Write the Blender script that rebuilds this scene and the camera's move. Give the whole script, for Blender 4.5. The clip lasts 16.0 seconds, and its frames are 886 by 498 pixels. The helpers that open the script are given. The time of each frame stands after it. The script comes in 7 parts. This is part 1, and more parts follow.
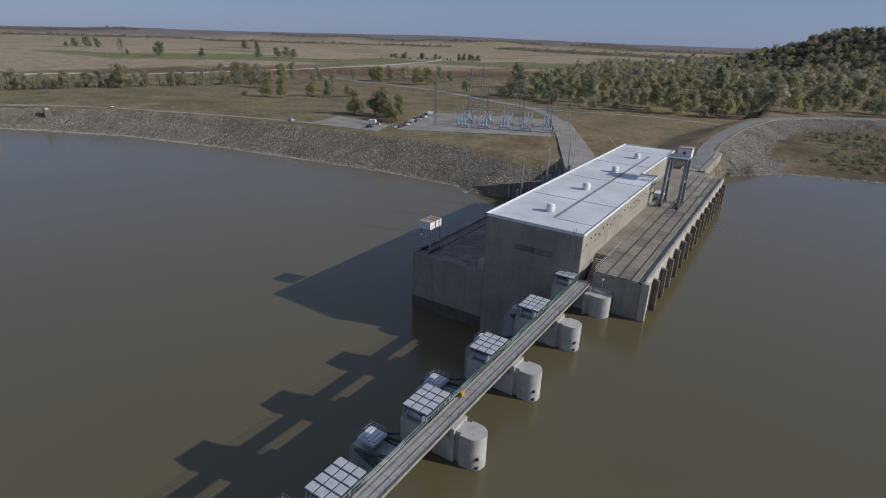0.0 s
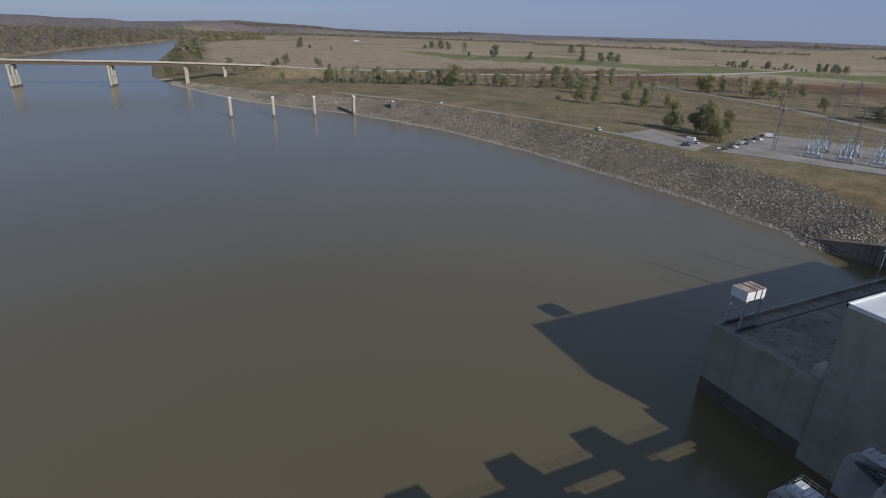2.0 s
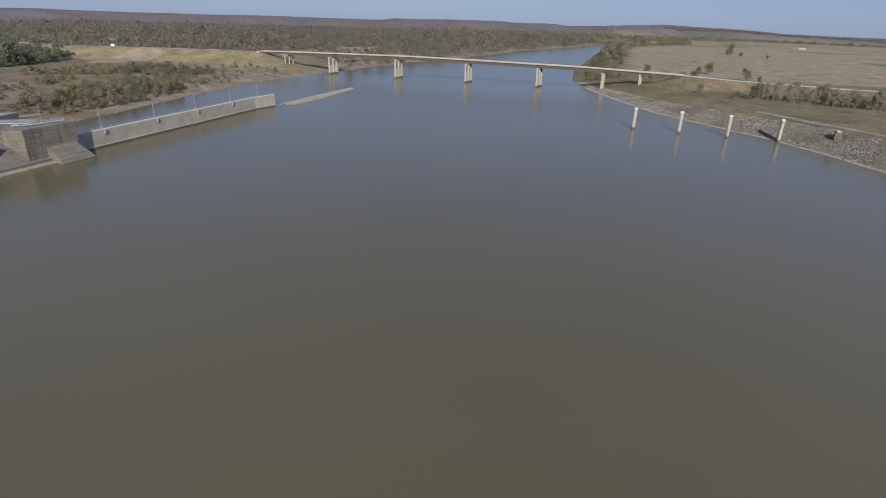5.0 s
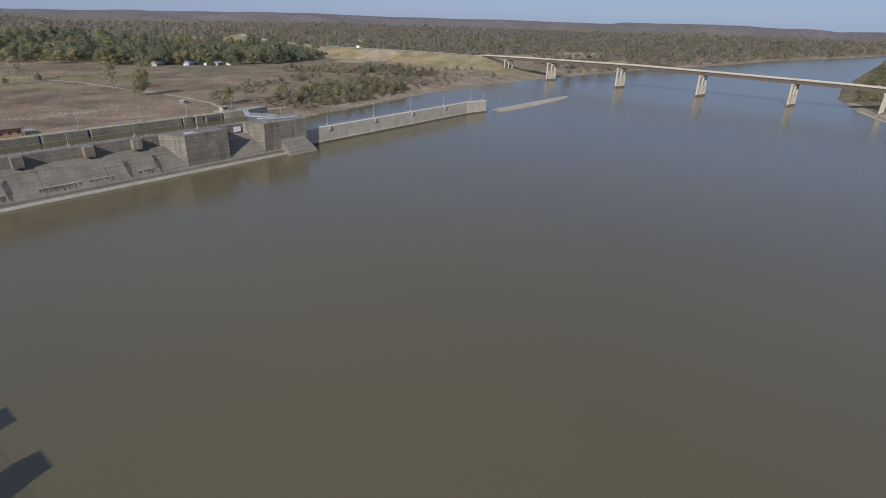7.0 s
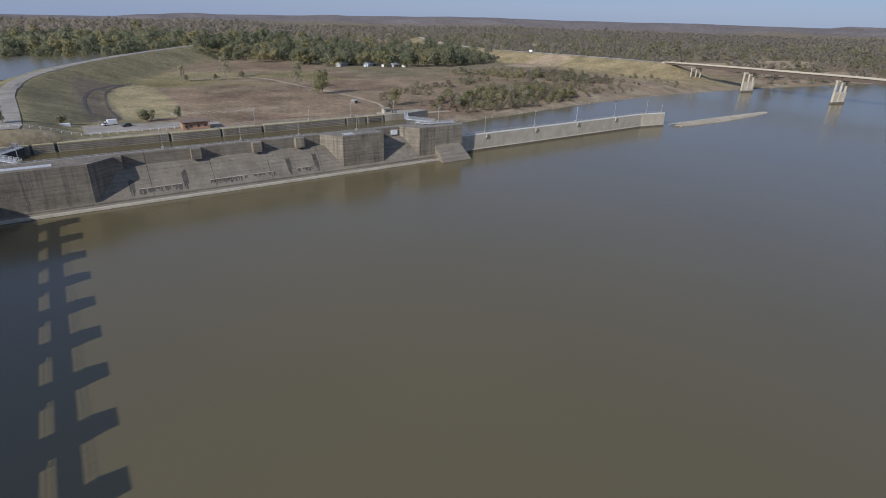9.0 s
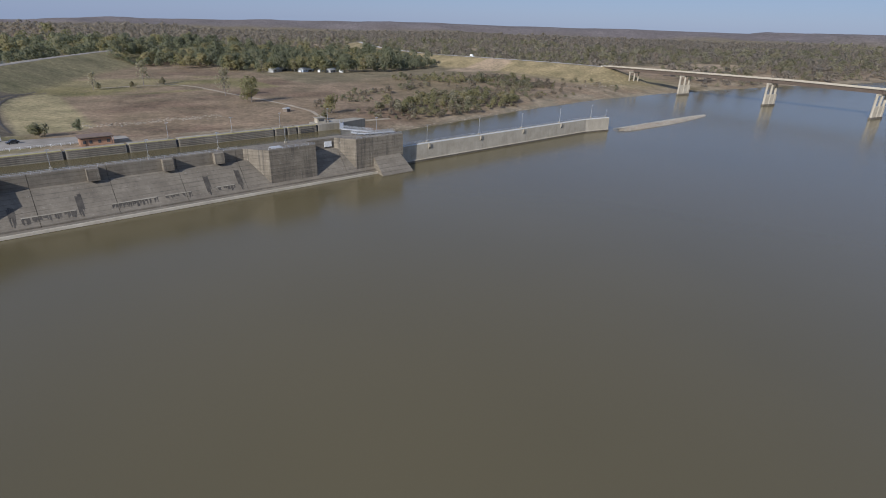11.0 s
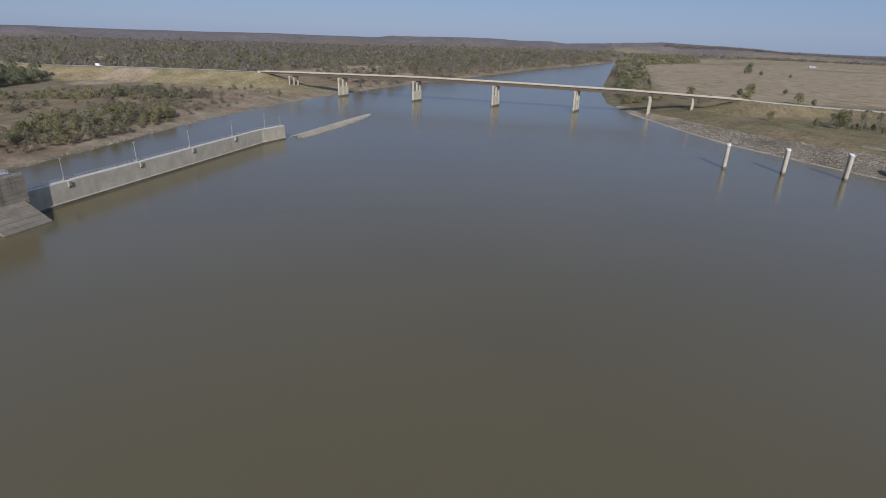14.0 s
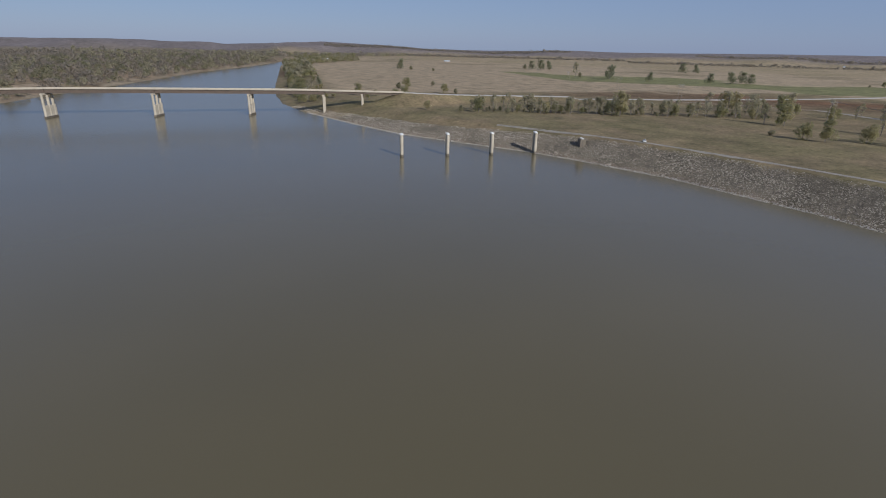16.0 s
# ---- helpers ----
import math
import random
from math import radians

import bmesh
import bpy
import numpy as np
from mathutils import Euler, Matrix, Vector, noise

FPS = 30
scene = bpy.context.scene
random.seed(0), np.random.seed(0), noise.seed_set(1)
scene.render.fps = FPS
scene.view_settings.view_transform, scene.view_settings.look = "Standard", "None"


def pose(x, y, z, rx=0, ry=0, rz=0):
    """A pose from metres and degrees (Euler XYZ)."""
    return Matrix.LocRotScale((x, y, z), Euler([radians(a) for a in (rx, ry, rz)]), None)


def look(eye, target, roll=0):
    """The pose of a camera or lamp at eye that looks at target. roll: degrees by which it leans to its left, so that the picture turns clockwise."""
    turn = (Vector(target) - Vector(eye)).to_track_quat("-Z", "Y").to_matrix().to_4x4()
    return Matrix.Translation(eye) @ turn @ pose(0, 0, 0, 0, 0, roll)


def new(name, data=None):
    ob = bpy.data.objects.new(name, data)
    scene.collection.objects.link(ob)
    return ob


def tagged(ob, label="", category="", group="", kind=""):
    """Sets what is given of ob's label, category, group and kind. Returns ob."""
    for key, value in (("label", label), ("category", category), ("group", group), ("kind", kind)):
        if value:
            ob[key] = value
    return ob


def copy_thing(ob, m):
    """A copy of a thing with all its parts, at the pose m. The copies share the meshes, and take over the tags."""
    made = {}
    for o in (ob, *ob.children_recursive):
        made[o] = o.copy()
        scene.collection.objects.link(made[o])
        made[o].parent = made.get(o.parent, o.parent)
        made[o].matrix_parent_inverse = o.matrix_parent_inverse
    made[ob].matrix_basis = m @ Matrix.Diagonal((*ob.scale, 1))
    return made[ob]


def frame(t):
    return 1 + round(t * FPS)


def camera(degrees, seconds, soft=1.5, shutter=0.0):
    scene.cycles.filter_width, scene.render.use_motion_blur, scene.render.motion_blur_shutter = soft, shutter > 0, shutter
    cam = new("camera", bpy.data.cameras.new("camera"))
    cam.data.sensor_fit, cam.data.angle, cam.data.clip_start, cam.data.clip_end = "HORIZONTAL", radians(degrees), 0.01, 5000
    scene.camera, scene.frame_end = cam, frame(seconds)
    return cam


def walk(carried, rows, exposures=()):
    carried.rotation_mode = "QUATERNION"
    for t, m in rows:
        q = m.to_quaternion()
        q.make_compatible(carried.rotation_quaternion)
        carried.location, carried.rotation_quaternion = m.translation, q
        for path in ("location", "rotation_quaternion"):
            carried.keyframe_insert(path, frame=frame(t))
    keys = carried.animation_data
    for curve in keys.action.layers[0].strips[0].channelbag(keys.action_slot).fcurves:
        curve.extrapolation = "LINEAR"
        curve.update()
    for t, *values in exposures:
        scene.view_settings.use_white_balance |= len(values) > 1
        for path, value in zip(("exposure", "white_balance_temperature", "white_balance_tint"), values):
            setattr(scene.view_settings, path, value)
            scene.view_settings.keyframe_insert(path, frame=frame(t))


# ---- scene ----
cam = camera(79.09, 16.0, soft=1.0)
PATH = [
    (0.0, (33.29, -55.08, 70.44), (-17.00, 22.89, 33.13), 1.85),
    (0.5, (30.01, -50.89, 70.49), (-28.94, 20.59, 32.87), 1.86),
    (1.0, (26.41, -46.75, 70.22), (-40.41, 17.37, 32.49), 1.85),
    (1.5, (22.08, -42.78, 69.87), (-52.80, 11.64, 32.04), 1.84),
    (2.0, (17.34, -39.07, 69.92), (-66.19, 0.54, 31.79), 1.83),
    (2.5, (12.57, -36.29, 70.17), (-76.26, -11.22, 31.70), 1.69),
    (3.0, (7.89, -34.69, 70.61), (-83.15, -19.98, 31.96), 1.70),
    (3.5, (3.71, -34.16, 71.25), (-88.37, -30.42, 32.44), 1.65),
    (4.0, (0.29, -34.49, 71.77), (-91.65, -39.83, 32.81), 1.64),
    (4.5, (-3.25, -35.58, 72.25), (-94.07, -50.41, 33.12), 1.60),
    (4.7, (-5.04, -36.15, 72.44), (-95.10, -54.81, 33.19), 1.63),
    (6.8, (-27.37, -43.77, 74.49), (-102.31, -96.59, 34.55), 1.71),
    (7.0, (-29.51, -44.63, 74.54), (-102.41, -100.27, 34.66), 1.74),
    (7.5, (-34.87, -47.20, 74.42), (-102.16, -109.43, 34.43), 1.69),
    (8.0, (-39.92, -50.36, 74.18), (-101.36, -118.36, 34.17), 1.64),
    (8.5, (-44.49, -54.11, 73.94), (-99.41, -127.49, 33.94), 1.58),
    (8.7, (-46.12, -55.74, 73.83), (-98.79, -130.75, 33.83), 1.50),
    (10.8, (-62.12, -73.44, 72.21), (-120.47, -144.57, 33.03), 1.59),
    (11.0, (-63.44, -75.09, 72.07), (-123.93, -144.50, 33.06), 1.69),
    (11.5, (-66.27, -79.08, 71.77), (-132.12, -143.64, 33.11), 1.76),
    (12.0, (-68.83, -82.84, 71.55), (-140.35, -141.32, 33.26), 1.84),
    (12.5, (-71.17, -86.32, 71.45), (-148.45, -137.26, 33.59), 1.91),
    (13.0, (-73.40, -89.42, 71.44), (-155.65, -132.15, 33.90), 1.88),
    (13.5, (-75.44, -92.04, 71.52), (-161.90, -125.86, 34.35), 1.88),
    (14.0, (-77.28, -94.02, 71.70), (-167.28, -117.34, 34.86), 1.73),
    (14.5, (-78.94, -95.19, 71.89), (-171.42, -106.08, 35.41), 1.66),
    (15.0, (-80.24, -95.55, 72.10), (-173.46, -93.47, 35.98), 1.54),
    (15.5, (-81.38, -95.34, 72.36), (-173.52, -80.24, 36.55), 1.35),
    (16.0, (-82.54, -95.11, 72.65), (-171.37, -66.17, 36.99), 1.10),
]
walk(cam, [(t, look(eye, target, roll)) for t, eye, target, roll in PATH], exposures=[(0.0, 0.27, 5850, 12), (1.5, 0.27, 5850, 12), (3.0, 0.5, 5850, 12), (5.0, 0.56, 5850, 12), (8.5, 0.6, 5850, 12), (13.0, 0.56, 5850, 12), (14.5, 0.44, 5850, 12), (16.0, 0.4, 5900, 12)])

# ---- world and sun ----
SUN_DIR = Vector((58.0, 18.5, 31.8)).normalized()
world = bpy.data.worlds.new("world")
scene.world = world
world.use_nodes = True
wn = world.node_tree.nodes
sky = wn.new("ShaderNodeTexSky")
sky.sky_type = 'NISHITA'
sky.sun_disc = False
sky.sun_elevation = math.asin(SUN_DIR.z)
sky.sun_rotation = math.atan2(SUN_DIR.x, SUN_DIR.y)
sky.air_density, sky.dust_density, sky.ozone_density = 0.9, 0.3, 3.5
wn["Background"].inputs["Strength"].default_value = 0.068
cool = wn.new("ShaderNodeMix")
cool.data_type, cool.blend_type = 'RGBA', 'MIX'  # thin even haze over the whole sky
cool.inputs[0].default_value = 0.78
cool.inputs[7].default_value = (2.42, 3.02, 4.5, 1)
world.node_tree.links.new(sky.outputs[0], cool.inputs[6])
world.node_tree.links.new(cool.outputs[2], wn["Background"].inputs["Color"])
sun_data = bpy.data.lights.new("sun", 'SUN')
sun_data.energy, sun_data.angle, sun_data.color = 3.1, radians(0.53), (1.0, 0.93, 0.82)
sun = new("sun", sun_data)
sun.matrix_world = look(SUN_DIR * 500, (0, 0, 0))


# ---- materials ----
def node_material(name):
    m = bpy.data.materials.new(name)
    m.use_nodes = True
    nt = m.node_tree
    return m, nt, nt.nodes["Principled BSDF"]


def noise_node(nt, scale, detail=4, rough=0.55, coord=None):
    n = nt.nodes.new("ShaderNodeTexNoise")
    n.inputs["Scale"].default_value = scale
    n.inputs["Detail"].default_value = detail
    n.inputs["Roughness"].default_value = rough
    if coord is not None:
        nt.links.new(coord, n.inputs["Vector"])
    return n


def ramp(nt, fac, stops):
    r = nt.nodes.new("ShaderNodeValToRGB")
    while len(r.color_ramp.elements) < len(stops):
        r.color_ramp.elements.new(0.5)
    for e, (p, c) in zip(r.color_ramp.elements, stops):
        e.position, e.color = p, (*c, 1)
    nt.links.new(fac, r.inputs["Fac"])
    return r


def mix_color(nt, fac, a, b, mode='MIX'):
    m = nt.nodes.new("ShaderNodeMix")
    m.data_type, m.blend_type = 'RGBA', mode
    for sock, v in ((m.inputs[0], fac), (m.inputs[6], a), (m.inputs[7], b)):
        if isinstance(v, (int, float)):
            sock.default_value = v
        elif isinstance(v, tuple):
            sock.default_value = (*v, 1)
        else:
            nt.links.new(v, sock)
    return m.outputs[2]


def world_coord(nt, stretch=(1, 1, 1)):
    g = nt.nodes.new("ShaderNodeNewGeometry")
    mp = nt.nodes.new("ShaderNodeMapping")
    mp.inputs["Scale"].default_value = stretch
    nt.links.new(g.outputs["Position"], mp.inputs["Vector"])
    return mp.outputs["Vector"]


def bump(nt, bsdf, height, strength, dist):
    b = nt.nodes.new("ShaderNodeBump")
    b.inputs["Strength"].default_value = strength
    b.inputs["Distance"].default_value = dist
    nt.links.new(height, b.inputs["Height"])
    nt.links.new(b.outputs["Normal"], bsdf.inputs["Normal"])


def surface(name, dark, light, scale, rough=0.85, metal=0.0, fine=6.0, streak=0.0, bumpy=0.0, streak_color=(0.05, 0.045, 0.04), lifts=0.0):
    """A matt material whose colour wanders between two tones at two scales, with vertical weather streaks."""
    m, nt, b = node_material(name)
    co = world_coord(nt)
    a = noise_node(nt, scale, 3, 0.6, co)
    f = noise_node(nt, scale * fine, 4, 0.65, co)
    add = nt.nodes.new("ShaderNodeMath")
    add.operation = 'MULTIPLY_ADD'
    nt.links.new(f.outputs["Fac"], add.inputs[0])
    add.inputs[1].default_value = 0.45
    nt.links.new(a.outputs["Fac"], add.inputs[2])
    r = ramp(nt, add.outputs[0], [(0.5, dark), (0.95, light)])
    col = r.outputs["Color"]
    if streak > 0:
        sc = world_coord(nt, (1.0, 1.0, 0.05))
        s = noise_node(nt, 0.55, 4, 0.7, sc)
        sr = ramp(nt, s.outputs["Fac"], [(0.5, (0, 0, 0)), (0.68, (streak, streak, streak))])
        col = mix_color(nt, sr.outputs["Color"], col, streak_color)
    if lifts > 0:
        # uneven bands of the separate concrete pours
        lc = world_coord(nt, (0.02, 0.02, 0.9))
        ln = noise_node(nt, 1.0, 3, 0.7, lc)
        lr = ramp(nt, ln.outputs["Fac"], [(0.42, (1, 1, 1)), (0.62, (1 - lifts, 1 - lifts, 1 - lifts))])
        col = mix_color(nt, 1.0, col, lr.outputs["Color"], 'MULTIPLY')
        # thin dark joints between the pours and bleached blotches of lime
        sep = nt.nodes.new("ShaderNodeSeparateXYZ")
        nt.links.new(co, sep.inputs[0])
        turn = nt.nodes.new("ShaderNodeMath")
        turn.operation = 'PINGPONG'
        turn.inputs[1].default_value = 0.76
        nt.links.new(sep.outputs["Z"], turn.inputs[0])
        line = ramp(nt, turn.outputs[0], [(0.04, (1, 1, 1)), (0.12, (0, 0, 0))])
        worn = noise_node(nt, 0.22, 3, 0.7, co)
        wr = ramp(nt, worn.outputs["Fac"], [(0.38, (0.1, 0.1, 0.1)), (0.6, (0.75, 0.75, 0.75))])
        col = mix_color(nt, mix_color(nt, 1.0, line.outputs["Color"], wr.outputs["Color"], 'MULTIPLY'), col, (0.07, 0.06, 0.048))
        lime = noise_node(nt, 0.9, 4, 0.75, world_coord(nt, (1.0, 1.0, 0.55)))
        lm = ramp(nt, lime.outputs["Fac"], [(0.62, (0, 0, 0)), (0.72, (0.5, 0.5, 0.5))])
        col = mix_color(nt, lm.outputs["Color"], col, (0.42, 0.39, 0.33))
    nt.links.new(col, b.inputs["Base Color"])
    b.inputs["Roughness"].default_value = rough
    b.inputs["Metallic"].default_value = metal
    if bumpy:
        bump(nt, b, f.outputs["Fac"], bumpy, 0.3)
    return m


CONCRETE = surface("concrete", (0.235, 0.21, 0.162), (0.37, 0.332, 0.265), 0.12, streak=0.2, bumpy=0.15)
CONCRETE_OLD = surface("old_concrete", (0.155, 0.130, 0.097), (0.285, 0.245, 0.185), 0.10, streak=0.7, bumpy=0.2, lifts=0.22)
CONCRETE_PALE = surface("pale_concrete", (0.36, 0.318, 0.245), (0.48, 0.432, 0.345), 0.2, streak=0.13, bumpy=0.1)
DECK_CONCRETE = surface("deck_concrete", (0.18, 0.148, 0.105), (0.33, 0.282, 0.21), 0.14, bumpy=0.1)
TIDE = surface("wet_concrete", (0.085, 0.072, 0.055), (0.16, 0.138, 0.105), 0.3, rough=0.5)
ROOF_WHITE = surface("roof_membrane", (0.50, 0.495, 0.475), (0.70, 0.695, 0.67), 0.07, rough=0.65, fine=5.0)
STEEL = surface("galvanised_steel", (0.33, 0.34, 0.35), (0.48, 0.49, 0.50), 1.2, rough=0.5, metal=0.4)
STEEL_DARK = surface("dark_steel", (0.05, 0.05, 0.05), (0.11, 0.11, 0.11), 1.0, rough=0.6, metal=0.2)
ASPHALT = surface("asphalt", (0.165, 0.152, 0.134), (0.245, 0.228, 0.202), 0.2)
GRAVEL = surface("gravel", (0.20, 0.175, 0.14), (0.34, 0.305, 0.255), 0.08, fine=9)


def water_material(name, base_dark, base_light, rough):
    m, nt, b = node_material(name)
    co = world_coord(nt)
    big = noise_node(nt, 0.006, 3, 0.5, co)
    r = ramp(nt, big.outputs["Fac"], [(0.35, base_dark), (0.65, base_light)])
    nt.links.new(r.outputs["Color"], b.inputs["Base Color"])
    b.inputs["Roughness"].default_value = rough
    b.inputs["IOR"].default_value = 1.48
    wave = noise_node(nt, 0.9, 3, 0.6, world_coord(nt, (1.0, 0.55, 1.0)))
    bump(nt, b, wave.outputs["Fac"], 0.12, 0.12)
    return m


WATER = water_material("muddy_river_water", (0.109, 0.089, 0.043), (0.123, 0.100, 0.049), 0.20)


# ---- mesh helpers ----
def add_box(bm, x0, y0, z0, x1, y1, z1):
    v = [bm.verts.new((x, y, z)) for x in (x0, x1) for y in (y0, y1) for z in (z0, z1)]
    for q in ((0, 1, 3, 2), (4, 6, 7, 5), (0, 4, 5, 1), (2, 3, 7, 6), (0, 2, 6, 4), (1, 5, 7, 3)):
        bm.faces.new([v[i] for i in q])


def add_prism(bm, outline, z0, z1):
    """An upright prism over a plan outline; z1 may be a function of (x, y)."""
    top = z1 if callable(z1) else (lambda x, y: z1)
    lo = [bm.verts.new((x, y, z0)) for x, y in outline]
    hi = [bm.verts.new((x, y, top(x, y))) for x, y in outline]
    n = len(outline)
    bm.faces.new(list(reversed(lo)))
    bm.faces.new(hi)
    for i in range(n):
        j = (i + 1) % n
        bm.faces.new((lo[i], lo[j], hi[j], hi[i]))


def add_extrude(bm, profile, axis, a, b):
    """A section extruded along x ('x': profile of (y, z)) or y ('y': profile of (x, z)) from a to b."""
    place = (lambda u, w, s: (s, u, w)) if axis == 'x' else (lambda u, w, s: (u, s, w))
    one = [bm.verts.new(place(u, w, a)) for u, w in profile]
    two = [bm.verts.new(place(u, w, b)) for u, w in profile]
    bm.faces.new(one)
    bm.faces.new(list(reversed(two)))
    n = len(profile)
    for i in range(n):
        j = (i + 1) % n
        bm.faces.new((one[j], one[i], two[i], two[j]))


def add_bar(bm, p, q, r, sides=6):
    """A straight round bar between two points."""
    p, q = Vector(p), Vector(q)
    m = (q - p).to_track_quat('Z', 'Y').to_matrix()
    rings = []
    for c in (p, q):
        rings.append([bm.verts.new(c + m @ Vector((r * math.cos(2 * math.pi * k / sides), r * math.sin(2 * math.pi * k / sides), 0))) for k in range(sides)])
    for k in range(sides):
        j = (k + 1) % sides
        bm.faces.new((rings[0][k], rings[0][j], rings[1][j], rings[1][k]))
    bm.faces.new(list(reversed(rings[0])))
    bm.faces.new(rings[1])


def mesh_of(name, bm, material, smooth=False):
    bmesh.ops.recalc_face_normals(bm, faces=bm.faces[:])
    me = bpy.data.meshes.new(name)
    bm.to_mesh(me)
    bm.free()
    me.materials.append(material)
    if smooth:
        me.polygons.foreach_set("use_smooth", [True] * len(me.polygons))
    return me


def part(name, bm, material, parent, label="", smooth=False):
    """Links a bmesh as one mesh object under a thing or part."""
    ob = new(name, bm if isinstance(bm, bpy.types.Mesh) else mesh_of(name, bm, material, smooth))
    ob.parent = parent
    if name in ("rail_posts", "rail_post"):
        ob["kind"] = "stuff"
    if label:
        ob["label"] = label
    return ob


def thing(name, at=(0, 0, 0), label="", category="", group="", kind=""):
    ob = new(name)
    ob.empty_display_size = 1.0
    ob.location = at
    return tagged(ob, label, category, group, kind)


def solid(name, bm, material, label="", category="", group="", kind="", smooth=False):
    return tagged(new(name, mesh_of(name, bm, material, smooth)), label, category, group, kind)


# ---- terrain ----
RIGHT_SHORE = [(-50, 172), (-91, 158), (-104, 167), (-150, 166), (-262, 150), (-338, 132), (-400, 105), (-437, 85), (-473, 58), (-536, 12), (-600, -15), (-640, -30), (-710, -57), (-800, -77), (-950, -82), (-1100, -78), (-1500, -60), (-1980, -40), (-2300, 60)]
LEFT_SHORE = [(-246, -360), (-284, -383), (-342, -390), (-447, -405), (-576, -414), (-720, -404), (-932, -367), (-1214, -299), (-1544, -235), (-1814, -141), (-1990, -95), (-2300, -20)]
RIVER = RIGHT_SHORE + list(reversed(LEFT_SHORE)) + [(-232, -350), (0, -350), (0, 172)]
LAKE = [(3, -345), (3, 160), (5, 168), (6, 214), (35, 234), (70, 244), (200, 262), (600, 330), (1700, 380), (1700, -1100), (300, -1000), (4, -905), (-81, -903), (-128, -880), (-90, -790), (-26, -645), (0, -527), (-8, -372), (-8, -345)]
LEFT_CREST = [(-26, -352), (-27, -372), (-18, -527), (-46, -645), (-115, -790), (-205, -935), (-330, -1120), (-500, -1300)]
RIGHT_CREST = [(4, 168), (2, 184), (-3, 240), (1, 310), (10, 366), (39, 407), (95, 440), (260, 470), (700, 500)]


WEST_ROAD = [(-711, -503), (-712, -560), (-702, -620), (-682, -700), (-652, -800), (-672, -940), (-722, -1080), (-800, -1250)]
EAST_ROAD = [(-685, 55), (-702, 106), (-722, 150), (-747, 225), (-743, 290)]

CLEARINGS = [(-750, -1370, 62, 60), (-1085, -1105, 150, 70), (-1075, -540, 130, 62), (-940, -560, 80, 50), (-905, -455, 60, 22), (-1000, -420, 70, 18), (-640, -665, 60, 26)]


def seg_distance(px, py, line, closed):
    best = np.full(px.shape, 1e9)
    pts = line + line[:1] if closed else line
    for (ax, ay), (bx, by) in zip(pts, pts[1:]):
        dx, dy = bx - ax, by - ay
        t = np.clip(((px - ax) * dx + (py - ay) * dy) / (dx * dx + dy * dy), 0, 1)
        best = np.minimum(best, np.hypot(px - ax - t * dx, py - ay - t * dy))
    return best


def inside(px, py, line):
    odd = np.zeros(px.shape, bool)
    for (ax, ay), (bx, by) in zip(line, line[1:] + line[:1]):
        if ay != by:
            odd ^= ((ay > py) != (by > py)) & (px < (bx - ax) * (py - ay) / (by - ay) + ax)
    return odd


def smooth01(v):
    v = np.clip(v, 0, 1)
    return v * v * (3 - 2 * v)


def waves(px, py, seed, length, octaves=4):
    """Smooth pseudo-random relief of height about one."""
    rng = np.random.RandomState(seed)
    out, amp, total = np.zeros(px.shape), 1.0, 0.0
    for o in range(octaves):
        for k in range(4):
            a = rng.uniform(0, 2 * math.pi)
            f = 2 * math.pi / (length * rng.uniform(0.7, 1.4))
            out += amp * np.sin(f * (px * math.cos(a) + py * math.sin(a)) + rng.uniform(0, 6.28)) / 2
        total, amp, length = total + amp, amp * 0.5, length * 0.45
    return out / total


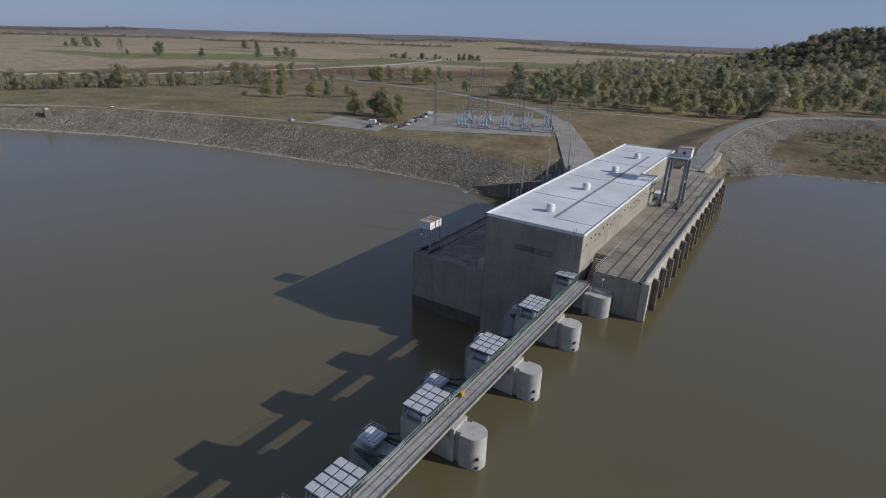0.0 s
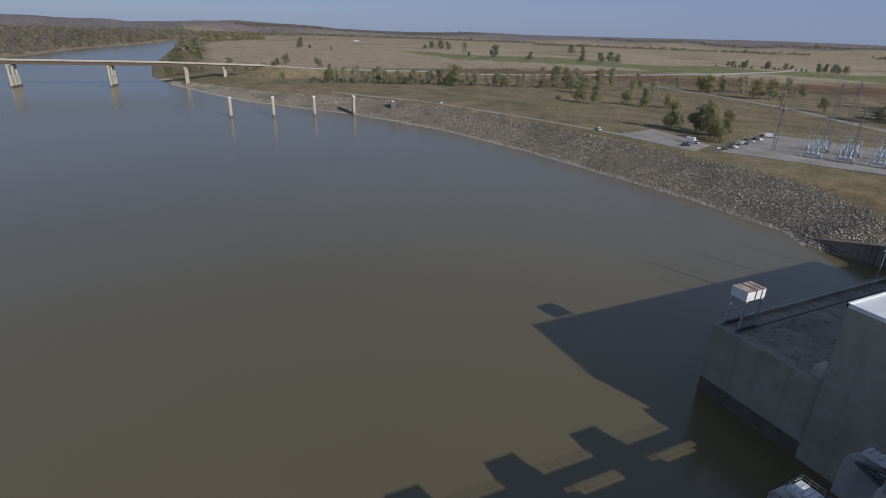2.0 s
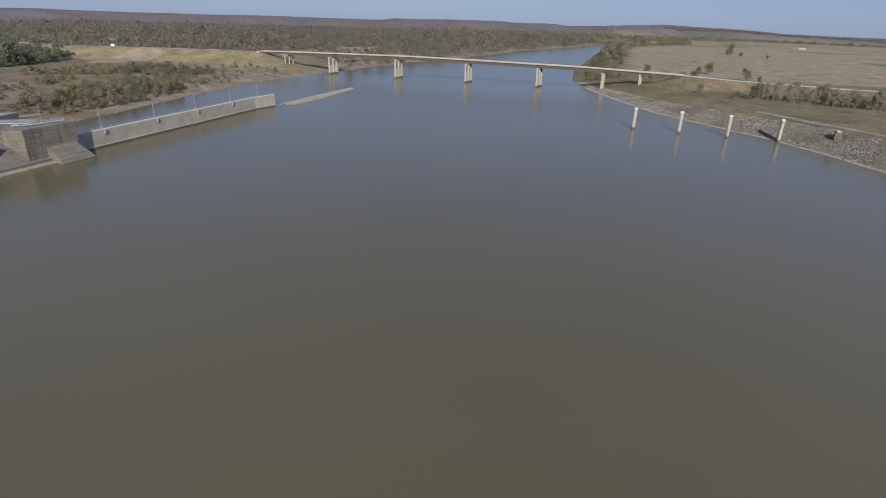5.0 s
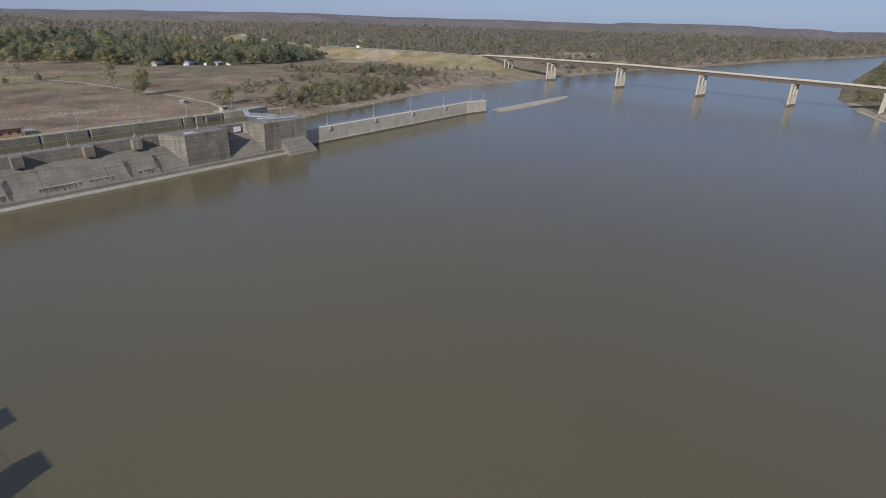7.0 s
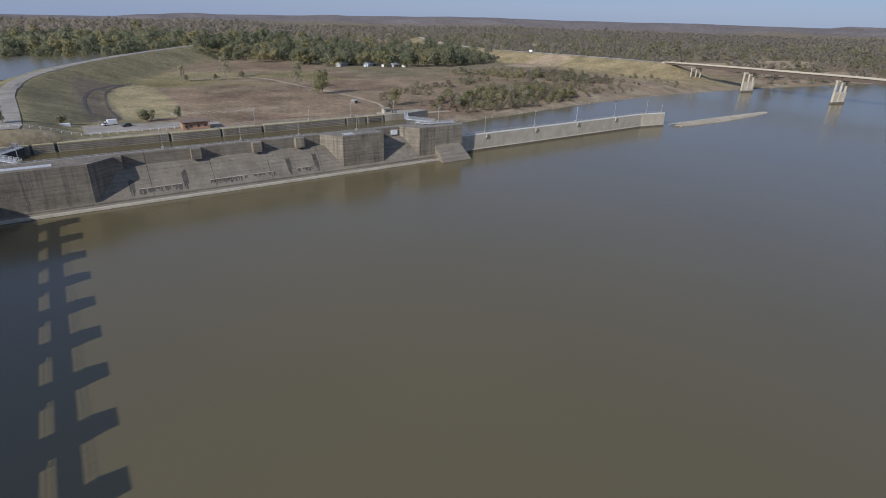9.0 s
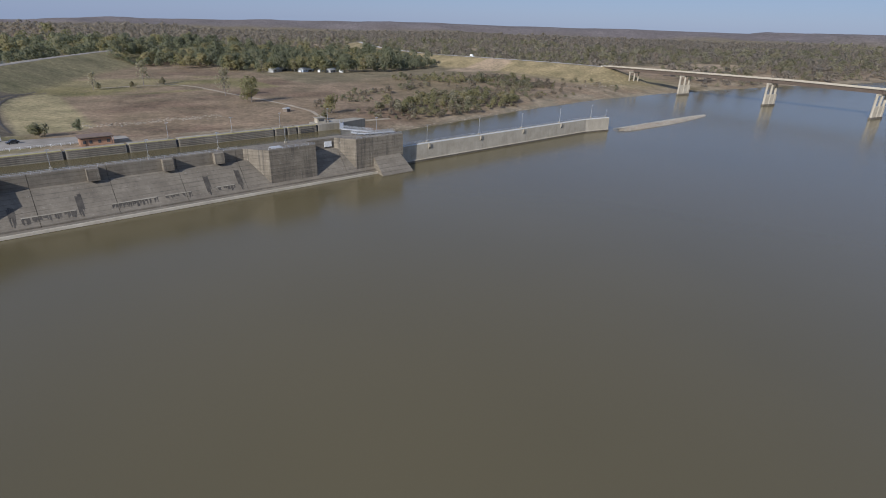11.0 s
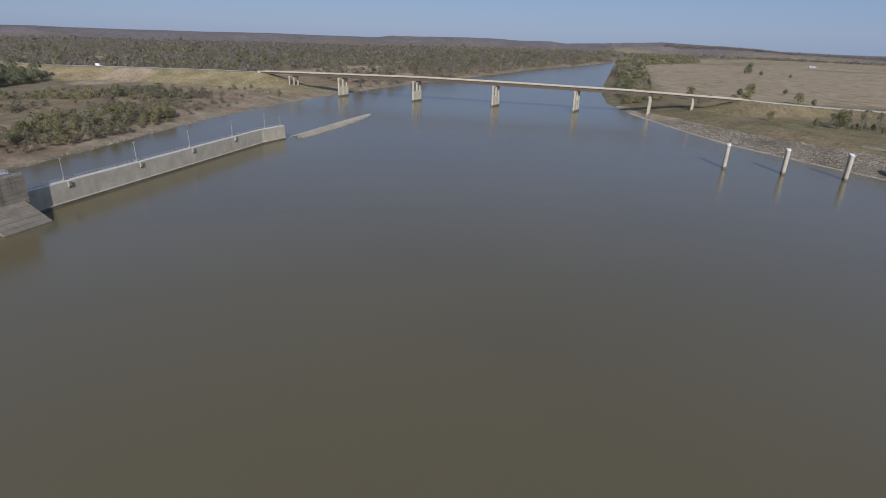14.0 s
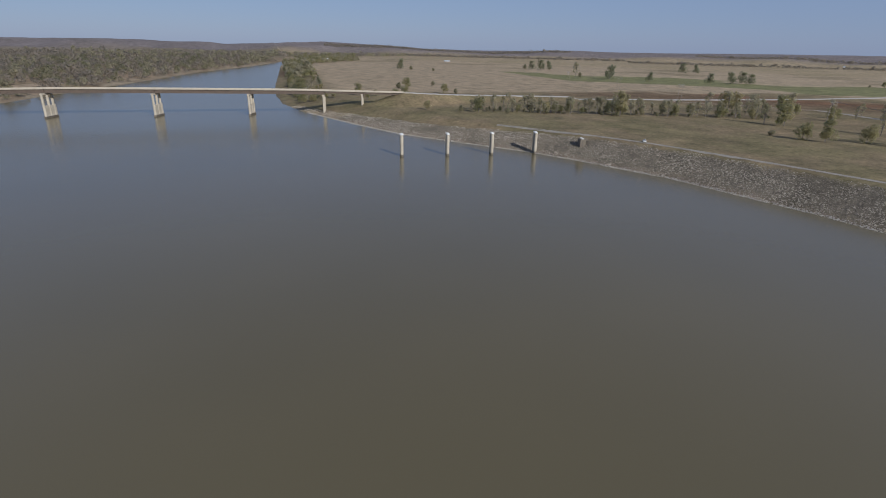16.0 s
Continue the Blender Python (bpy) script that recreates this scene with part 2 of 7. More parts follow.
def height(px, py):
    px, py = np.asarray(px, float), np.asarray(py, float)
    d = seg_distance(px, py, RIVER, True) * np.where(inside(px, py, RIVER), -1, 1)
    mid = np.interp(-px, [0, 300, 700, 1200, 2300], [-100, -150, -220, -190, 0])
    right = py > mid
    steep = np.interp(-px, [0, 90, 420, 600, 800], [30, 34, 34, 45, 60])
    hr = np.interp(-px, [0, 200, 420, 600, 900], [13, 13, 12, 10.5, 8]) * np.clip(d / steep, 0, 1)
    hr = hr - 3.0 * smooth01((d - 60) / 250)
    hl = 6.0 * np.clip(d / 42, 0, 1) + 3.0 * smooth01((d - 40) / 160)
    shelf = smooth01((px + 235) / 40) * smooth01((py + np.interp(px, [-235, -120, -100, 0], [385, 395, 425, 430])) / 30) * (px < 4)
    hl = np.where(right, 0, hl * (1 - shelf) + 17.3 * shelf)
    h = np.where(right, hr, hl) + np.where(d > 50, 0.5, 0.15 * np.clip(d, 0, 50) / 50) * waves(px, py, 3, 160)
    h = np.where(d < 0, -4 * np.clip(-d / 8, 0, 1), h)
    du = seg_distance(px, py, LAKE, True) * np.where(inside(px, py, LAKE), -1, 1)
    up = (px > 2) & (py > 150)
    h = np.where(up, np.maximum(h, 15 + 3.0 * smooth01(du / 60)), h)
    h = np.where(du < 0, 15 - 5 * np.clip(-du / 15, 0, 1), h)
    for crest, slope in ((LEFT_CREST, 3.2), (RIGHT_CREST, 2.6)):
        dc = seg_distance(px, py, crest, False)
        ridge = 23.6 - np.maximum(dc - 6, 0) / slope
        h = np.where(((d > 0) | (px > 0)) & ((du > 0) | (py < 0)), np.maximum(h, ridge), h)
    for line, top in ((WEST_ROAD, 22.6), (EAST_ROAD, None)):
        dc = seg_distance(px, py, line, False)
        crest = top if top else np.interp(py, [55, 106, 150, 225, 300], [21.4, 17.6, 14.6, 11.0, 9.5])
        h = np.where(d > -2, np.maximum(h, crest - np.maximum(dc - 7, 0) / 3.0), h)
    ridge = np.interp(px, [-260, -153, -104, -57, -11, 31, 72, 135, 400, 700, 1100], [0, 18, 33, 46, 58, 70, 82, 86, 96, 85, 18])
    hill = ridge * np.exp(-((py - 1620) / np.where(py < 1620, 230, 330)) ** 2) * (1 + 0.05 * waves(px, py, 5, 240))
    h = h + hill
    far = np.hypot(px + 40, py + 50)
    az = np.degrees(np.arctan2(py + 50, px + 40)) % 360
    crown = np.interp(az, [60, 95, 108, 114, 123, 133, 141, 148, 149.5, 152.5, 154, 160, 165, 168, 171.6, 174.5, 178, 180, 183.5, 185, 189, 190.3, 196, 200.6, 202, 204, 208, 212, 217, 222, 228, 230, 245, 246, 250, 256, 259, 263, 265, 275],
                      [30, 34, 39, 45, 52, 43, 36, 35, 43, 42, 36, 32, 40, 56, 68, 77, 70, 56, 45, 58, 57, 66, 67, 64, 48, 49, 52, 55, 51, 51, 54, 62, 46, 52, 40, 38, 44, 26, 12, 12])
    h = h + np.maximum(crown - 10, 0) * smooth01((far - 3400 - 250 * waves(px, py, 9, 900)) / 800) * (1 + 0.07 * waves(px, py, 8, 500))
    return h


def graded(lo, a, b, hi, step, growth):
    mid = list(np.arange(a, b + 0.1, step))
    s, v, left = step, a, []
    while v > lo:
        s *= growth
        v -= s
        left.append(v)
    s, v, right_side = step, b, []
    while v < hi:
        s *= growth
        v += s
        right_side.append(v)
    return np.array(left[::-1] + mid + right_side)


def grid_mesh(name, xs, ys, zs):
    nx, ny = len(xs), len(ys)
    gx, gy = np.meshgrid(xs, ys, indexing="ij")
    co = np.stack([gx, gy, zs], -1).reshape(-1, 3)
    i = np.arange(nx * ny).reshape(nx, ny)
    quads = np.stack([i[:-1, :-1], i[1:, :-1], i[1:, 1:], i[:-1, 1:]], -1).reshape(-1, 4)
    me = bpy.data.meshes.new(name)
    me.from_pydata(co.tolist(), [], quads.tolist())
    me.polygons.foreach_set("use_smooth", [True] * len(me.polygons))
    return me


XS = graded(-4700, -780, 120, 1700, 5.0, 1.05)
YS = graded(-4600, -700, 460, 4600, 5.0, 1.05)
GX, GY = np.meshgrid(XS, YS, indexing="ij")
GZ = height(GX, GY)
ground_mesh = grid_mesh("ground", XS, YS, GZ)



def ground_z(x, y):
    """The height of the ground sheet, between its own vertices."""
    x, y = np.atleast_1d(np.asarray(x, float)), np.atleast_1d(np.asarray(y, float))
    i = np.clip(np.searchsorted(XS, x) - 1, 0, len(XS) - 2)
    j = np.clip(np.searchsorted(YS, y) - 1, 0, len(YS) - 2)
    u, v = (x - XS[i]) / (XS[i + 1] - XS[i]), (y - YS[j]) / (YS[j + 1] - YS[j])
    return GZ[i, j] * (1 - u) * (1 - v) + GZ[i + 1, j] * u * (1 - v) + GZ[i, j + 1] * (1 - u) * v + GZ[i + 1, j + 1] * u * v


# ---- ground cover: soil and grass colours by land use, plus painted haze and shade ----
def land_colours(px, py):
    green, dry, tan = np.array((0.170, 0.148, 0.080)), np.array((0.22, 0.172, 0.108)), np.array((0.35, 0.28, 0.195))
    brown, red, mud = np.array((0.15, 0.105, 0.065)), np.array((0.20, 0.105, 0.06)), np.array((0.17, 0.14, 0.10))
    woods = np.array((0.19, 0.165, 0.11))

    def blend(c, target, w):
        return c * (1 - w[..., None]) + target * w[..., None]

    d = seg_distance(px, py, RIVER, True) * np.where(inside(px, py, RIVER), -1, 1)
    mid = np.interp(-px, [0, 300, 700, 1200, 2300], [-100, -150, -220, -190, 0])
    right = py > mid
    n1, n2, n3 = waves(px, py, 11, 120), waves(px, py, 12, 420), waves(px, py, 13, 45, 3)
    c = np.zeros(px.shape + (3,)) + dry
    c = blend(c, green, smooth01(0.45 + 0.9 * n1) * 0.55)
    near = right & (d < 330) & (px < -30)
    c = blend(c, green * 1.05, near * smooth01(0.55 + n3 * 0.5 + 0.5 * n1) * 0.6)
    c = blend(c, dry * 0.9, near * smooth01((d - 150) / 150 + n3 * 0.4) * 0.6)
    along = py * 0.80 - px * 0.60
    plough = right & (along > 720)
    c = blend(c, brown, plough * smooth01(1.2 - np.abs(along - 860) / 130 + 0.3 * n2))
    c = blend(c, red, plough * smooth01(0.9 - np.abs(along - 900 - 60 * n2) / 90) * (py > 560) * 0.8)
    c = blend(c, tan, right * smooth01((along - 960 + 120 * n2) / 80))
    c = blend(c, tan * 0.95, right * smooth01((-px - 830) / 60) * smooth01((d - 60) / 40) * (py < 620) * 0.95)
    stripe = np.abs(along - 1240 - 90 * n2) < 120
    c = blend(c, np.array((0.16, 0.17, 0.075)), right * stripe * (py > 520) * (px > -1500) * 0.85)
    c = blend(c, green * 0.8, right * smooth01((along - 1500) / 60) * smooth01(n2 * 1.5) * 0.5)
    c = blend(c, np.array((0.30, 0.245, 0.155)), right * smooth01((along - 1900) / 200) * (0.6 + 0.4 * (n2 > 0)) * 0.8)
    upland = (px > -120) & (py > 190)
    c = blend(c, np.array((0.225, 0.165, 0.095)), upland * smooth01(0.7 + 0.6 * n1) * 0.75)
    c = blend(c, green, upland * (py < 420) * (px > -60) * smooth01(n3 + 0.3 * n1) * 0.45)
    c = blend(c, np.array((0.128, 0.104, 0.064)) * (1 + 0.35 * n3[..., None]), (px > 24) * smooth01((py - 232) / 8) * (py < 425) * 0.85)
    left = ~right
    c = blend(c, np.array((0.25, 0.19, 0.135)), left * smooth01(0.9 + 0.5 * n2) * 0.9)
    c = blend(c, np.array((0.165, 0.115, 0.085)), left * smooth01(n1 * 1.3 + 0.1) * (px > -330) * 0.7)
    c = blend(c, np.array((0.205, 0.185, 0.085)), left * (px > -300) * (py < -590) * (py > -720) * smooth01(0.7 + n1) * 0.8)
    dl = seg_distance(px, py, LEFT_CREST, False)
    c = blend(c, np.array((0.235, 0.208, 0.118)) * (1 + 0.12 * n1[..., None]), left * smooth01(1 - (dl - 45) / 20) * 0.9)
    oval = inside(px.ravel(), py.ravel(), [(-76, -533), (-77, -560), (-83, -590), (-93, -617), (-104, -629), (-112, -625), (-117, -600), (-119, -560), (-118, -500), (-117, -462), (-90, -440), (-78, -450), (-75, -495)]).reshape(px.shape)
    c = blend(c, np.array((0.20, 0.162, 0.118)), left * (py < -395) * (py > -625) * (px > -112) * smooth01((-57 - px) / 6 + 0.5) * 0.85)
    c = blend(c, np.array((0.315, 0.27, 0.16)), left * oval * 0.95)
    pale = smooth01(1.2 - np.hypot((px + 172) / 60, (py + 690) / 48))
    c = blend(c, np.array((0.27, 0.228, 0.14)), left * pale * 0.8)
    dw = seg_distance(px, py, WEST_ROAD, False)
    c = blend(c, np.array((0.27, 0.225, 0.13)), left * smooth01(1 - (dw - 60) / 40) * 0.85)
    c = blend(c, woods, left * (px < -330) * smooth01((d - 180) / 60) * (dw > 75) * 0.75)
    for cx, cy, rx, ry in CLEARINGS:
        c = blend(c, np.array((0.36, 0.28, 0.20)), smooth01((1.1 - np.hypot((px - cx) / rx, (py - cy) / ry)) * 6))
    c = blend(c, np.array((0.30, 0.255, 0.19)), (d > 0) * smooth01(1 - d / np.where(px < -470, 60, 26)) * left * smooth01(0.6 + n3) * 0.85)
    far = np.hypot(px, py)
    # distant wooded ground, greyed and blued: distance haze painted into its colour
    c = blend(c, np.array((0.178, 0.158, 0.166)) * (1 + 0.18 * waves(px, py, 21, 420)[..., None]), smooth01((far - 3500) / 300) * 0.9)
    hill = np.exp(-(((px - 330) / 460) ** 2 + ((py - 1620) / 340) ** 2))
    # ground under the hill woods, darkened to match their painted shade
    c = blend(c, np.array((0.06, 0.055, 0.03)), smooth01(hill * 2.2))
    # earth under the riprap, also darkened for the shade between the stones
    c = blend(c, np.array((0.145, 0.127, 0.10)), right * (px < -44) * smooth01((np.interp(-px, [40, 90, 130, 260, 420, 560, 640], [22, 27, 33, 32, 31, 26, 20]) - d) / 3) * (px > -650))
    dr = seg_distance(px, py, RIGHT_CREST, False)
    lakeward = (px > np.interp(py, [168, 240, 310, 366, 407, 440], [4, -3, 1, 10, 39, 95])) & (py > 165) & (py < 470) & (px < 300)
    c = blend(c, np.array((0.20, 0.18, 0.152)), lakeward * smooth01((np.where(py < 262, 34, 23) - dr) / 3) * smooth01((dr - 4) / 2))
    c = blend(c, mud, smooth01(1 - d / 7) * 0.9)
    return np.clip(c * (1 + 0.06 * n3[..., None]), 0.02, 0.6)


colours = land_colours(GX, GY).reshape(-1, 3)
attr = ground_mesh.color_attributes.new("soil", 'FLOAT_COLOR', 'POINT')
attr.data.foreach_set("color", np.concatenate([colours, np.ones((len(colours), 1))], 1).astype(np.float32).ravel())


def ground_material():
    m, nt, b = node_material("grass_and_soil")
    at = nt.nodes.new("ShaderNodeAttribute")
    at.attribute_name = "soil"
    co = world_coord(nt)
    fine, mid = noise_node(nt, 0.35, 5, 0.7, co), noise_node(nt, 0.045, 5, 0.65, co)
    r1 = ramp(nt, fine.outputs["Fac"], [(0.3, (0.62, 0.62, 0.62)), (0.7, (1.3, 1.28, 1.22))])
    r2 = ramp(nt, mid.outputs["Fac"], [(0.32, (0.70, 0.72, 0.68)), (0.68, (1.28, 1.24, 1.2))])
    c = mix_color(nt, 1.0, at.outputs["Color"], r1.outputs["Color"], 'MULTIPLY')
    c = mix_color(nt, 1.0, c, r2.outputs["Color"], 'MULTIPLY')
    nt.links.new(c, b.inputs["Base Color"])
    b.inputs["Roughness"].default_value = 0.95
    b.inputs["Specular IOR Level"].default_value = 0.1
    bump(nt, b, fine.outputs["Fac"], 0.5, 0.8)
    return m


ground_mesh.materials.append(ground_material())
tagged(new("ground", ground_mesh), "flat grassy river plain with dry fields and low hills", "ground", kind="structure")

bm = bmesh.new()
add_box(bm, -2350, -420, -1.0, -1.5, 180, 0.0)
solid("water", bm, WATER, "wide muddy brown river below the dam", "water", kind="structure")
bm = bmesh.new()
add_prism(bm, [(-1.2, -312), (-1.2, 50.8), (2, 52), (-2, 166), (4, 226), (100, 300), (1700, 470), (1700, -1300), (-160, -1000), (-160, -880), (-6, -640), (-6, -352), (2, -352), (2, -312)], 13.5, 15.0)
solid("water", bm, WATER, "calm muddy lake held back above the dam", "water", kind="structure")
bm = bmesh.new()
add_box(bm, -218, -348, 12.5, -1, -315.5, 14.0)
solid("water", bm, WATER, "still brown water filling the lock chamber", "water", kind="structure")


def resample(points, step):
    out = [Vector(points[0])]
    for a, b in zip(points, points[1:]):
        a, b = Vector(a), Vector(b)
        n = max(1, int((b - a).length / step))
        out += [a.lerp(b, k / n) for k in range(1, n + 1)]
    return out


def rounded(points, passes=2):
    """Cuts the corners of an open plan line."""
    for _ in range(passes):
        out = [points[0]]
        for (ax, ay), (bx, by) in zip(points, points[1:]):
            out += [(ax * 0.75 + bx * 0.25, ay * 0.75 + by * 0.25), (ax * 0.25 + bx * 0.75, ay * 0.25 + by * 0.75)]
        points = out + [points[-1]]
    return points


def draped_road(name, points, width, material, label, lift=0.12, kind="structure", level=None):
    line = resample([(x, y, 0) for x, y in rounded(points)], 3.0)
    bm = bmesh.new()
    rows = []
    for k, p in enumerate(line):
        t = (line[min(k + 1, len(line) - 1)] - line[max(k - 1, 0)]).normalized()
        n = Vector((-t.y, t.x, 0))
        row = []
        for s in (-0.5, -0.17, 0.17, 0.5):
            q = p + n * width * s
            row.append((q.x, q.y))
        zs = [float(ground_z(x, y)[0]) for x, y in row]
        if level is not None:
            zs = [max(level, z) for z in zs]
        rows.append([bm.verts.new((x, y, z + lift)) for (x, y), z in zip(row, zs)])
    for a, b in zip(rows, rows[1:]):
        for i in range(3):
            bm.faces.new((a[i], a[i + 1], b[i + 1], b[i]))
    edge = [bm.verts.new((v.co.x, v.co.y, v.co.z - 0.6)) for v in [r[0] for r in rows]]
    for k in range(len(rows) - 1):
        bm.faces.new((rows[k][0], rows[k + 1][0], edge[k + 1], edge[k]))
    return solid(name, bm, material, label, "road", kind=kind)


DIRT = surface("pale_dirt", (0.22, 0.175, 0.12), (0.40, 0.335, 0.245), 0.10, fine=9)
draped_road("road", [(-114, 327), (-150, 378), (-178, 403), (-310, 470), (-400, 488), (-560, 518)], 9, GRAVEL, "pale gravel road winding away from the powerhouse")
draped_road("road", [(-188, 209.5), (-220, 202), (-254, 194), (-330, 172), (-395, 150), (-450, 118), (-500, 86)], 4.2, GRAVEL, "pale gravel road along the top of the stone bank")
draped_road("road", [(4, 170), (2, 184), (-3, 240), (1, 310), (10, 366), (39, 407), (95, 440), (260, 470), (560, 492)], 5.8, ASPHALT, "grey paved road along the embankment crest", lift=0.25)
draped_road("road", [(20, 396), (-20, 425), (-80, 425), (-150, 398), (-178, 403)], 5, GRAVEL, "pale track across the grass embankment")
draped_road("road", [(-26, -356), (-27, -372), (-18, -527), (-46, -645), (-115, -790), (-205, -935), (-330, -1120), (-480, -1290)], 9, GRAVEL, "pale road on the crest of the earth dam", lift=0.25)
draped_road("road", WEST_ROAD, 11, surface("pale_highway", (0.36, 0.34, 0.30), (0.48, 0.45, 0.40), 0.2), "pale highway on a grassy embankment", lift=0.3)
draped_road("road", [(-685, 55), (-702, 106), (-722, 150), (-747, 225), (-743, 290), (-712, 430), (-698, 600), (-690, 760), (-720, 1000), (-800, 1250)], 11, bpy.data.materials["pale_highway"], "pale highway crossing the flat fields", lift=0.3)
DITCH = surface("dark_ditch_grass", (0.075, 0.06, 0.042), (0.135, 0.11, 0.078), 0.5)
draped_road("ditch", [(-106, -642), (-88, -618), (-78, -591), (-68, -569), (-63, -541), (-61, -524), (-60, -481), (-61, -450)], 2.0, DITCH, "dark weedy ditch curving round the mown oval")
draped_road("ditch", [(-112, -632), (-101, -629), (-91, -617), (-82, -590), (-76, -560), (-75, -533), (-73, -495), (-76, -455)], 1.5, DITCH, "dark weedy edge of the mown oval")
draped_road("road", [(-150, -652), (-200, -656), (-226, -645), (-236, -565), (-262, -468), (-250, -425), (-262, -412), (-300, -412)], 3, DIRT, "bare dirt track across the dry meadow")
draped_road("road", [(-745, 300), (-725, 396), (-668, 447), (-561, 518)], 5, DIRT, "bare dirt farm track between fields")

bm = bmesh.new()
pad = [(-179, 215), (-207, 295), (-124, 329), (-93.5, 260)]
zpad = 13.3
add_prism(bm, pad, 9.0, zpad)
solid("pavement", bm, GRAVEL, "pale gravel pad of the switchyard", "pavement", kind="structure")
bm = bmesh.new()
add_prism(bm, [(-236, 194), (-244, 232), (-194, 226), (-184, 202)], 9.0, 13.15)
solid("pavement", bm, GRAVEL, "pale gravel parking area beside the bank road", "pavement", kind="structure")
bm = bmesh.new()
add_prism(bm, [(-119, 320), (-89, 259), (-58, 192), (-44, 166), (-30, 166), (-40, 190), (-54, 224), (-87, 288), (-109, 330)], 9.0, 13.6)
solid("pavement", bm, GRAVEL, "grey paved apron behind the powerhouse", "pavement", kind="structure")
bm = bmesh.new()
add_prism(bm, [(-4, -364), (-4, -386), (-60, -387), (-100, -378), (-116, -370), (-116, -363)], 12.0, 17.5)
solid("pavement", bm, GRAVEL, "pale paved yard beside the lock wall", "pavement", kind="structure")

bm = bmesh.new()
add_box(bm, 4.4, 170.7, 9, 6.6, 216, 24.1)
add_box(bm, -2.5, 170.7, 9, 4.38, 222, 23.74)
add_prism(bm, [(4.4, 216), (6.6, 216), (16, 223), (14.5, 224.5)], 9, 16.5)
solid("retaining_wall", bm, CONCRETE, "stained concrete approach deck with a retaining wall at the lake edge", "wall", kind="structure")



# ---- spillway: piers, hoist platforms, gates, walkway ----
BAY = 18.29
PIER_CONCRETE = surface("pier_concrete", (0.34, 0.32, 0.28), (0.50, 0.475, 0.425), 0.25, streak=0.3, bumpy=0.15, streak_color=(0.12, 0.11, 0.09))
GREEN_RAIL = surface("green_rail_paint", (0.10, 0.19, 0.14), (0.16, 0.26, 0.20), 2.0, rough=0.5)
PANEL_PALE = surface("pale_deck_panel", (0.36, 0.365, 0.37), (0.50, 0.505, 0.51), 0.9, rough=0.55)
GATE_STEEL = surface("weathered_gate_steel", (0.06, 0.06, 0.058), (0.13, 0.125, 0.115), 0.6, rough=0.6, metal=0.3, streak=0.4)
WHITE_PAINT = surface("white_paint", (0.62, 0.62, 0.60), (0.78, 0.78, 0.76), 0.8, rough=0.5)
YELLOW_PAINT = surface("yellow_paint", (0.44, 0.25, 0.05), (0.58, 0.34, 0.08), 1.0, rough=0.55)


def rail_run(bm_posts, bm_rails, a, b, height_m=1.1, step=2.3, rails=(0.55, 1.1), r=0.035):
    a, b = Vector(a), Vector(b)
    n = max(1, round((b - a).length / step))
    for k in range(n + 1):
        p = a.lerp(b, k / n)
        add_bar(bm_posts, p, p + Vector((0, 0, height_m)), r, 4)
    for h in rails:
        add_bar(bm_rails, a + Vector((0, 0, h)), b + Vector((0, 0, h)), r, 4)


def pier_outline(x_tail, x_nose, half, slot=True):
    pts = [(x_tail, -half), (3.6, -half)]
    if slot:
        pts += [(3.6, -half + 0.45), (4.5, -half + 0.45), (4.5, -half)]
    for k in range(21):
        a = -math.pi / 2 + math.pi * k / 20
        pts.append((x_nose - half + half * math.cos(a), half * math.sin(a)))
    if slot:
        pts += [(4.5, half), (4.5, half - 0.45), (3.6, half - 0.45)]
    pts += [(3.6, half), (x_tail, half)]
    return pts


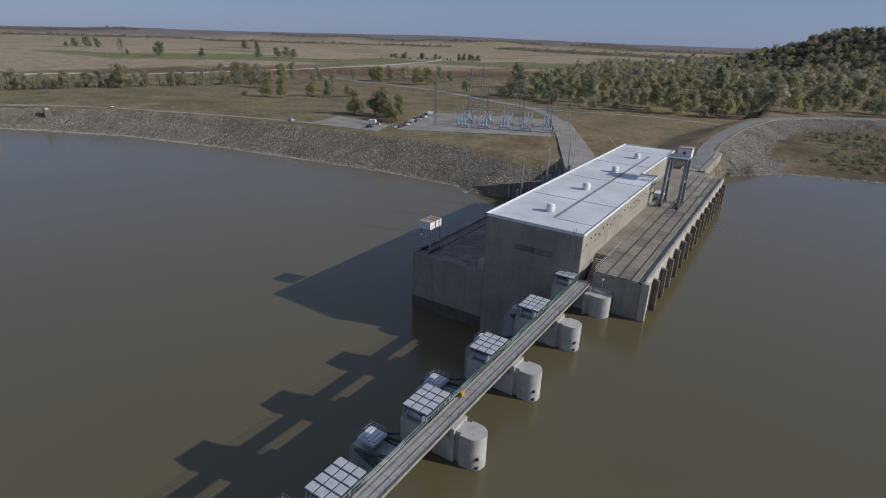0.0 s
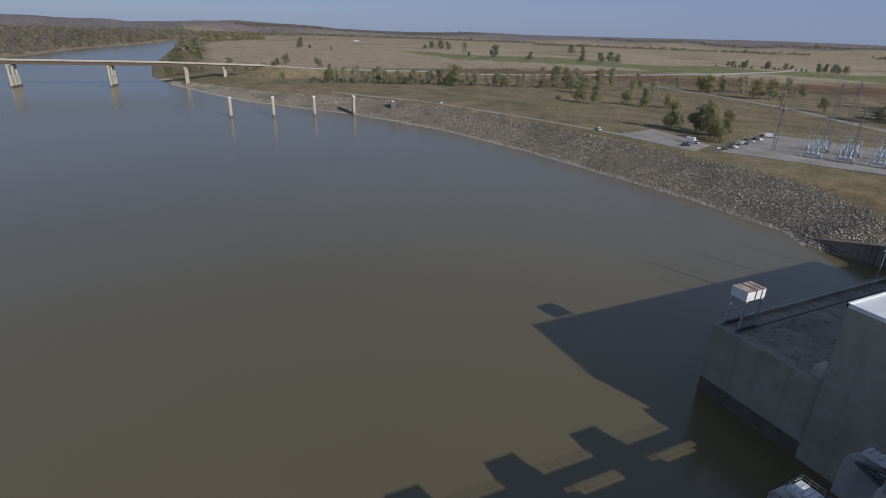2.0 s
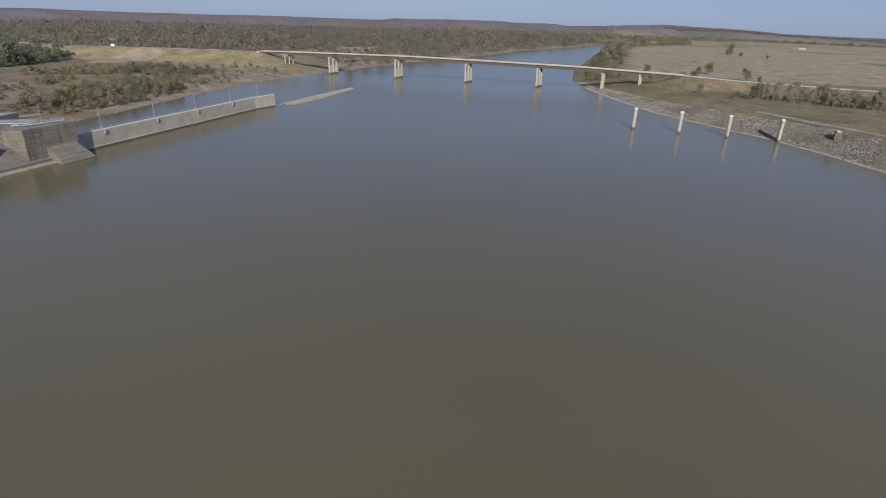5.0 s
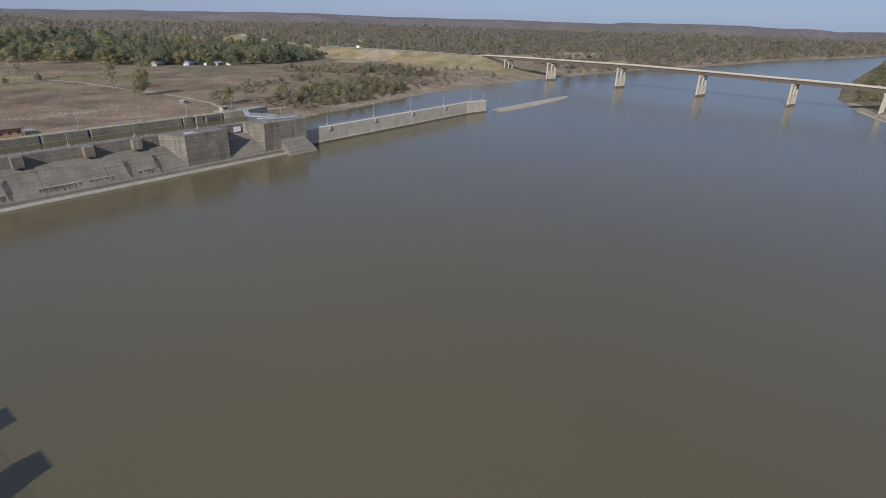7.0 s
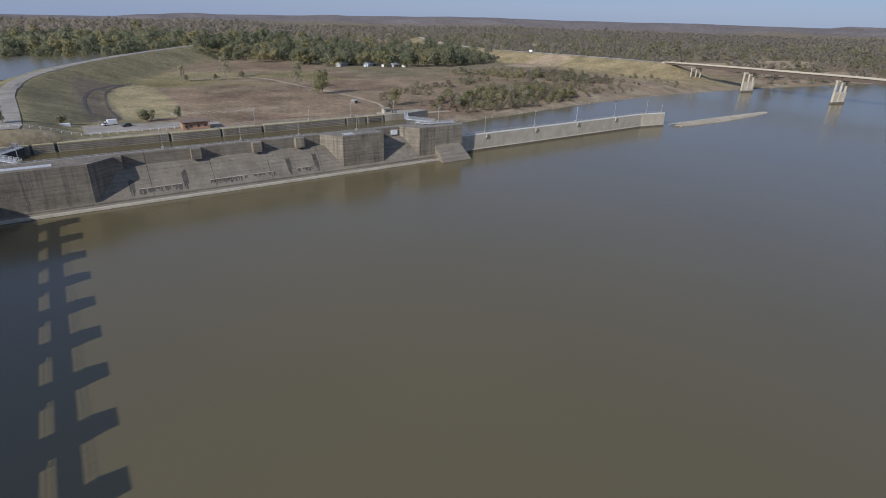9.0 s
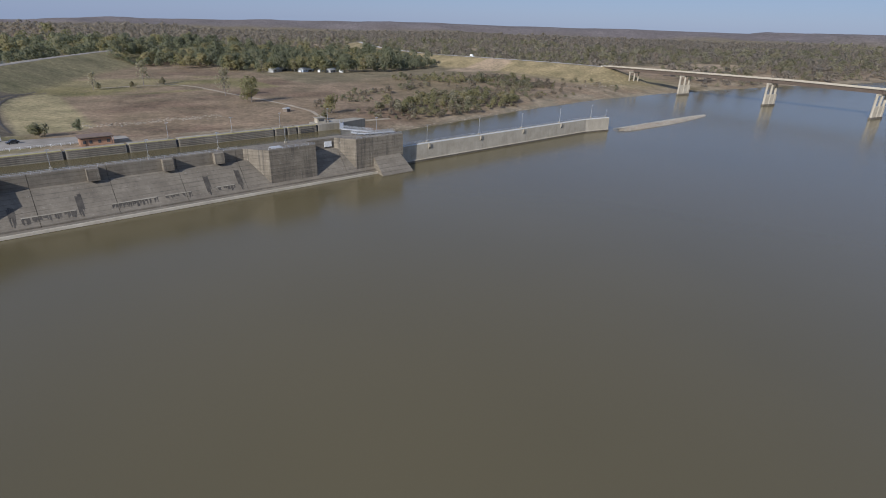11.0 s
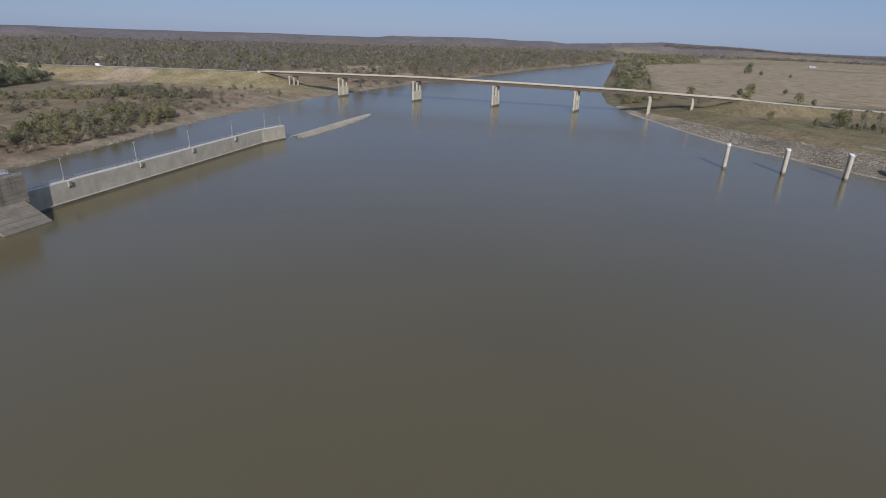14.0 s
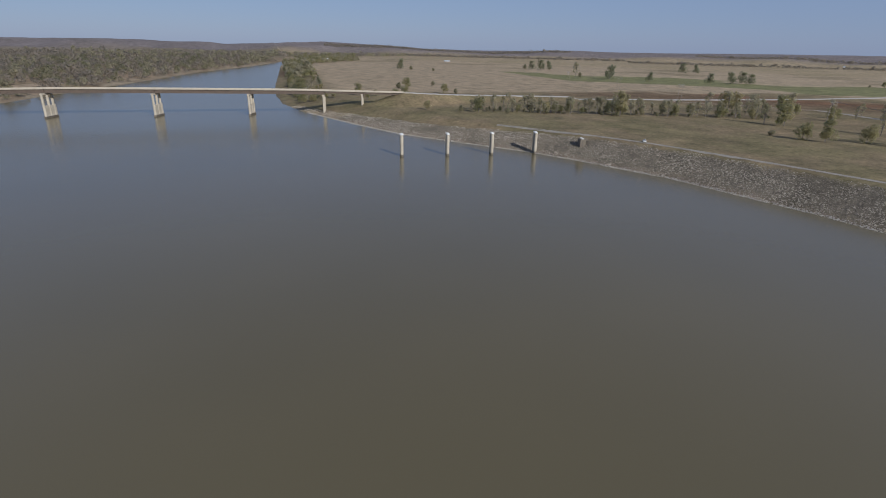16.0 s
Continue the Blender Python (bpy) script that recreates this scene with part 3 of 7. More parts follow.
def make_pier():
    pier = thing("spillway_pier", label="grey concrete spillway pier with rounded nose and hoist platform", category="pier", group="spillway piers across the river")
    w = 1.75
    bm = bmesh.new()
    add_prism(bm, pier_outline(2.9, 7.6, w), -4, 20.2)
    part("nose", bm, PIER_CONCRETE, pier, "pale rounded cutwater nose")
    bm = bmesh.new()
    add_box(bm, 2.9, -w, 20.2, 3.6, w, 20.6)
    part("nose_block", bm, PIER_CONCRETE, pier)
    bm = bmesh.new()
    profile = [(2.9, -4), (2.9, 19.0), (-5.0, 19.0), (-5.4, 14.0), (-9.0, 8.4), (-15.4, 8.4), (-16.2, 7.4), (-16.2, -4)]
    add_extrude(bm, profile, 'y', -w, w)
    part("body", bm, PIER_CONCRETE, pier)
    for z0, z1 in ((15.25, 15.75), (16.75, 17.25)):
        bm = bmesh.new()
        add_box(bm, 6.95, -1.38, z0, 7.3, -1.02, z1)
        part("gauge_mark", bm, STEEL_DARK, pier, "small dark gauge mark")
    bm = bmesh.new()
    add_box(bm, 0.5, -1.6, 19.0, 2.9, 1.6, 20.35)
    part("bridge_seat", bm, CONCRETE, pier)
    # hoist machinery under the platform
    bm = bmesh.new()
    add_box(bm, -4.6, -3.0, 15.9, 0.0, 3.0, 19.7)
    part("pedestal", bm, PIER_CONCRETE, pier)
    for y in (-2.1, 2.1):
        bm = bmesh.new()
        add_bar(bm, (-3.6, y, 20.5), (-0.9, y, 20.5), 0.55, 12)
        add_bar(bm, (-1.2, y, 20.5), (-0.95, y, 20.5), 0.85, 12)
        add_bar(bm, (-3.7, y, 20.5), (-3.5, y, 20.5), 0.85, 12)
        part("hoist_drum", bm, STEEL, pier, "pale steel hoist drum")
    bm = bmesh.new()
    add_bar(bm, (-1.9, -2.1, 20.6), (-1.9, 2.1, 20.6), 0.22, 8)
    add_box(bm, -2.6, -0.7, 19.7, -1.2, 0.7, 20.9)
    add_bar(bm, (-0.7, -1.2, 20.1), (-0.7, 1.2, 20.1), 0.3, 8)
    part("gear_motor", bm, STEEL, pier, "grey hoist gear motor and shaft")
    for x in (-4.1, -0.3):
        for y in (-2.85, 0, 2.85):
            bm = bmesh.new()
            add_box(bm, x - 0.12, y - 0.12, 19.7, x + 0.12, y + 0.12, 21.85)
            part("post", bm, STEEL, pier)
    bm = bmesh.new()
    add_box(bm, -4.4, -3.05, 21.82, 0.0, 3.05, 22.0)
    platform = part("hoist_platform", bm, STEEL_DARK, pier, "steel platform deck of pale panels on dark beams")
    for i in range(3):
        for j in range(4):
            x0, y0 = -4.4 + i * 4.4 / 3, -3.05 + j * 6.1 / 4
            bm = bmesh.new()
            add_box(bm, x0 + 0.13, y0 + 0.13, 22.0, x0 + 4.4 / 3 - 0.13, y0 + 6.1 / 4 - 0.13, 22.14)
            part("panel", bm, PANEL_PALE, platform)
    # trunnion deck at the tail
    bm = bmesh.new()
    add_box(bm, -13.7, -1.2, 8.4, -11.5, 1.2, 9.7)
    part("deck_stand", bm, PIER_CONCRETE, pier)
    bm = bmesh.new()
    add_box(bm, -14.3, -1.7, 9.7, -10.9, 1.7, 10.2)
    for k in range(4):
        add_box(bm, -14.1 + k * 0.8, -1.5 + 0.3 * (k % 2), 10.2, -13.55 + k * 0.8, 1.1 + 0.3 * (k % 2), 10.5)
    deck = part("trunnion_deck", bm, WHITE_PAINT, pier, "small white service deck")
    posts, rails = bmesh.new(), bmesh.new()
    for a, b in (((-14.3, -1.65, 10.2), (-11, -1.65, 10.2)), ((-14.3, 1.65, 10.2), (-11, 1.65, 10.2)), ((-14.3, -1.65, 10.2), (-14.3, 1.65, 10.2))):
        rail_run(posts, rails, a, b, step=1.2)
    part("rail_post", posts, STEEL, deck)
    part("guard_rail", rails, STEEL, deck)
    return pier


def pier_y(i):
    return -3.05 + BAY * (i - 1)


first = make_pier()
first.location = (0, pier_y(4), 0)
for i in range(-14, 4):
    copy_thing(first, Matrix.Translation((0, pier_y(i), 0)))


def make_gate():
    """A radial gate with its sill and arms, between two piers; y = 0 in the bay's middle."""
    gate = thing("spillway_gate", label="dark steel radial gate shut between concrete piers", category="gate", group="radial gates of the spillway")
    half = BAY / 2 - 1.78
    cx, cz, rad = -14.3, 8.2, 14.6
    ang = [radians(a) for a in np.linspace(-20, 31, 13)]
    bm = bmesh.new()
    prof = [(cx + rad * math.cos(a), cz + rad * math.sin(a)) for a in ang] + [(cx + (rad - 0.2) * math.cos(a), cz + (rad - 0.2) * math.sin(a)) for a in reversed(ang)]
    add_extrude(bm, prof, 'y', -half, half)
    part("skin_plate", bm, GATE_STEEL, gate)
    for a in ang[1::3]:
        bm = bmesh.new()
        x, z = cx + (rad - 0.55) * math.cos(a), cz + (rad - 0.55) * math.sin(a)
        add_box(bm, x - 0.35, -half, z - 0.25, x + 0.3, half, z + 0.25)
        part("girder", bm, GATE_STEEL, gate)
    for s in (-1, 1):
        for a in (ang[2], ang[6], ang[10]):
            bm = bmesh.new()
            add_bar(bm, (cx, s * (half - 0.5), cz), (cx + (rad - 0.6) * math.cos(a), s * (half - 2.2), cz + (rad - 0.6) * math.sin(a)), 0.28, 6)
            part("arm", bm, GATE_STEEL, gate)
    bm = bmesh.new()
    sill = [(3.2, -4), (3.2, 2.2), (1.0, 3.2), (-1.5, 3.0), (-6, 0.8), (-12, -2.2), (-12, -4)]
    add_extrude(bm, sill, 'y', -half, half)
    part("sill", bm, CONCRETE, gate, "rounded concrete weir crest")
    top = cz + rad * math.sin(ang[-1])
    bm = bmesh.new()
    xt = cx + rad * math.cos(ang[-1])
    add_box(bm, xt - 1.4, -half, top - 0.15, xt + 0.1, half, top + 0.05)
    walk_way = part("top_catwalk", bm, STEEL, gate, "grey steel catwalk on the gate top")
    posts, rails = bmesh.new(), bmesh.new()
    rail_run(posts, rails, (xt - 1.35, -half, top + 0.05), (xt - 1.35, half, top + 0.05), 1.0, 2.4, (0.5, 1.0), 0.035)
    part("guard_rail", rails, STEEL, walk_way)
    part("rail_post", posts, STEEL, walk_way)
    return gate


gate0 = make_gate()
gate0.location = (0, pier_y(3) + BAY / 2, 0)
for i in range(-14, 3):
    copy_thing(gate0, Matrix.Translation((0, pier_y(i) + BAY / 2, 0)))


BRIDGE_DECK = surface("worn_bridge_concrete", (0.27, 0.255, 0.22), (0.40, 0.378, 0.335), 0.3, bumpy=0.1)


def make_span():
    """One bay of the service bridge, from pier to pier; y runs from 0 to BAY."""
    span = thing("service_bridge", label="narrow concrete service bridge span with pipe railings", category="bridge", group="service bridge spans over the spillway")
    n = 8
    for k in range(n):
        for j in range(2):
            bm = bmesh.new()
            y0 = BAY * k / n
            add_box(bm, 0.4 + j * 1.32, y0 + 0.03, 20.72, 0.4 + j * 1.32 + 1.27, y0 + BAY / n - 0.03, 20.95)
            part("deck_slab", bm, BRIDGE_DECK, span)
    for x0 in (0.55, 1.5, 2.45):
        bm = bmesh.new()
        add_box(bm, x0, 0, 20.35, x0 + 0.4, BAY, 20.72)
        part("beam", bm, CONCRETE, span)
    for x0, nm in ((0.3, "curb"), (3.02, "curb")):
        bm = bmesh.new()
        add_box(bm, x0, 0, 20.7, x0 + 0.14, BAY, 21.1)
        part(nm, bm, CONCRETE, span)
    for x0, mat, lab in ((0.37, GREEN_RAIL, "green painted pipe railing"), (3.09, STEEL_DARK, "thin dark pipe railing")):
        posts, rails = bmesh.new(), bmesh.new()
        rail_run(posts, rails, (x0, 0.1, 21.1), (x0, BAY - 0.1, 21.1), r=0.04)
        rail = part("railing", rails, mat, span, lab)
        part("rail_posts", posts, mat, rail)
    bm = bmesh.new()
    add_bar(bm, (2.75, 0, 21.0), (2.75, BAY, 21.0), 0.05, 6)
    part("conduit", bm, STEEL_DARK, span, "dark conduit along the deck")
    return span


span0 = make_span()
span0.location = (0, pier_y(3), 0)
for i in range(-14, 3):
    copy_thing(span0, Matrix.Translation((0, pier_y(i), 0)))

bm = bmesh.new()
add_box(bm, 0.5, 0, 20.95, 0.9, 0.75, 21.75)
bmesh.ops.bevel(bm, geom=bm.edges[:], offset=0.08, segments=1)
box1 = thing("equipment_box", (0.2, 1.2, 0), "yellow painted equipment box on the service bridge", "equipment box")
part("cabinet", bm, YELLOW_PAINT, box1)
bm = bmesh.new()
add_box(bm, 0.46, -0.04, 21.75, 0.94, 0.79, 21.82)
part("lid", bm, YELLOW_PAINT, box1)



# ---- powerhouse ----
Y0, Y1, YS_STEP = 50.54, 164.5, 116.0
SHIFT = Vector((0, 1.6, -0.45))  # the powerhouse block against the spillway grid
house = thing("powerhouse", Vector((-12, 100, 16)) + SHIFT, "long grey concrete powerhouse with flat white roof", "building")


def hpart(name, bm, mat, label="", parent=None):
    ob = part(name, bm, mat, parent or house, label)
    if parent is None:
        ob.matrix_parent_inverse = Matrix.Translation((12, -100, -16))
    return ob


bm = bmesh.new()
add_prism(bm, [(-23.8, Y0), (-0.1, Y0), (-0.1, YS_STEP), (-5.0, YS_STEP), (-5.0, Y1), (-23.8, Y1)], -4, 31.3)
hpart("wall", bm, CONCRETE)
bm = bmesh.new()
add_prism(bm, [(-23.6, Y0 + 0.2), (-0.3, Y0 + 0.2), (-0.3, YS_STEP - 0.2), (-5.2, YS_STEP - 0.2), (-5.2, Y1 - 0.2), (-23.6, Y1 - 0.2)], 31.3, 31.55)
roof = hpart("roof", bm, ROOF_WHITE, "white roof membrane with dark seams")
bm = bmesh.new()
ring = [(-24.0, Y0 - 0.2), (0.1, Y0 - 0.2), (0.1, YS_STEP + 0.2), (-4.8, YS_STEP + 0.2), (-4.8, Y1 + 0.2), (-24.0, Y1 + 0.2)]
for (ax, ay), (bx, by) in zip(ring, ring[1:] + ring[:1]):
    add_box(bm, min(ax, bx) - 0.02, min(ay, by) - 0.02, 31.2, max(ax, bx) + 0.28 * (ax == bx and ax < -10) + 0.02, max(ay, by) + 0.02, 31.9)
hpart("parapet", bm, WHITE_PAINT, "thin white metal roof edging")
SEAM = surface("roof_seam", (0.20, 0.20, 0.20), (0.30, 0.30, 0.29), 0.6)
for y in (75.5, 101.0, 127.5, 151.5):
    for x0, x1 in ((-23.4, -10.4), (-9.4, -0.6 if y < 116 else -5.5)):
        bm = bmesh.new()
        add_box(bm, x0, y - 0.14, 31.55, x1, y + 0.14, 31.60)
        ob = part("seam", bm, SEAM, roof)
bm = bmesh.new()
k = 0
y = 58.0
while y < 146:
    add_box(bm, -10.3, y, 31.55, -9.5, y + 1.9, 31.62)
    y += 2.05
part("ridge_strip", bm, SEAM, roof, "dark patched strip along the roof")
bm = bmesh.new()
add_box(bm, -9.3, 57.8, 31.55, -0.7, 58.05, 31.60)
part("seam", bm, SEAM, roof)


def make_vent():
    v = thing("roof_vent", label="white round roof ventilator with stacked hoods on the roof", category="vent", group="roof vents on the powerhouse")
    bm = bmesh.new()
    add_bar(bm, (0, 0, 0), (0, 0, 0.55), 0.85, 16)
    part("base", bm, WHITE_PAINT, v)
    for z, r in ((0.55, 1.15), (1.05, 1.2), (1.55, 1.05)):
        bm = bmesh.new()
        bmesh.ops.create_cone(bm, cap_ends=True, segments=18, radius1=r, radius2=r * 0.72, depth=0.42, matrix=Matrix.Translation((0, 0, z + 0.2)))
        part("hood", bm, WHITE_PAINT, v)
    return v


vent = make_vent()
vent.location = Vector((-12.6, 62.0, 31.55)) + SHIFT
for y in (87.3, 113.8, 139.8):
    copy_thing(vent, Matrix.Translation(Vector((-12.6, y, 31.55)) + SHIFT))

# fittings on the lit upstream wall and the shaded end wall
rnd = random.Random(4)
for k in range(22):
    bm = bmesh.new()
    y = Y0 + 2.4 + k * 2.9
    z = 28.9 + (0.25 if k % 3 else -0.5)
    add_box(bm, -0.12, y, z, 0.06, y + 0.45, z + 0.35)
    hpart("weep_hole", bm, STEEL_DARK)
for z in (27.6,):
    bm = bmesh.new()
    add_box(bm, -0.12, Y0 + 0.3, z, 0.05, YS_STEP - 0.3, z + 0.18)
    hpart("ledge", bm, CONCRETE)
bm = bmesh.new()
add_box(bm, -5.1, YS_STEP + 0.5, 24.1, -4.85, YS_STEP + 7.0, 30.2)
hpart("roller_door", bm, STEEL_DARK, "tall dark roller door")
bm = bmesh.new()
add_box(bm, -16, Y0 - 0.05, 24.6, -6.5, Y0 + 0.1, 26.0)
hpart("louvre", bm, CONCRETE_OLD, "darker louvre strip in the wall")
posts, rails = bmesh.new(), bmesh.new()
for x in (-2.3, -1.7):
    add_bar(rails, (x, Y0 - 0.35, 24.5), (x, Y0 - 0.35, 33.0), 0.05, 5)
for k in range(26):
    add_bar(rails, (-2.3, Y0 - 0.35, 24.8 + k * 0.3), (-1.7, Y0 - 0.35, 24.8 + k * 0.3), 0.03, 4)
for k in range(6):
    add_bar(posts, (-2.45, Y0 - 0.9, 26.2 + k), (-1.55, Y0 - 0.9, 26.2 + k), 0.03, 4)
    for x in (-2.45, -1.55):
        add_bar(posts, (x, Y0 - 0.9, 26.2 + k), (x, Y0 - 0.2, 26.2 + k), 0.03, 4)
lad = hpart("ladder", rails, STEEL, "caged steel ladder up the end wall")
part("ladder_cage", posts, STEEL, lad)
bm = bmesh.new()
add_box(bm, -2.9, Y0 - 1.7, 22.0, -0.6, Y0 - 0.02, 22.2)
land = hpart("landing", bm, STEEL, "small steel landing with railing")
posts, rails = bmesh.new(), bmesh.new()
rail_run(posts, rails, (-2.9, Y0 - 1.7, 22.2), (-0.6, Y0 - 1.7, 22.2), step=0.8)
part("rail_posts", posts, STEEL, land)
part("railing", rails, STEEL, land)

# ---- tailrace deck ----
tail = thing("tailrace_deck", Vector((-34, 100, 8)) + SHIFT, "dark weathered concrete tailrace deck with parapet", "deck")


def tpart(name, bm, mat, label=""):
    ob = part(name, bm, mat, tail, label)
    ob.matrix_parent_inverse = Matrix.Translation((34, -100, -8))
    return ob


TZ = 16.2
bm = bmesh.new()
add_box(bm, -45.4, 50.5, -4, -23.82, 165, TZ - 0.6)
tpart("wall", bm, CONCRETE)
for k in range(12):
    bm = bmesh.new()
    add_box(bm, -44.8, 51.2 + k * 9.45, TZ - 0.6, -23.82, 51.2 + k * 9.45 + 9.36, TZ - 0.42)
    tpart("deck_slab", bm, CONCRETE_OLD)
for x0, y0, x1, y1 in ((-45.4, 50.5, -44.8, 165.0), (-44.8, 50.5, -23.82, 51.1)):
    bm = bmesh.new()
    add_box(bm, x0, y0, TZ - 0.6, x1, y1, TZ + 0.3)
    tpart("parapet", bm, CONCRETE)
for a, b in (((-45.1, 50.8, TZ + 0.3), (-24.2, 50.8, TZ + 0.3)), ((-45.1, 50.8, TZ + 0.3), (-45.1, 164, TZ + 0.3))):
    posts, rails = bmesh.new(), bmesh.new()
    rail_run(posts, rails, a, b, 0.9, 2.4, (0.45, 0.9), 0.035)
    tpart("railing", rails, STEEL, "thin pipe railing")
    tpart("rail_posts", posts, STEEL)
for x in (-45.0 + 0.05, -41.85):
    bm = bmesh.new()
    add_box(bm, x - 0.1, 52, TZ - 0.42, x + 0.1, 163, TZ - 0.26)
    tpart("crane_rail", bm, STEEL_DARK, "dark crane rail")
bm = bmesh.new()
add_box(bm, -26.2, 51.6, TZ - 0.42, -23.82, 54.6, TZ + 2.3)
tpart("stair_house", bm, CONCRETE_PALE, "small pale concrete stair box")
for x0, y0, x1, y1 in ((-45.42, 50.48, -23.8, 50.5), (-45.42, 50.48, -45.4, 165.0)):
    bm = bmesh.new()
    add_box(bm, x0, y0, -1, x1, y1, 3.8)
    tpart("wet_band", bm, TIDE, "dark wet band above the waterline")
bm = bmesh.new()
for k in range(8):
    add_box(bm, -46.0, 56 + k * 14.0, -4, -45.4, 58.2 + k * 14.0, 9.5)
tpart("buttress", bm, CONCRETE)


def make_gantry(name, label, base, sx, sy, h, box, lean, mat, box_mat, leg):
    """A travelling gantry: four legs, end beams, girders and a machinery house on top."""
    g = thing(name, base, label, "gantry crane")
    for x in (-sx, sx):
        for y in (-sy, sy):
            bm = bmesh.new()
            add_extrude(bm, [(y - leg * 1.15 + 0.0, 0.6), (y + leg * 1.15, 0.6), (y * lean + leg * 0.8, h), (y * lean - leg * 0.8, h)], 'x', x - leg, x + leg)
            part("leg", bm, mat, g)
        bm = bmesh.new()
        add_box(bm, x - leg * 1.2, -sy - leg * 2, 0.12, x + leg * 1.2, sy + leg * 2, 0.75)
        part("bogie", bm, STEEL_DARK, g)
        bm = bmesh.new()
        add_box(bm, x - leg * 0.7, -sy * lean, h * 0.52, x + leg * 0.7, sy * lean, h * 0.52 + leg * 1.2)
        part("tie_beam", bm, mat, g)
    for y in (-sy * lean, sy * lean):
        bm = bmesh.new()
        add_box(bm, -sx - leg, y - leg, h, sx + leg, y + leg, h + leg * 2.4)
        part("girder", bm, mat, g)
    bm = bmesh.new()
    add_box(bm, *box[0], *box[1])
    bmesh.ops.bevel(bm, geom=bm.edges[:], offset=0.12, segments=1)
    hut = part("machinery_house", bm, box_mat, g, "white metal machinery house")
    return g, hut, h


RUST_TOP = surface("rusty_roof_sheet", (0.22, 0.13, 0.08), (0.46, 0.38, 0.31), 0.5, rough=0.7)
g1, hut, gh = make_gantry("tailrace_gantry", "small gantry crane with white rust-topped house on thin legs", (-43.4, 57.2, TZ - 0.87), 1.55, 2.3, 6.5, ((-1.75, -2.65, 6.9), (1.75, 2.65, 8.85)), 0.95, STEEL, WHITE_PAINT, 0.16)
bm = bmesh.new()
add_box(bm, -1.8, -2.7, 8.85, 1.8, 2.7, 8.95)
part("house_roof", bm, RUST_TOP, hut, "rust-stained roof")
for y in (-0.2, 1.5):
    bm = bmesh.new()
    add_box(bm, -1.82, y - 0.14, 6.88, 1.82, y + 0.14, 9.0)
    part("band", bm, STEEL_DARK, hut)

# ---- intake deck ----
intake = thing("intake_deck", Vector((7, 108, 12)) + SHIFT, "long concrete intake deck with ribbed upstream face", "deck")


def ipart(name, bm, mat, label="", parent=None):
    ob = part(name, bm, mat, parent or intake, label)
    if parent is None:
        ob.matrix_parent_inverse = Matrix.Translation((-7, -108, -12))
    return ob


IZ = 24.0
bm = bmesh.new()
add_prism(bm, [(3.1, 50.6), (13.8, 50.6), (13.8, 162), (9.5, 162), (9.5, 169), (-4.9, 169), (-4.9, YS_STEP + 0.05), (-0.05, YS_STEP + 0.05), (-0.05, 61), (3.1, 61)], -4, IZ - 0.25)
ipart("wall", bm, CONCRETE)
bm = bmesh.new()
add_prism(bm, [(x, y + 48.5) for x, y in pier_outline(2.95, 8.3, 2.05)], -4, 20.15)
ipart("end_pier", bm, PIER_CONCRETE, "pale rounded end pier beside the spillway")
rows = [(3.2, 5.7), (5.9, 8.3), (8.5, 11.0), (11.2, 12.6)]
rnd = random.Random(8)
for x0, x1 in rows:
    y = 50.8
    while y < 161:
        n = min(y + 7.3, 161.8)
        bm = bmesh.new()
        add_box(bm, x0, y, IZ - 0.25, x1, n - 0.12, IZ - 0.02)
        ipart("deck_slab", bm, DECK_CONCRETE if rnd.random() < 0.88 else CONCRETE_OLD)
        y = n
bm = bmesh.new()
add_box(bm, -0.05, 61.2, IZ - 0.25, 3.1, YS_STEP, IZ - 0.03)
add_box(bm, -4.9, YS_STEP + 0.1, IZ - 0.25, 3.1, 168.9, IZ - 0.03)
add_box(bm, 3.15, 162.0, IZ - 0.25, 9.4, 168.9, IZ - 0.03)
ipart("deck_slab", bm, DECK_CONCRETE)
for x in (5.8, 8.4, 11.1):
    bm = bmesh.new()
    add_box(bm, x - 0.07, 51, IZ - 0.02, x + 0.07, 161.5, IZ + 0.1)
    ipart("crane_rail", bm, STEEL_DARK, "dark crane rail")
bm = bmesh.new()
add_box(bm, 12.7, 50.6, IZ - 0.25, 13.8, 162, IZ + 0.02)
ipart("slot_cover", bm, STEEL_DARK, "dark strip of slot covers")
bm = bmesh.new()
add_box(bm, 13.8, 50.6, 14.0, 14.3, 162, IZ + 0.25)
ipart("front_wall", bm, CONCRETE_PALE)
bm = bmesh.new()
add_box(bm, 13.5, 50.4, -4, 15.0, 51.6, IZ + 0.1)
ipart("end_buttress", bm, CONCRETE_PALE)
rib = bmesh.new()
add_extrude(rib, [(14.3, 8.0), (15.6, 8.0), (15.6, 22.6), (14.3, 22.9)], 'y', -0.4, 0.4)
rib_mesh = mesh_of("rib", rib, surface("dark_brown_rib", (0.12, 0.10, 0.075), (0.24, 0.205, 0.16), 0.4, streak=0.4))
slot = bmesh.new()
add_box(slot, 14.3, -1.3, 8.0, 14.42, -0.4, 22.4)
slot_mesh = mesh_of("rack_slot", slot, STEEL_DARK)
for k in range(15):
    y = 57.6 + k * 7.3
    for nm, me in (("rib", rib_mesh), ("rack_slot", slot_mesh)):
        ob = ipart(nm, me, None)
        ob.location = (0, y, 0)
posts, rails = bmesh.new(), bmesh.new()
rail_run(posts, rails, (14.05, 51, IZ + 0.25), (14.05, 161.8, IZ + 0.25), 0.9, 2.4, (0.45, 0.9), 0.035)
ipart("railing", rails, STEEL, "thin pipe railing")
ipart("rail_posts", posts, STEEL)
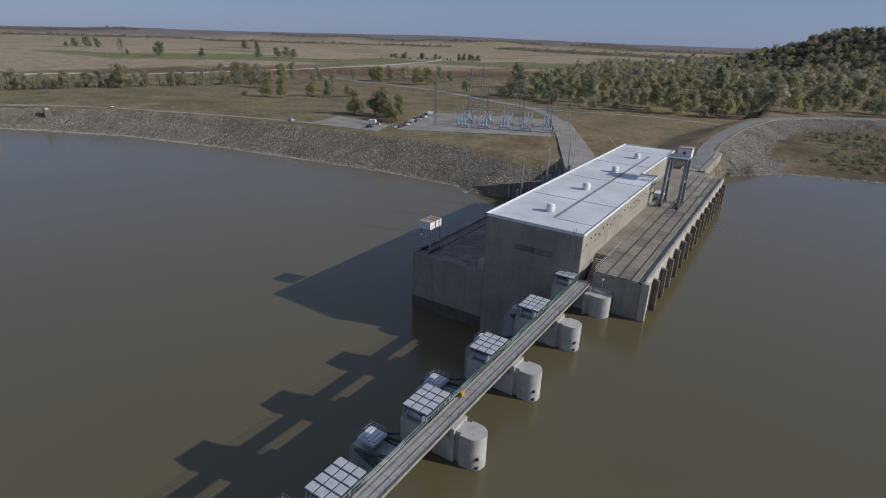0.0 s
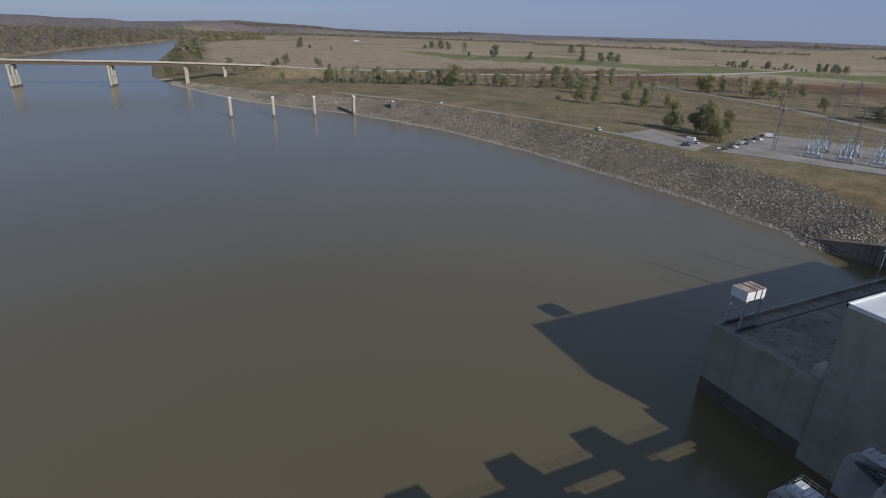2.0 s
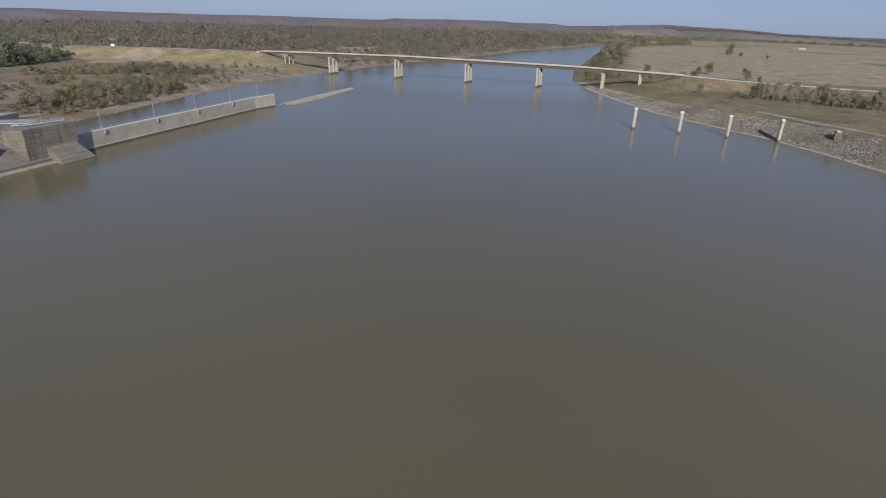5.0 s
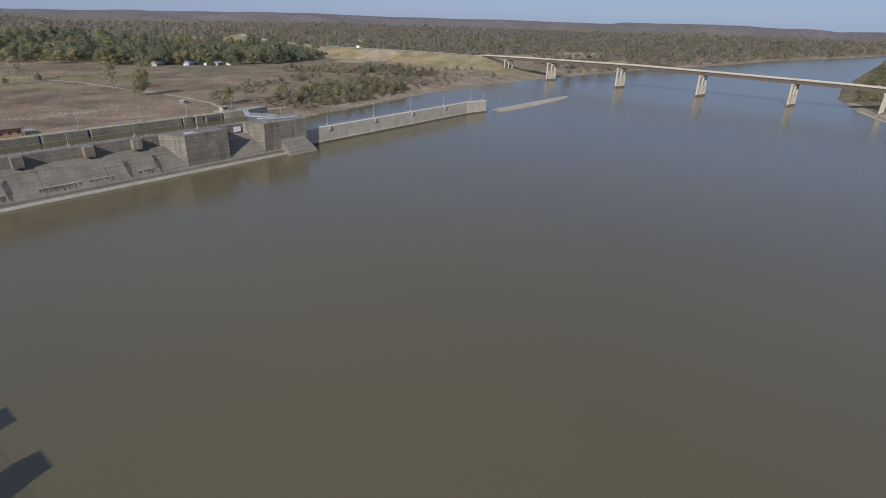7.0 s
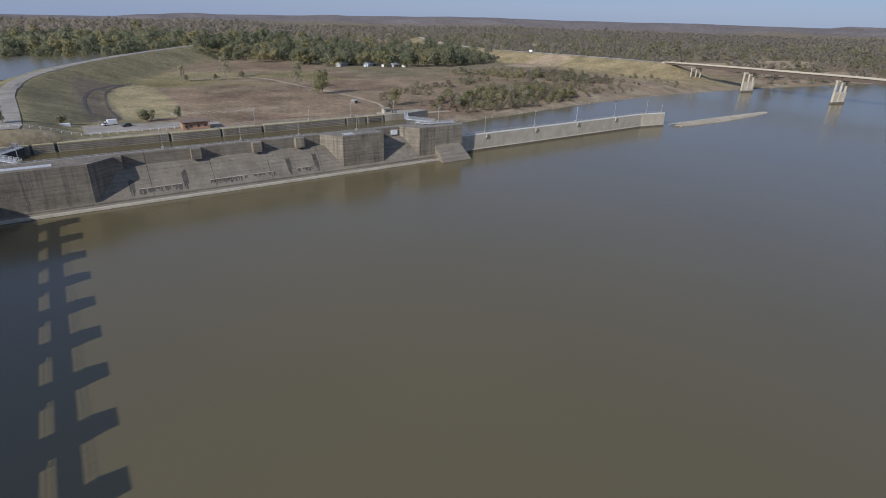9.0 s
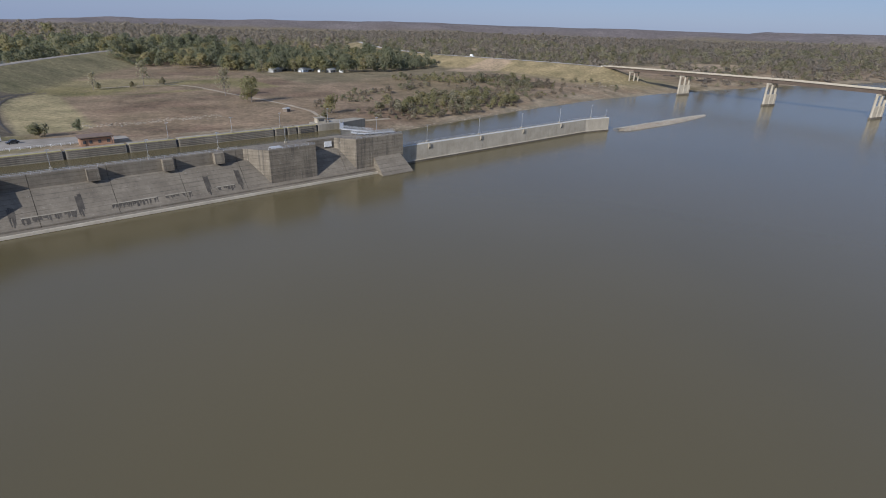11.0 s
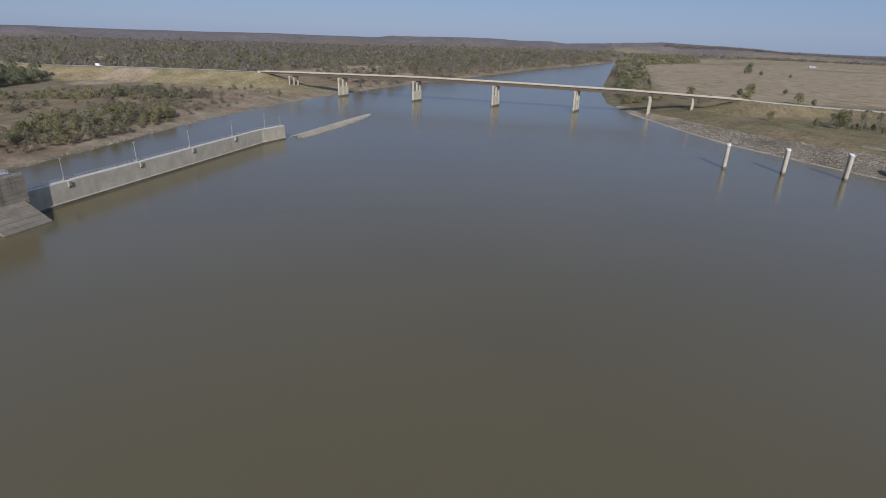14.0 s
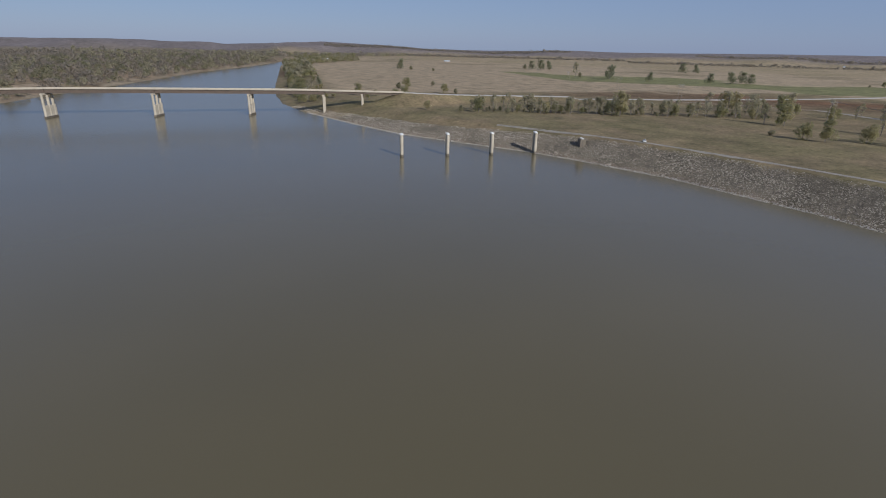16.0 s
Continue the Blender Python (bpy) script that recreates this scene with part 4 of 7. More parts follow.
for a, b in (((3.3, 50.8, IZ), (3.3, 70, IZ)), ((3.3, 50.8, IZ), (13.4, 50.8, IZ))):
    posts, rails = bmesh.new(), bmesh.new()
    rail_run(posts, rails, a, b, 1.1, 2.2, (0.55, 1.1), 0.045)
    ipart("railing", rails, STEEL, "grey pipe railing")
    ipart("rail_posts", posts, STEEL)
bm = bmesh.new()
add_box(bm, -0.05, 50.9, -4, 3.1, 61, 17.5)
for k in range(16):
    add_box(bm, 0.6, 52 + k * 0.45, 17.5, 2.9, 52.45 + k * 0.45, 17.9 + k * 0.38)
ipart("stair_flight", bm, CONCRETE, "concrete stair in the gap beside the building")
bm = bmesh.new()
add_bar(bm, (5.5, 50.2, 20.1), (5.5, 50.2, 22.6), 0.07, 6)
bmesh.ops.create_icosphere(bm, subdivisions=2, radius=0.3, matrix=Matrix.Translation((5.5, 50.2, 22.8)))
lamp_post = thing("globe_lamp", Vector((5.5, 50.2, 20.2)) + SHIFT, "small white globe lamp on a short post", "lamp")
ob = part("globe", bm, WHITE_PAINT, lamp_post)
ob.matrix_parent_inverse = Matrix.Translation((-5.5, -50.2, -20.2))

GANTRY_GREY = surface("weathered_gantry_paint", (0.16, 0.16, 0.165), (0.27, 0.27, 0.275), 0.8, rough=0.6)
g2, hut2, gh2 = make_gantry("intake_gantry", "tall steel gantry crane straddling the intake deck", (5.55, 116.3, IZ - 0.47), 2.45, 3.5, 14.1, ((-0.9, -0.3, 14.9), (2.95, 3.3, 17.5)), 0.72, GANTRY_GREY, WHITE_PAINT, 0.36)
bm = bmesh.new()
add_box(bm, -1.0, -0.4, 17.5, 3.05, 3.4, 17.7)
part("house_roof", bm, RUST_TOP, hut2, "rust-stained roof")
bm = bmesh.new()
bmesh.ops.create_cone(bm, cap_ends=True, segments=16, radius1=0.5, radius2=0.5, depth=0.06, matrix=Matrix.Translation((1.0, -0.32, 16.2)) @ Matrix.Rotation(radians(90), 4, 'X'))
part("emblem", bm, surface("dark_red_paint", (0.22, 0.06, 0.05), (0.3, 0.09, 0.07), 1.0), hut2, "small dark red emblem shape")
posts, rails = bmesh.new(), bmesh.new()
rail_run(posts, rails, (-3.1, -3.0, 15.05), (3.0, -3.0, 15.05), 1.0, 1.2, (0.5, 1.0), 0.04)
rail_run(posts, rails, (-3.1, -3.0, 15.05), (-3.1, 2.9, 15.05), 1.0, 1.2, (0.5, 1.0), 0.04)
part("railing", rails, STEEL, g2)
part("rail_posts", posts, STEEL, g2)
bm = bmesh.new()
add_box(bm, -3.2, -3.1, 14.87, 3.1, 3.4, 15.05)
part("top_platform", bm, STEEL, g2)
for z in range(1, 14):
    bm = bmesh.new()
    y = -3.5 * (1 - 0.28 * z / 14.1)
    add_box(bm, 2.81, y - 0.35, z, 3.3, y + 0.35, z + 0.06)
    part("ladder_rung", bm, STEEL_DARK, g2)

# wing wall between the deck and the stone bank
bm = bmesh.new()
add_extrude(bm, [(-23.8, -4), (-23.8, 16.2), (-44, 15.6), (-58, 10.5), (-94, 1.6), (-94, -4)], 'y', 164.0, 166.5)
solid("wing_wall", bm, CONCRETE_OLD, "dark sloping concrete wing wall beside the tailrace", "wall")


def make_pole(h, r0, r1, arm):
    p = thing("power_pole", label="tall tapered steel pole on the tailrace deck edge", category="pole", group="poles behind the powerhouse")
    bm = bmesh.new()
    bmesh.ops.create_cone(bm, cap_ends=True, segments=8, radius1=r0, radius2=r1, depth=h, matrix=Matrix.Translation((0, 0, h / 2)))
    part("shaft", bm, STEEL, p)
    if arm:
        bm = bmesh.new()
        add_bar(bm, (0, -1.2, h - 0.6), (0, 1.2, h - 0.6), 0.09, 5)
        part("cross_arm", bm, STEEL, p)
    return p


tall, short = make_pole(16.5, 0.36, 0.22, True), make_pole(6.0, 0.42, 0.36, False)
thin = make_pole(11.0, 0.10, 0.06, True)
tall.location, short.location, thin.location = (-42.8, 112, TZ - 0.9), (-42.8, 109, TZ - 0.9), (-42.8, 102, TZ - 0.9)
for src, spots in ((tall, (134, 156)), (short, (123, 131, 137, 147, 158)), (thin, (118, 129, 143, 161))):
    for y in spots:
        copy_thing(src, Matrix.Translation((-42.8, y, TZ - 0.9)))
for x, y in ((-58, 205), (-66, 190), (-50, 196), (-72, 244)):
    copy_thing(thin, Matrix.Translation((x, y, float(ground_z(x, y)[0]) + 0.3)))



# ---- navigation lock ----
LZ = 17.6
YELLOW_EDGE = surface("faded_yellow_edge", (0.38, 0.33, 0.14), (0.52, 0.45, 0.22), 0.8)
river_wall = thing("lock_wall_river_side", (-115, -312, 0), "stained concrete lock wall with battered river face", "lock wall")


def lpart(name, bm, mat, label="", parent=None):
    ob = part(name, bm, mat, parent or river_wall, label)
    if parent is None:
        ob.matrix_parent_inverse = Matrix.Translation((115, 312, 0))
    return ob


BATTER_CONCRETE = surface("weathered_batter", (0.155, 0.132, 0.10), (0.245, 0.212, 0.163), 0.16, streak=0.22, bumpy=0.15, lifts=0.12)
# the battered face stands in monoliths with open joints, some with recessed lower panels
profile = [(-316.5, -4), (-316.5, LZ), (-312.2, LZ), (-312.2, 12.6), (-310.6, 12.4), (-302.2, 2.2), (-300.6, 2.0), (-300.4, -4)]
recessed = [(-316.5, -4), (-316.5, LZ), (-312.2, LZ), (-312.2, 12.6), (-310.6, 12.4), (-306.6, 7.5), (-307.6, 7.2), (-303.4, 2.2), (-300.6, 2.0), (-300.4, -4)]
edges = [0, -14, -30, -50, -72, -97, -122, -147, -172, -197, -231.5]
for k, (a, b) in enumerate(zip(edges, edges[1:])):
    bm = bmesh.new()
    add_extrude(bm, profile, 'x', b + 0.08, a - 0.08)
    lpart("monolith", bm, BATTER_CONCRETE)


def batter(z, off):
    """A point (y, z) on the sloping face, off metres out of it."""
    return (-310.6 + 8.4 * (12.4 - z) / 10.2 + 0.77 * off, z + 0.64 * off)


STREAK_DARK = surface("dark_streaks", (0.045, 0.038, 0.03), (0.105, 0.09, 0.07), 0.5, rough=0.6)
# dark strips at the joints, and ragged streaks under thin ledges above the toe
def slope_strip(bm, x0, x1, top, low0, low1, off=0.05):
    """A thin patch lying on the sloping face, from one height down to two others at its ends."""
    pts = [(x0, *batter(top, off)), (x1, *batter(top, off)), (x1, *batter(low1, off)), (x0, *batter(low0, off))]
    hi = [bm.verts.new(p) for p in pts]
    lo = [bm.verts.new((x, y - 0.2, z - 0.16)) for x, y, z in pts]
    bm.faces.new(hi)
    bm.faces.new(lo[::-1])
    for k in range(4):
        j = (k + 1) % 4
        bm.faces.new((hi[k], lo[k], lo[j], hi[j]))


rnd = random.Random(17)
for x, top in ((-64.5, 8.5), (-85.0, 9.5), (-131.0, 9.5), (-144.5, 9.8)):
    bm = bmesh.new()
    for k in range(5):
        w = 0.32 * (1 + 0.5 * rnd.random())
        slope_strip(bm, x - 1.1 + 0.42 * k - w / 2, x - 1.1 + 0.42 * k + w / 2, top - 0.8 * rnd.random(), 2.3 + 3.5 * rnd.random() * (k != 2), 2.3 + 3.0 * rnd.random() * (k != 2), 0.05 + 0.012 * k)
    lpart("drain_chase", bm, STREAK_DARK, "dark strip down the sloping face")
for a, b in ((-67, -83.5), (-95, -111), (-114, -124), (-134, -142), (-12, -26), (-30, -46)):
    bm = bmesh.new()
    x = a
    while x > b:
        w = rnd.uniform(0.25, 1.3)
        if rnd.random() < 0.85:
            slope_strip(bm, max(x - w, b), x, 4.4, 4.2 - 1.9 * rnd.random(), 4.2 - 1.9 * rnd.random())
        x -= w + rnd.uniform(0.0, 0.35)
    lpart("wet_recess", bm, STREAK_DARK, "dark streaks under a thin ledge")
    bm = bmesh.new()
    add_extrude(bm, [batter(4.7, 0.16), batter(4.4, 0.16), batter(4.4, -0.2), batter(4.7, -0.2)], 'x', b, a)
    lpart("ledge", bm, CONCRETE)
bm = bmesh.new()
add_extrude(bm, [(-300.6, -4), (-300.6, 1.3), (-297.8, 1.0), (-297.6, -4)], 'x', -231, -1)
lpart("toe_slab", bm, BATTER_CONCRETE, "worn concrete toe ledge at the waterline")
bm = bmesh.new()
add_extrude(bm, [(-298.5, 1.02), (-298.5, 1.14), (-297.72, 1.06), (-297.55, 0.1), (-297.7, 0.1)], 'x', -231, -1)
lpart("toe_edge", bm, CONCRETE_PALE, "bleached pale edge of the toe ledge")
for name, plan in (("gate_block", [(-149.6, -313), (-158.2, -302.6), (-181, -302.6), (-181, -313)]),
                   ("gate_block", [(-195.5, -313), (-203.0, -302.6), (-231.5, -302.6), (-231.5, -313)]),
                   ("gate_block", [(-1, -313), (-1, -301.4), (-51, -301.4), (-60.5, -309.5), (-63.5, -309.5), (-63.5, -313)])):
    bm = bmesh.new()
    add_prism(bm, plan, -4, LZ + 0.02)
    block = lpart(name, bm, CONCRETE_OLD)
    (ax, ay), (bx, by) = plan[1], plan[2]
    for z in (6.5, 9.3, 12.1, 14.9):
        bm = bmesh.new()
        add_box(bm, bx + 0.2, by - 0.02, z, ax - 0.2, by + 0.03, z + 0.05)
        part("pour_joint", bm, CONCRETE, block)
for x in (-90, -116.5, -137):
    bm = bmesh.new()
    add_box(bm, x - 4.0, -312.4, 13.0, x, -309.2, LZ)
    lpart("recess_block", bm, CONCRETE_OLD)
bm = bmesh.new()
ramp_pts = [(-213.2, -303.2, 8.0), (-229.6, -303.2, 8.0), (-230.2, -291.6, 0.4), (-211.2, -291.6, 0.4)]
top = [bm.verts.new(p) for p in ramp_pts]
low = [bm.verts.new((x, y, -4)) for x, y, z in ramp_pts]
bm.faces.new(top)
bm.faces.new(low[::-1])
for k in range(4):
    j = (k + 1) % 4
    bm.faces.new((top[k], low[k], low[j], top[j]))
lpart("ramp", bm, BATTER_CONCRETE, "sloping concrete slab at the wall end")
posts, rails = bmesh.new(), bmesh.new()
rail_run(posts, rails, (-5, -312.6, LZ), (-148, -312.6, LZ), 1.1, 3.0, (0.55, 1.1), 0.06)
rail_run(posts, rails, (-158.4, -303.0, LZ), (-180.8, -303.0, LZ), 1.1, 3.0, (0.55, 1.1), 0.06)
rail_run(posts, rails, (-203.4, -303.0, LZ), (-231, -303.0, LZ), 1.1, 3.0, (0.55, 1.1), 0.06)
lpart("railing", rails, STEEL, "grey pipe railing")
lpart("rail_posts", posts, STEEL)
bm = bmesh.new()
add_box(bm, -166, -309, LZ, -161, -305, LZ + 0.25)
add_box(bm, -40, -308, LZ, -24, -304.5, LZ + 0.2)
lpart("hatch_cover", bm, PANEL_PALE, "pale steel hatch covers")
bm = bmesh.new()
add_box(bm, -194.5, -312.1, 13.6, -190.5, -311.8, 16.2)
lpart("sign_board", bm, WHITE_PAINT, "blank pale sign board")

land_wall = thing("lock_wall_land_side", (-105, -350, 0), "stained concrete lock wall with faded yellow edge", "lock wall")
slots = [-27, -33, -42, -88, -112, -133, -181, -188, -194]
stops = [-1] + slots + [-206]
for a, b in zip(stops, stops[1:]):
    bm = bmesh.new()
    add_box(bm, b + 0.6, -353, -4, a - 0.6, -347.5, LZ)
    ob = part("monolith", bm, CONCRETE, land_wall)
    ob.matrix_parent_inverse = Matrix.Translation((105, 350, 0))
    bm = bmesh.new()
    add_box(bm, b + 0.7, -348.0, LZ, a - 0.7, -347.4, LZ + 0.35)
    ob = part("edge_strip", bm, YELLOW_EDGE, land_wall, "faded yellow edge strip")
    ob.matrix_parent_inverse = Matrix.Translation((105, 350, 0))
    if a - b > 5:
        for z in (14.6, 15.4, 16.2, 17.0):
            bm = bmesh.new()
            add_box(bm, b + 1.0, -347.5, z, a - 1.0, -347.3, z + 0.3)
            ob = part("armour_strip", bm, CONCRETE_OLD, land_wall, "stained horizontal rubbing strip")
            ob.matrix_parent_inverse = Matrix.Translation((105, 350, 0))
    bm = bmesh.new()
    add_box(bm, b - 0.6, -353, -4, b + 0.6, -348.3, LZ - 0.3)
    ob = part("ladder_recess", bm, STEEL_DARK, land_wall, "dark ladder recess")
    ob.matrix_parent_inverse = Matrix.Translation((105, 350, 0))
bm = bmesh.new()
add_prism(bm, [(-206.6, -347.5), (-206.6, -358), (-236, -358), (-240, -352), (-222, -347.5)], -4, LZ)
ob = part("monolith", bm, CONCRETE, land_wall)
ob.matrix_parent_inverse = Matrix.Translation((105, 350, 0))
bm = bmesh.new()
add_box(bm, -204, -347.6, 10.5, -196, -347.4, 16.5)
ob = part("gate_recess", bm, STEEL_DARK, land_wall)
ob.matrix_parent_inverse = Matrix.Translation((105, 350, 0))


def make_leaf(name, a, b):
    """A mitre gate leaf with a railed walkway on top, from hinge a to the mitre b."""
    g = thing(name, (*a, 0), "closed steel mitre gate leaf with pale railed walkway", "lock gate", "mitre gate leaves of the lock")
    back = Matrix.Translation((-a[0], -a[1], 0))
    d = (Vector((*b, 0)) - Vector((*a, 0))).normalized()
    n = Vector((-d.y, d.x, 0))
    bm = bmesh.new()
    add_prism(bm, [tuple((Vector((*p, 0)) + n * s).xy) for p, s in ((a, -0.7), (b, -0.7), (b, 0.7), (a, 0.7))], -3.5, LZ - 0.3)
    part("leaf", bm, GATE_STEEL, g).matrix_parent_inverse = back
    for z in (2.5, 6.5, 10.5):
        bm = bmesh.new()
        add_prism(bm, [tuple((Vector((*p, 0)) + n * s).xy) for p, s in ((a, -1.0), (b, -1.0), (b, 1.0), (a, 1.0))], z, z + 0.4)
        part("girder", bm, GATE_STEEL, g).matrix_parent_inverse = back
    bm = bmesh.new()
    add_prism(bm, [tuple((Vector((*p, 0)) + n * s).xy) for p, s in ((a, -1.1), (b, -1.1), (b, 1.1), (a, 1.1))], LZ - 0.3, LZ)
    part("walkway", bm, PANEL_PALE, g).matrix_parent_inverse = back
    posts, rails = bmesh.new(), bmesh.new()
    for s in (-1.0, 1.0):
        rail_run(posts, rails, Vector((*a, LZ)) + n * s, Vector((*b, LZ)) + n * s, 1.5, 1.5, (0.5, 1.0, 1.5), 0.07)
    part("railing", rails, STEEL, g, "pale pipe railing").matrix_parent_inverse = back
    part("rail_posts", posts, STEEL, g).matrix_parent_inverse = back


make_leaf("mitre_gate_leaf", (-221, -347), (-212, -331.5))
make_leaf("mitre_gate_leaf", (-221, -315.5), (-212, -331.0))
make_leaf("mitre_gate_leaf", (-30, -347), (-20, -331.5))
make_leaf("mitre_gate_leaf", (-30, -316.6), (-20, -331.0))

# raised walkway over the gate machinery, bending round onto the river wall
walk_way = thing("gate_walkway", (-219, -310, LZ), "pale steel walkway with pipe railings beside the lock gate", "walkway")
WALK_BACK = Matrix.Translation((219, 310, -LZ))
bend = [(-208.5, -315.5), (-209.6, -311.6), (-213.5, -309.0), (-220.0, -307.6), (-228.5, -306.6)]
for (ax, ay), (bx, by) in zip(bend, bend[1:]):
    a, b = Vector((ax, ay, 0)), Vector((bx, by, 0))
    n = Vector((-(b - a).y, (b - a).x, 0)).normalized() * 0.8
    bm = bmesh.new()
    add_prism(bm, [(a + n).xy[:], (a - n).xy[:], (b - n).xy[:], (b + n).xy[:]], LZ + 0.7, LZ + 0.95)
    part("deck_panel", bm, PANEL_PALE, walk_way).matrix_parent_inverse = WALK_BACK
    posts, rails = bmesh.new(), bmesh.new()
    for q in (n, -n):
        up = Vector((0, 0, LZ + 0.95))
        rail_run(posts, rails, a + q + up, b + q + up, 1.15, 1.5, (0.55, 1.15), 0.06)
        mid = (a + b) / 2
        add_bar(posts, a + q * 0.9 + Vector((0, 0, LZ)), mid + q * 0.9 + Vector((0, 0, LZ + 0.75)), 0.07, 5)
        add_bar(posts, b + q * 0.9 + Vector((0, 0, LZ)), mid + q * 0.9 + Vector((0, 0, LZ + 0.75)), 0.07, 5)
        add_bar(posts, a + q * 0.9 + Vector((0, 0, LZ)), a + q * 0.9 + Vector((0, 0, LZ + 0.75)), 0.09, 5)
    part("railing", rails, STEEL, walk_way, "pale pipe railing").matrix_parent_inverse = WALK_BACK
    part("support_frame", posts, STEEL, walk_way).matrix_parent_inverse = WALK_BACK

# guard wall below the lock
guard = thing("guard_wall", (-330, -304, 0), "long pale concrete guard wall running downstream from the lock", "wall")
GUARD_BACK = Matrix.Translation((330, 304, 0))


def guard_y(x):
    """The river face of the wall in plan: straight, with a short kink outward at its tip."""
    return float(np.interp(-x, [232, 400, 423], [0.0, -0.6, 3.4]))


def guard_section(bm, section, a, b):
    one = [bm.verts.new((a, y + guard_y(a), z)) for y, z in section]
    two = [bm.verts.new((b, y + guard_y(b), z)) for y, z in section]
    bm.faces.new(one)
    bm.faces.new(two[::-1])
    for k in range(len(section)):
        j = (k + 1) % len(section)
        bm.faces.new((one[j], one[k], two[k], two[j]))


joints = [-231.6 - 168.4 * k / 8 for k in range(9)] + [-423.0]
for a, b in zip(joints, joints[1:]):
    bm = bmesh.new()
    guard_section(bm, [(-305.8, -4), (-305.8, 1.1), (-306.4, 1.2), (-306.5, 9.4), (-310.3, 9.4), (-310.5, -4)], a - 0.05, b + 0.05)
    part("wall_section", bm, CONCRETE_PALE, guard).matrix_parent_inverse = GUARD_BACK
    bm = bmesh.new()
    guard_section(bm, [(-306.6, 9.4), (-306.6, 9.8), (-307.2, 9.8), (-307.2, 9.4)], a - 0.1, b + 0.1)
    part("coping", bm, WHITE_PAINT, guard).matrix_parent_inverse = GUARD_BACK
    bm = bmesh.new()
    guard_section(bm, [(-305.75, -1), (-305.75, 0.9), (-306.2, 0.9), (-306.2, -1)], a - 0.05, b + 0.05)
    part("wet_band", bm, TIDE, guard, "dark wet band").matrix_parent_inverse = GUARD_BACK
posts, rails = bmesh.new(), bmesh.new()
for a, b in ((-233.0, -400.0), (-400.0, -422.5)):
    rail_run(posts, rails, (a, -309.8 + guard_y(a), 9.4), (b, -309.8 + guard_y(b), 9.4), 1.1, 3.0, (0.55, 1.1), 0.05)
part("railing", rails, STEEL, guard, "grey pipe railing").matrix_parent_inverse = GUARD_BACK
part("rail_posts", posts, STEEL, guard).matrix_parent_inverse = GUARD_BACK


def make_lamp(h, r=0.10):
    p = thing("lamp_post", label="slim grey lamp post with a small head on the wall", category="lamp post", group="lamp posts along the lock walls")
    bm = bmesh.new()
    add_bar(bm, (0, 0, 0), (0, 0, h), r, 6)
    part("pole", bm, STEEL, p)
    bm = bmesh.new()
    add_box(bm, -0.9, -0.2, h - 0.1, 0.5, 0.2, h + 0.15)
    part("lamp_head", bm, STEEL, p)
    bm = bmesh.new()
    add_box(bm, -0.5, -0.5, 0, 0.5, 0.5, 1.1)
    part("footing", bm, CONCRETE, p)
    return p


lamp = make_lamp(9.6, 0.11)
lamp.location = (-252.7, -308.6, 9.4)
for x in (-293, -331.5, -370.5, -407):
    copy_thing(lamp, Matrix.Translation((x, -308.6, 9.4)))
for x in (-252.7, -293, -331.5, -370.5):
    bm = bmesh.new()
    y = guard_y(x)
    add_extrude(bm, [(-306.6 + y, 9.35), (-305.7 + y, 9.35), (-305.7 + y, 7.4), (-306.5 + y, 6.2)], 'x', x - 0.55, x + 0.55)
    part("lamp_bracket", bm, CONCRETE, guard).matrix_parent_inverse = GUARD_BACK
mast = make_lamp(7.5)
mast.location = (-141, -315.6, LZ)
for x, y in ((-171, -313.0), (-113, -315.6), (-222, -313), (-80, -315.6), (-130, -350.5), (-160, -350.5), (-60, -350.5), (-186, -351), (-30, -315.6), (-215, -352)):
    copy_thing(mast, Matrix.Translation((x, y, LZ)))
end_mast = make_lamp(5.4)
end_mast.location = (-421.5, -305.6, 9.4)

# lock control house: brick and timber with a flat overhanging roof
BRICK = surface("orange_brick", (0.34, 0.185, 0.11), (0.47, 0.275, 0.175), 0.8)
ch = thing("control_house", (-101.5, -357, LZ - 0.1), "small orange brick lock house with flat brown roof", "building")
bm = bmesh.new()
add_box(bm, -6, -3.2, 0, 6, 3.2, 3.1)
part("wall", bm, BRICK, ch)
bm = bmesh.new()
add_box(bm, -6.8, -4.2, 3.6, 6.8, 4.4, 4.0)
part("roof", bm, surface("brown_roof", (0.14, 0.10, 0.075), (0.22, 0.16, 0.12), 0.6), ch, "flat brown roof")
bm = bmesh.new()
add_box(bm, -5.6, -2.9, 3.1, 5.6, 2.9, 3.6)
part("clerestory", bm, STEEL_DARK, ch, "dark window band under the roof")
for x in (-4.6, -1.2, 2.2, 4.6):
    bm = bmesh.new()
    add_box(bm, x - 0.6, 3.2, 1.0, x + 0.6, 3.28, 2.3)
    part("window", bm, STEEL_DARK, ch)
for x in (-6.4, 6.4):
    bm = bmesh.new()
    add_box(bm, x - 0.15, 3.9, 0, x + 0.15, 4.2, 3.6)
    part("roof_post", bm, BRICK, ch)
gh3 = thing("gate_house", (-211, -353.5, LZ), "small grey concrete gate house on the lock wall", "building")
bm = bmesh.new()
add_box(bm, -2.5, -1.8, 0, 2.5, 1.8, 2.6)
part("wall", bm, CONCRETE_PALE, gh3)
bm = bmesh.new()
add_box(bm, -2.9, -2.2, 2.6, 2.9, 2.2, 2.9)
part("roof", bm, CONCRETE, gh3)
bm = bmesh.new()
add_box(bm, -1.5, 1.8, 1.0, 1.5, 1.88, 2.0)
part("window", bm, STEEL_DARK, gh3)


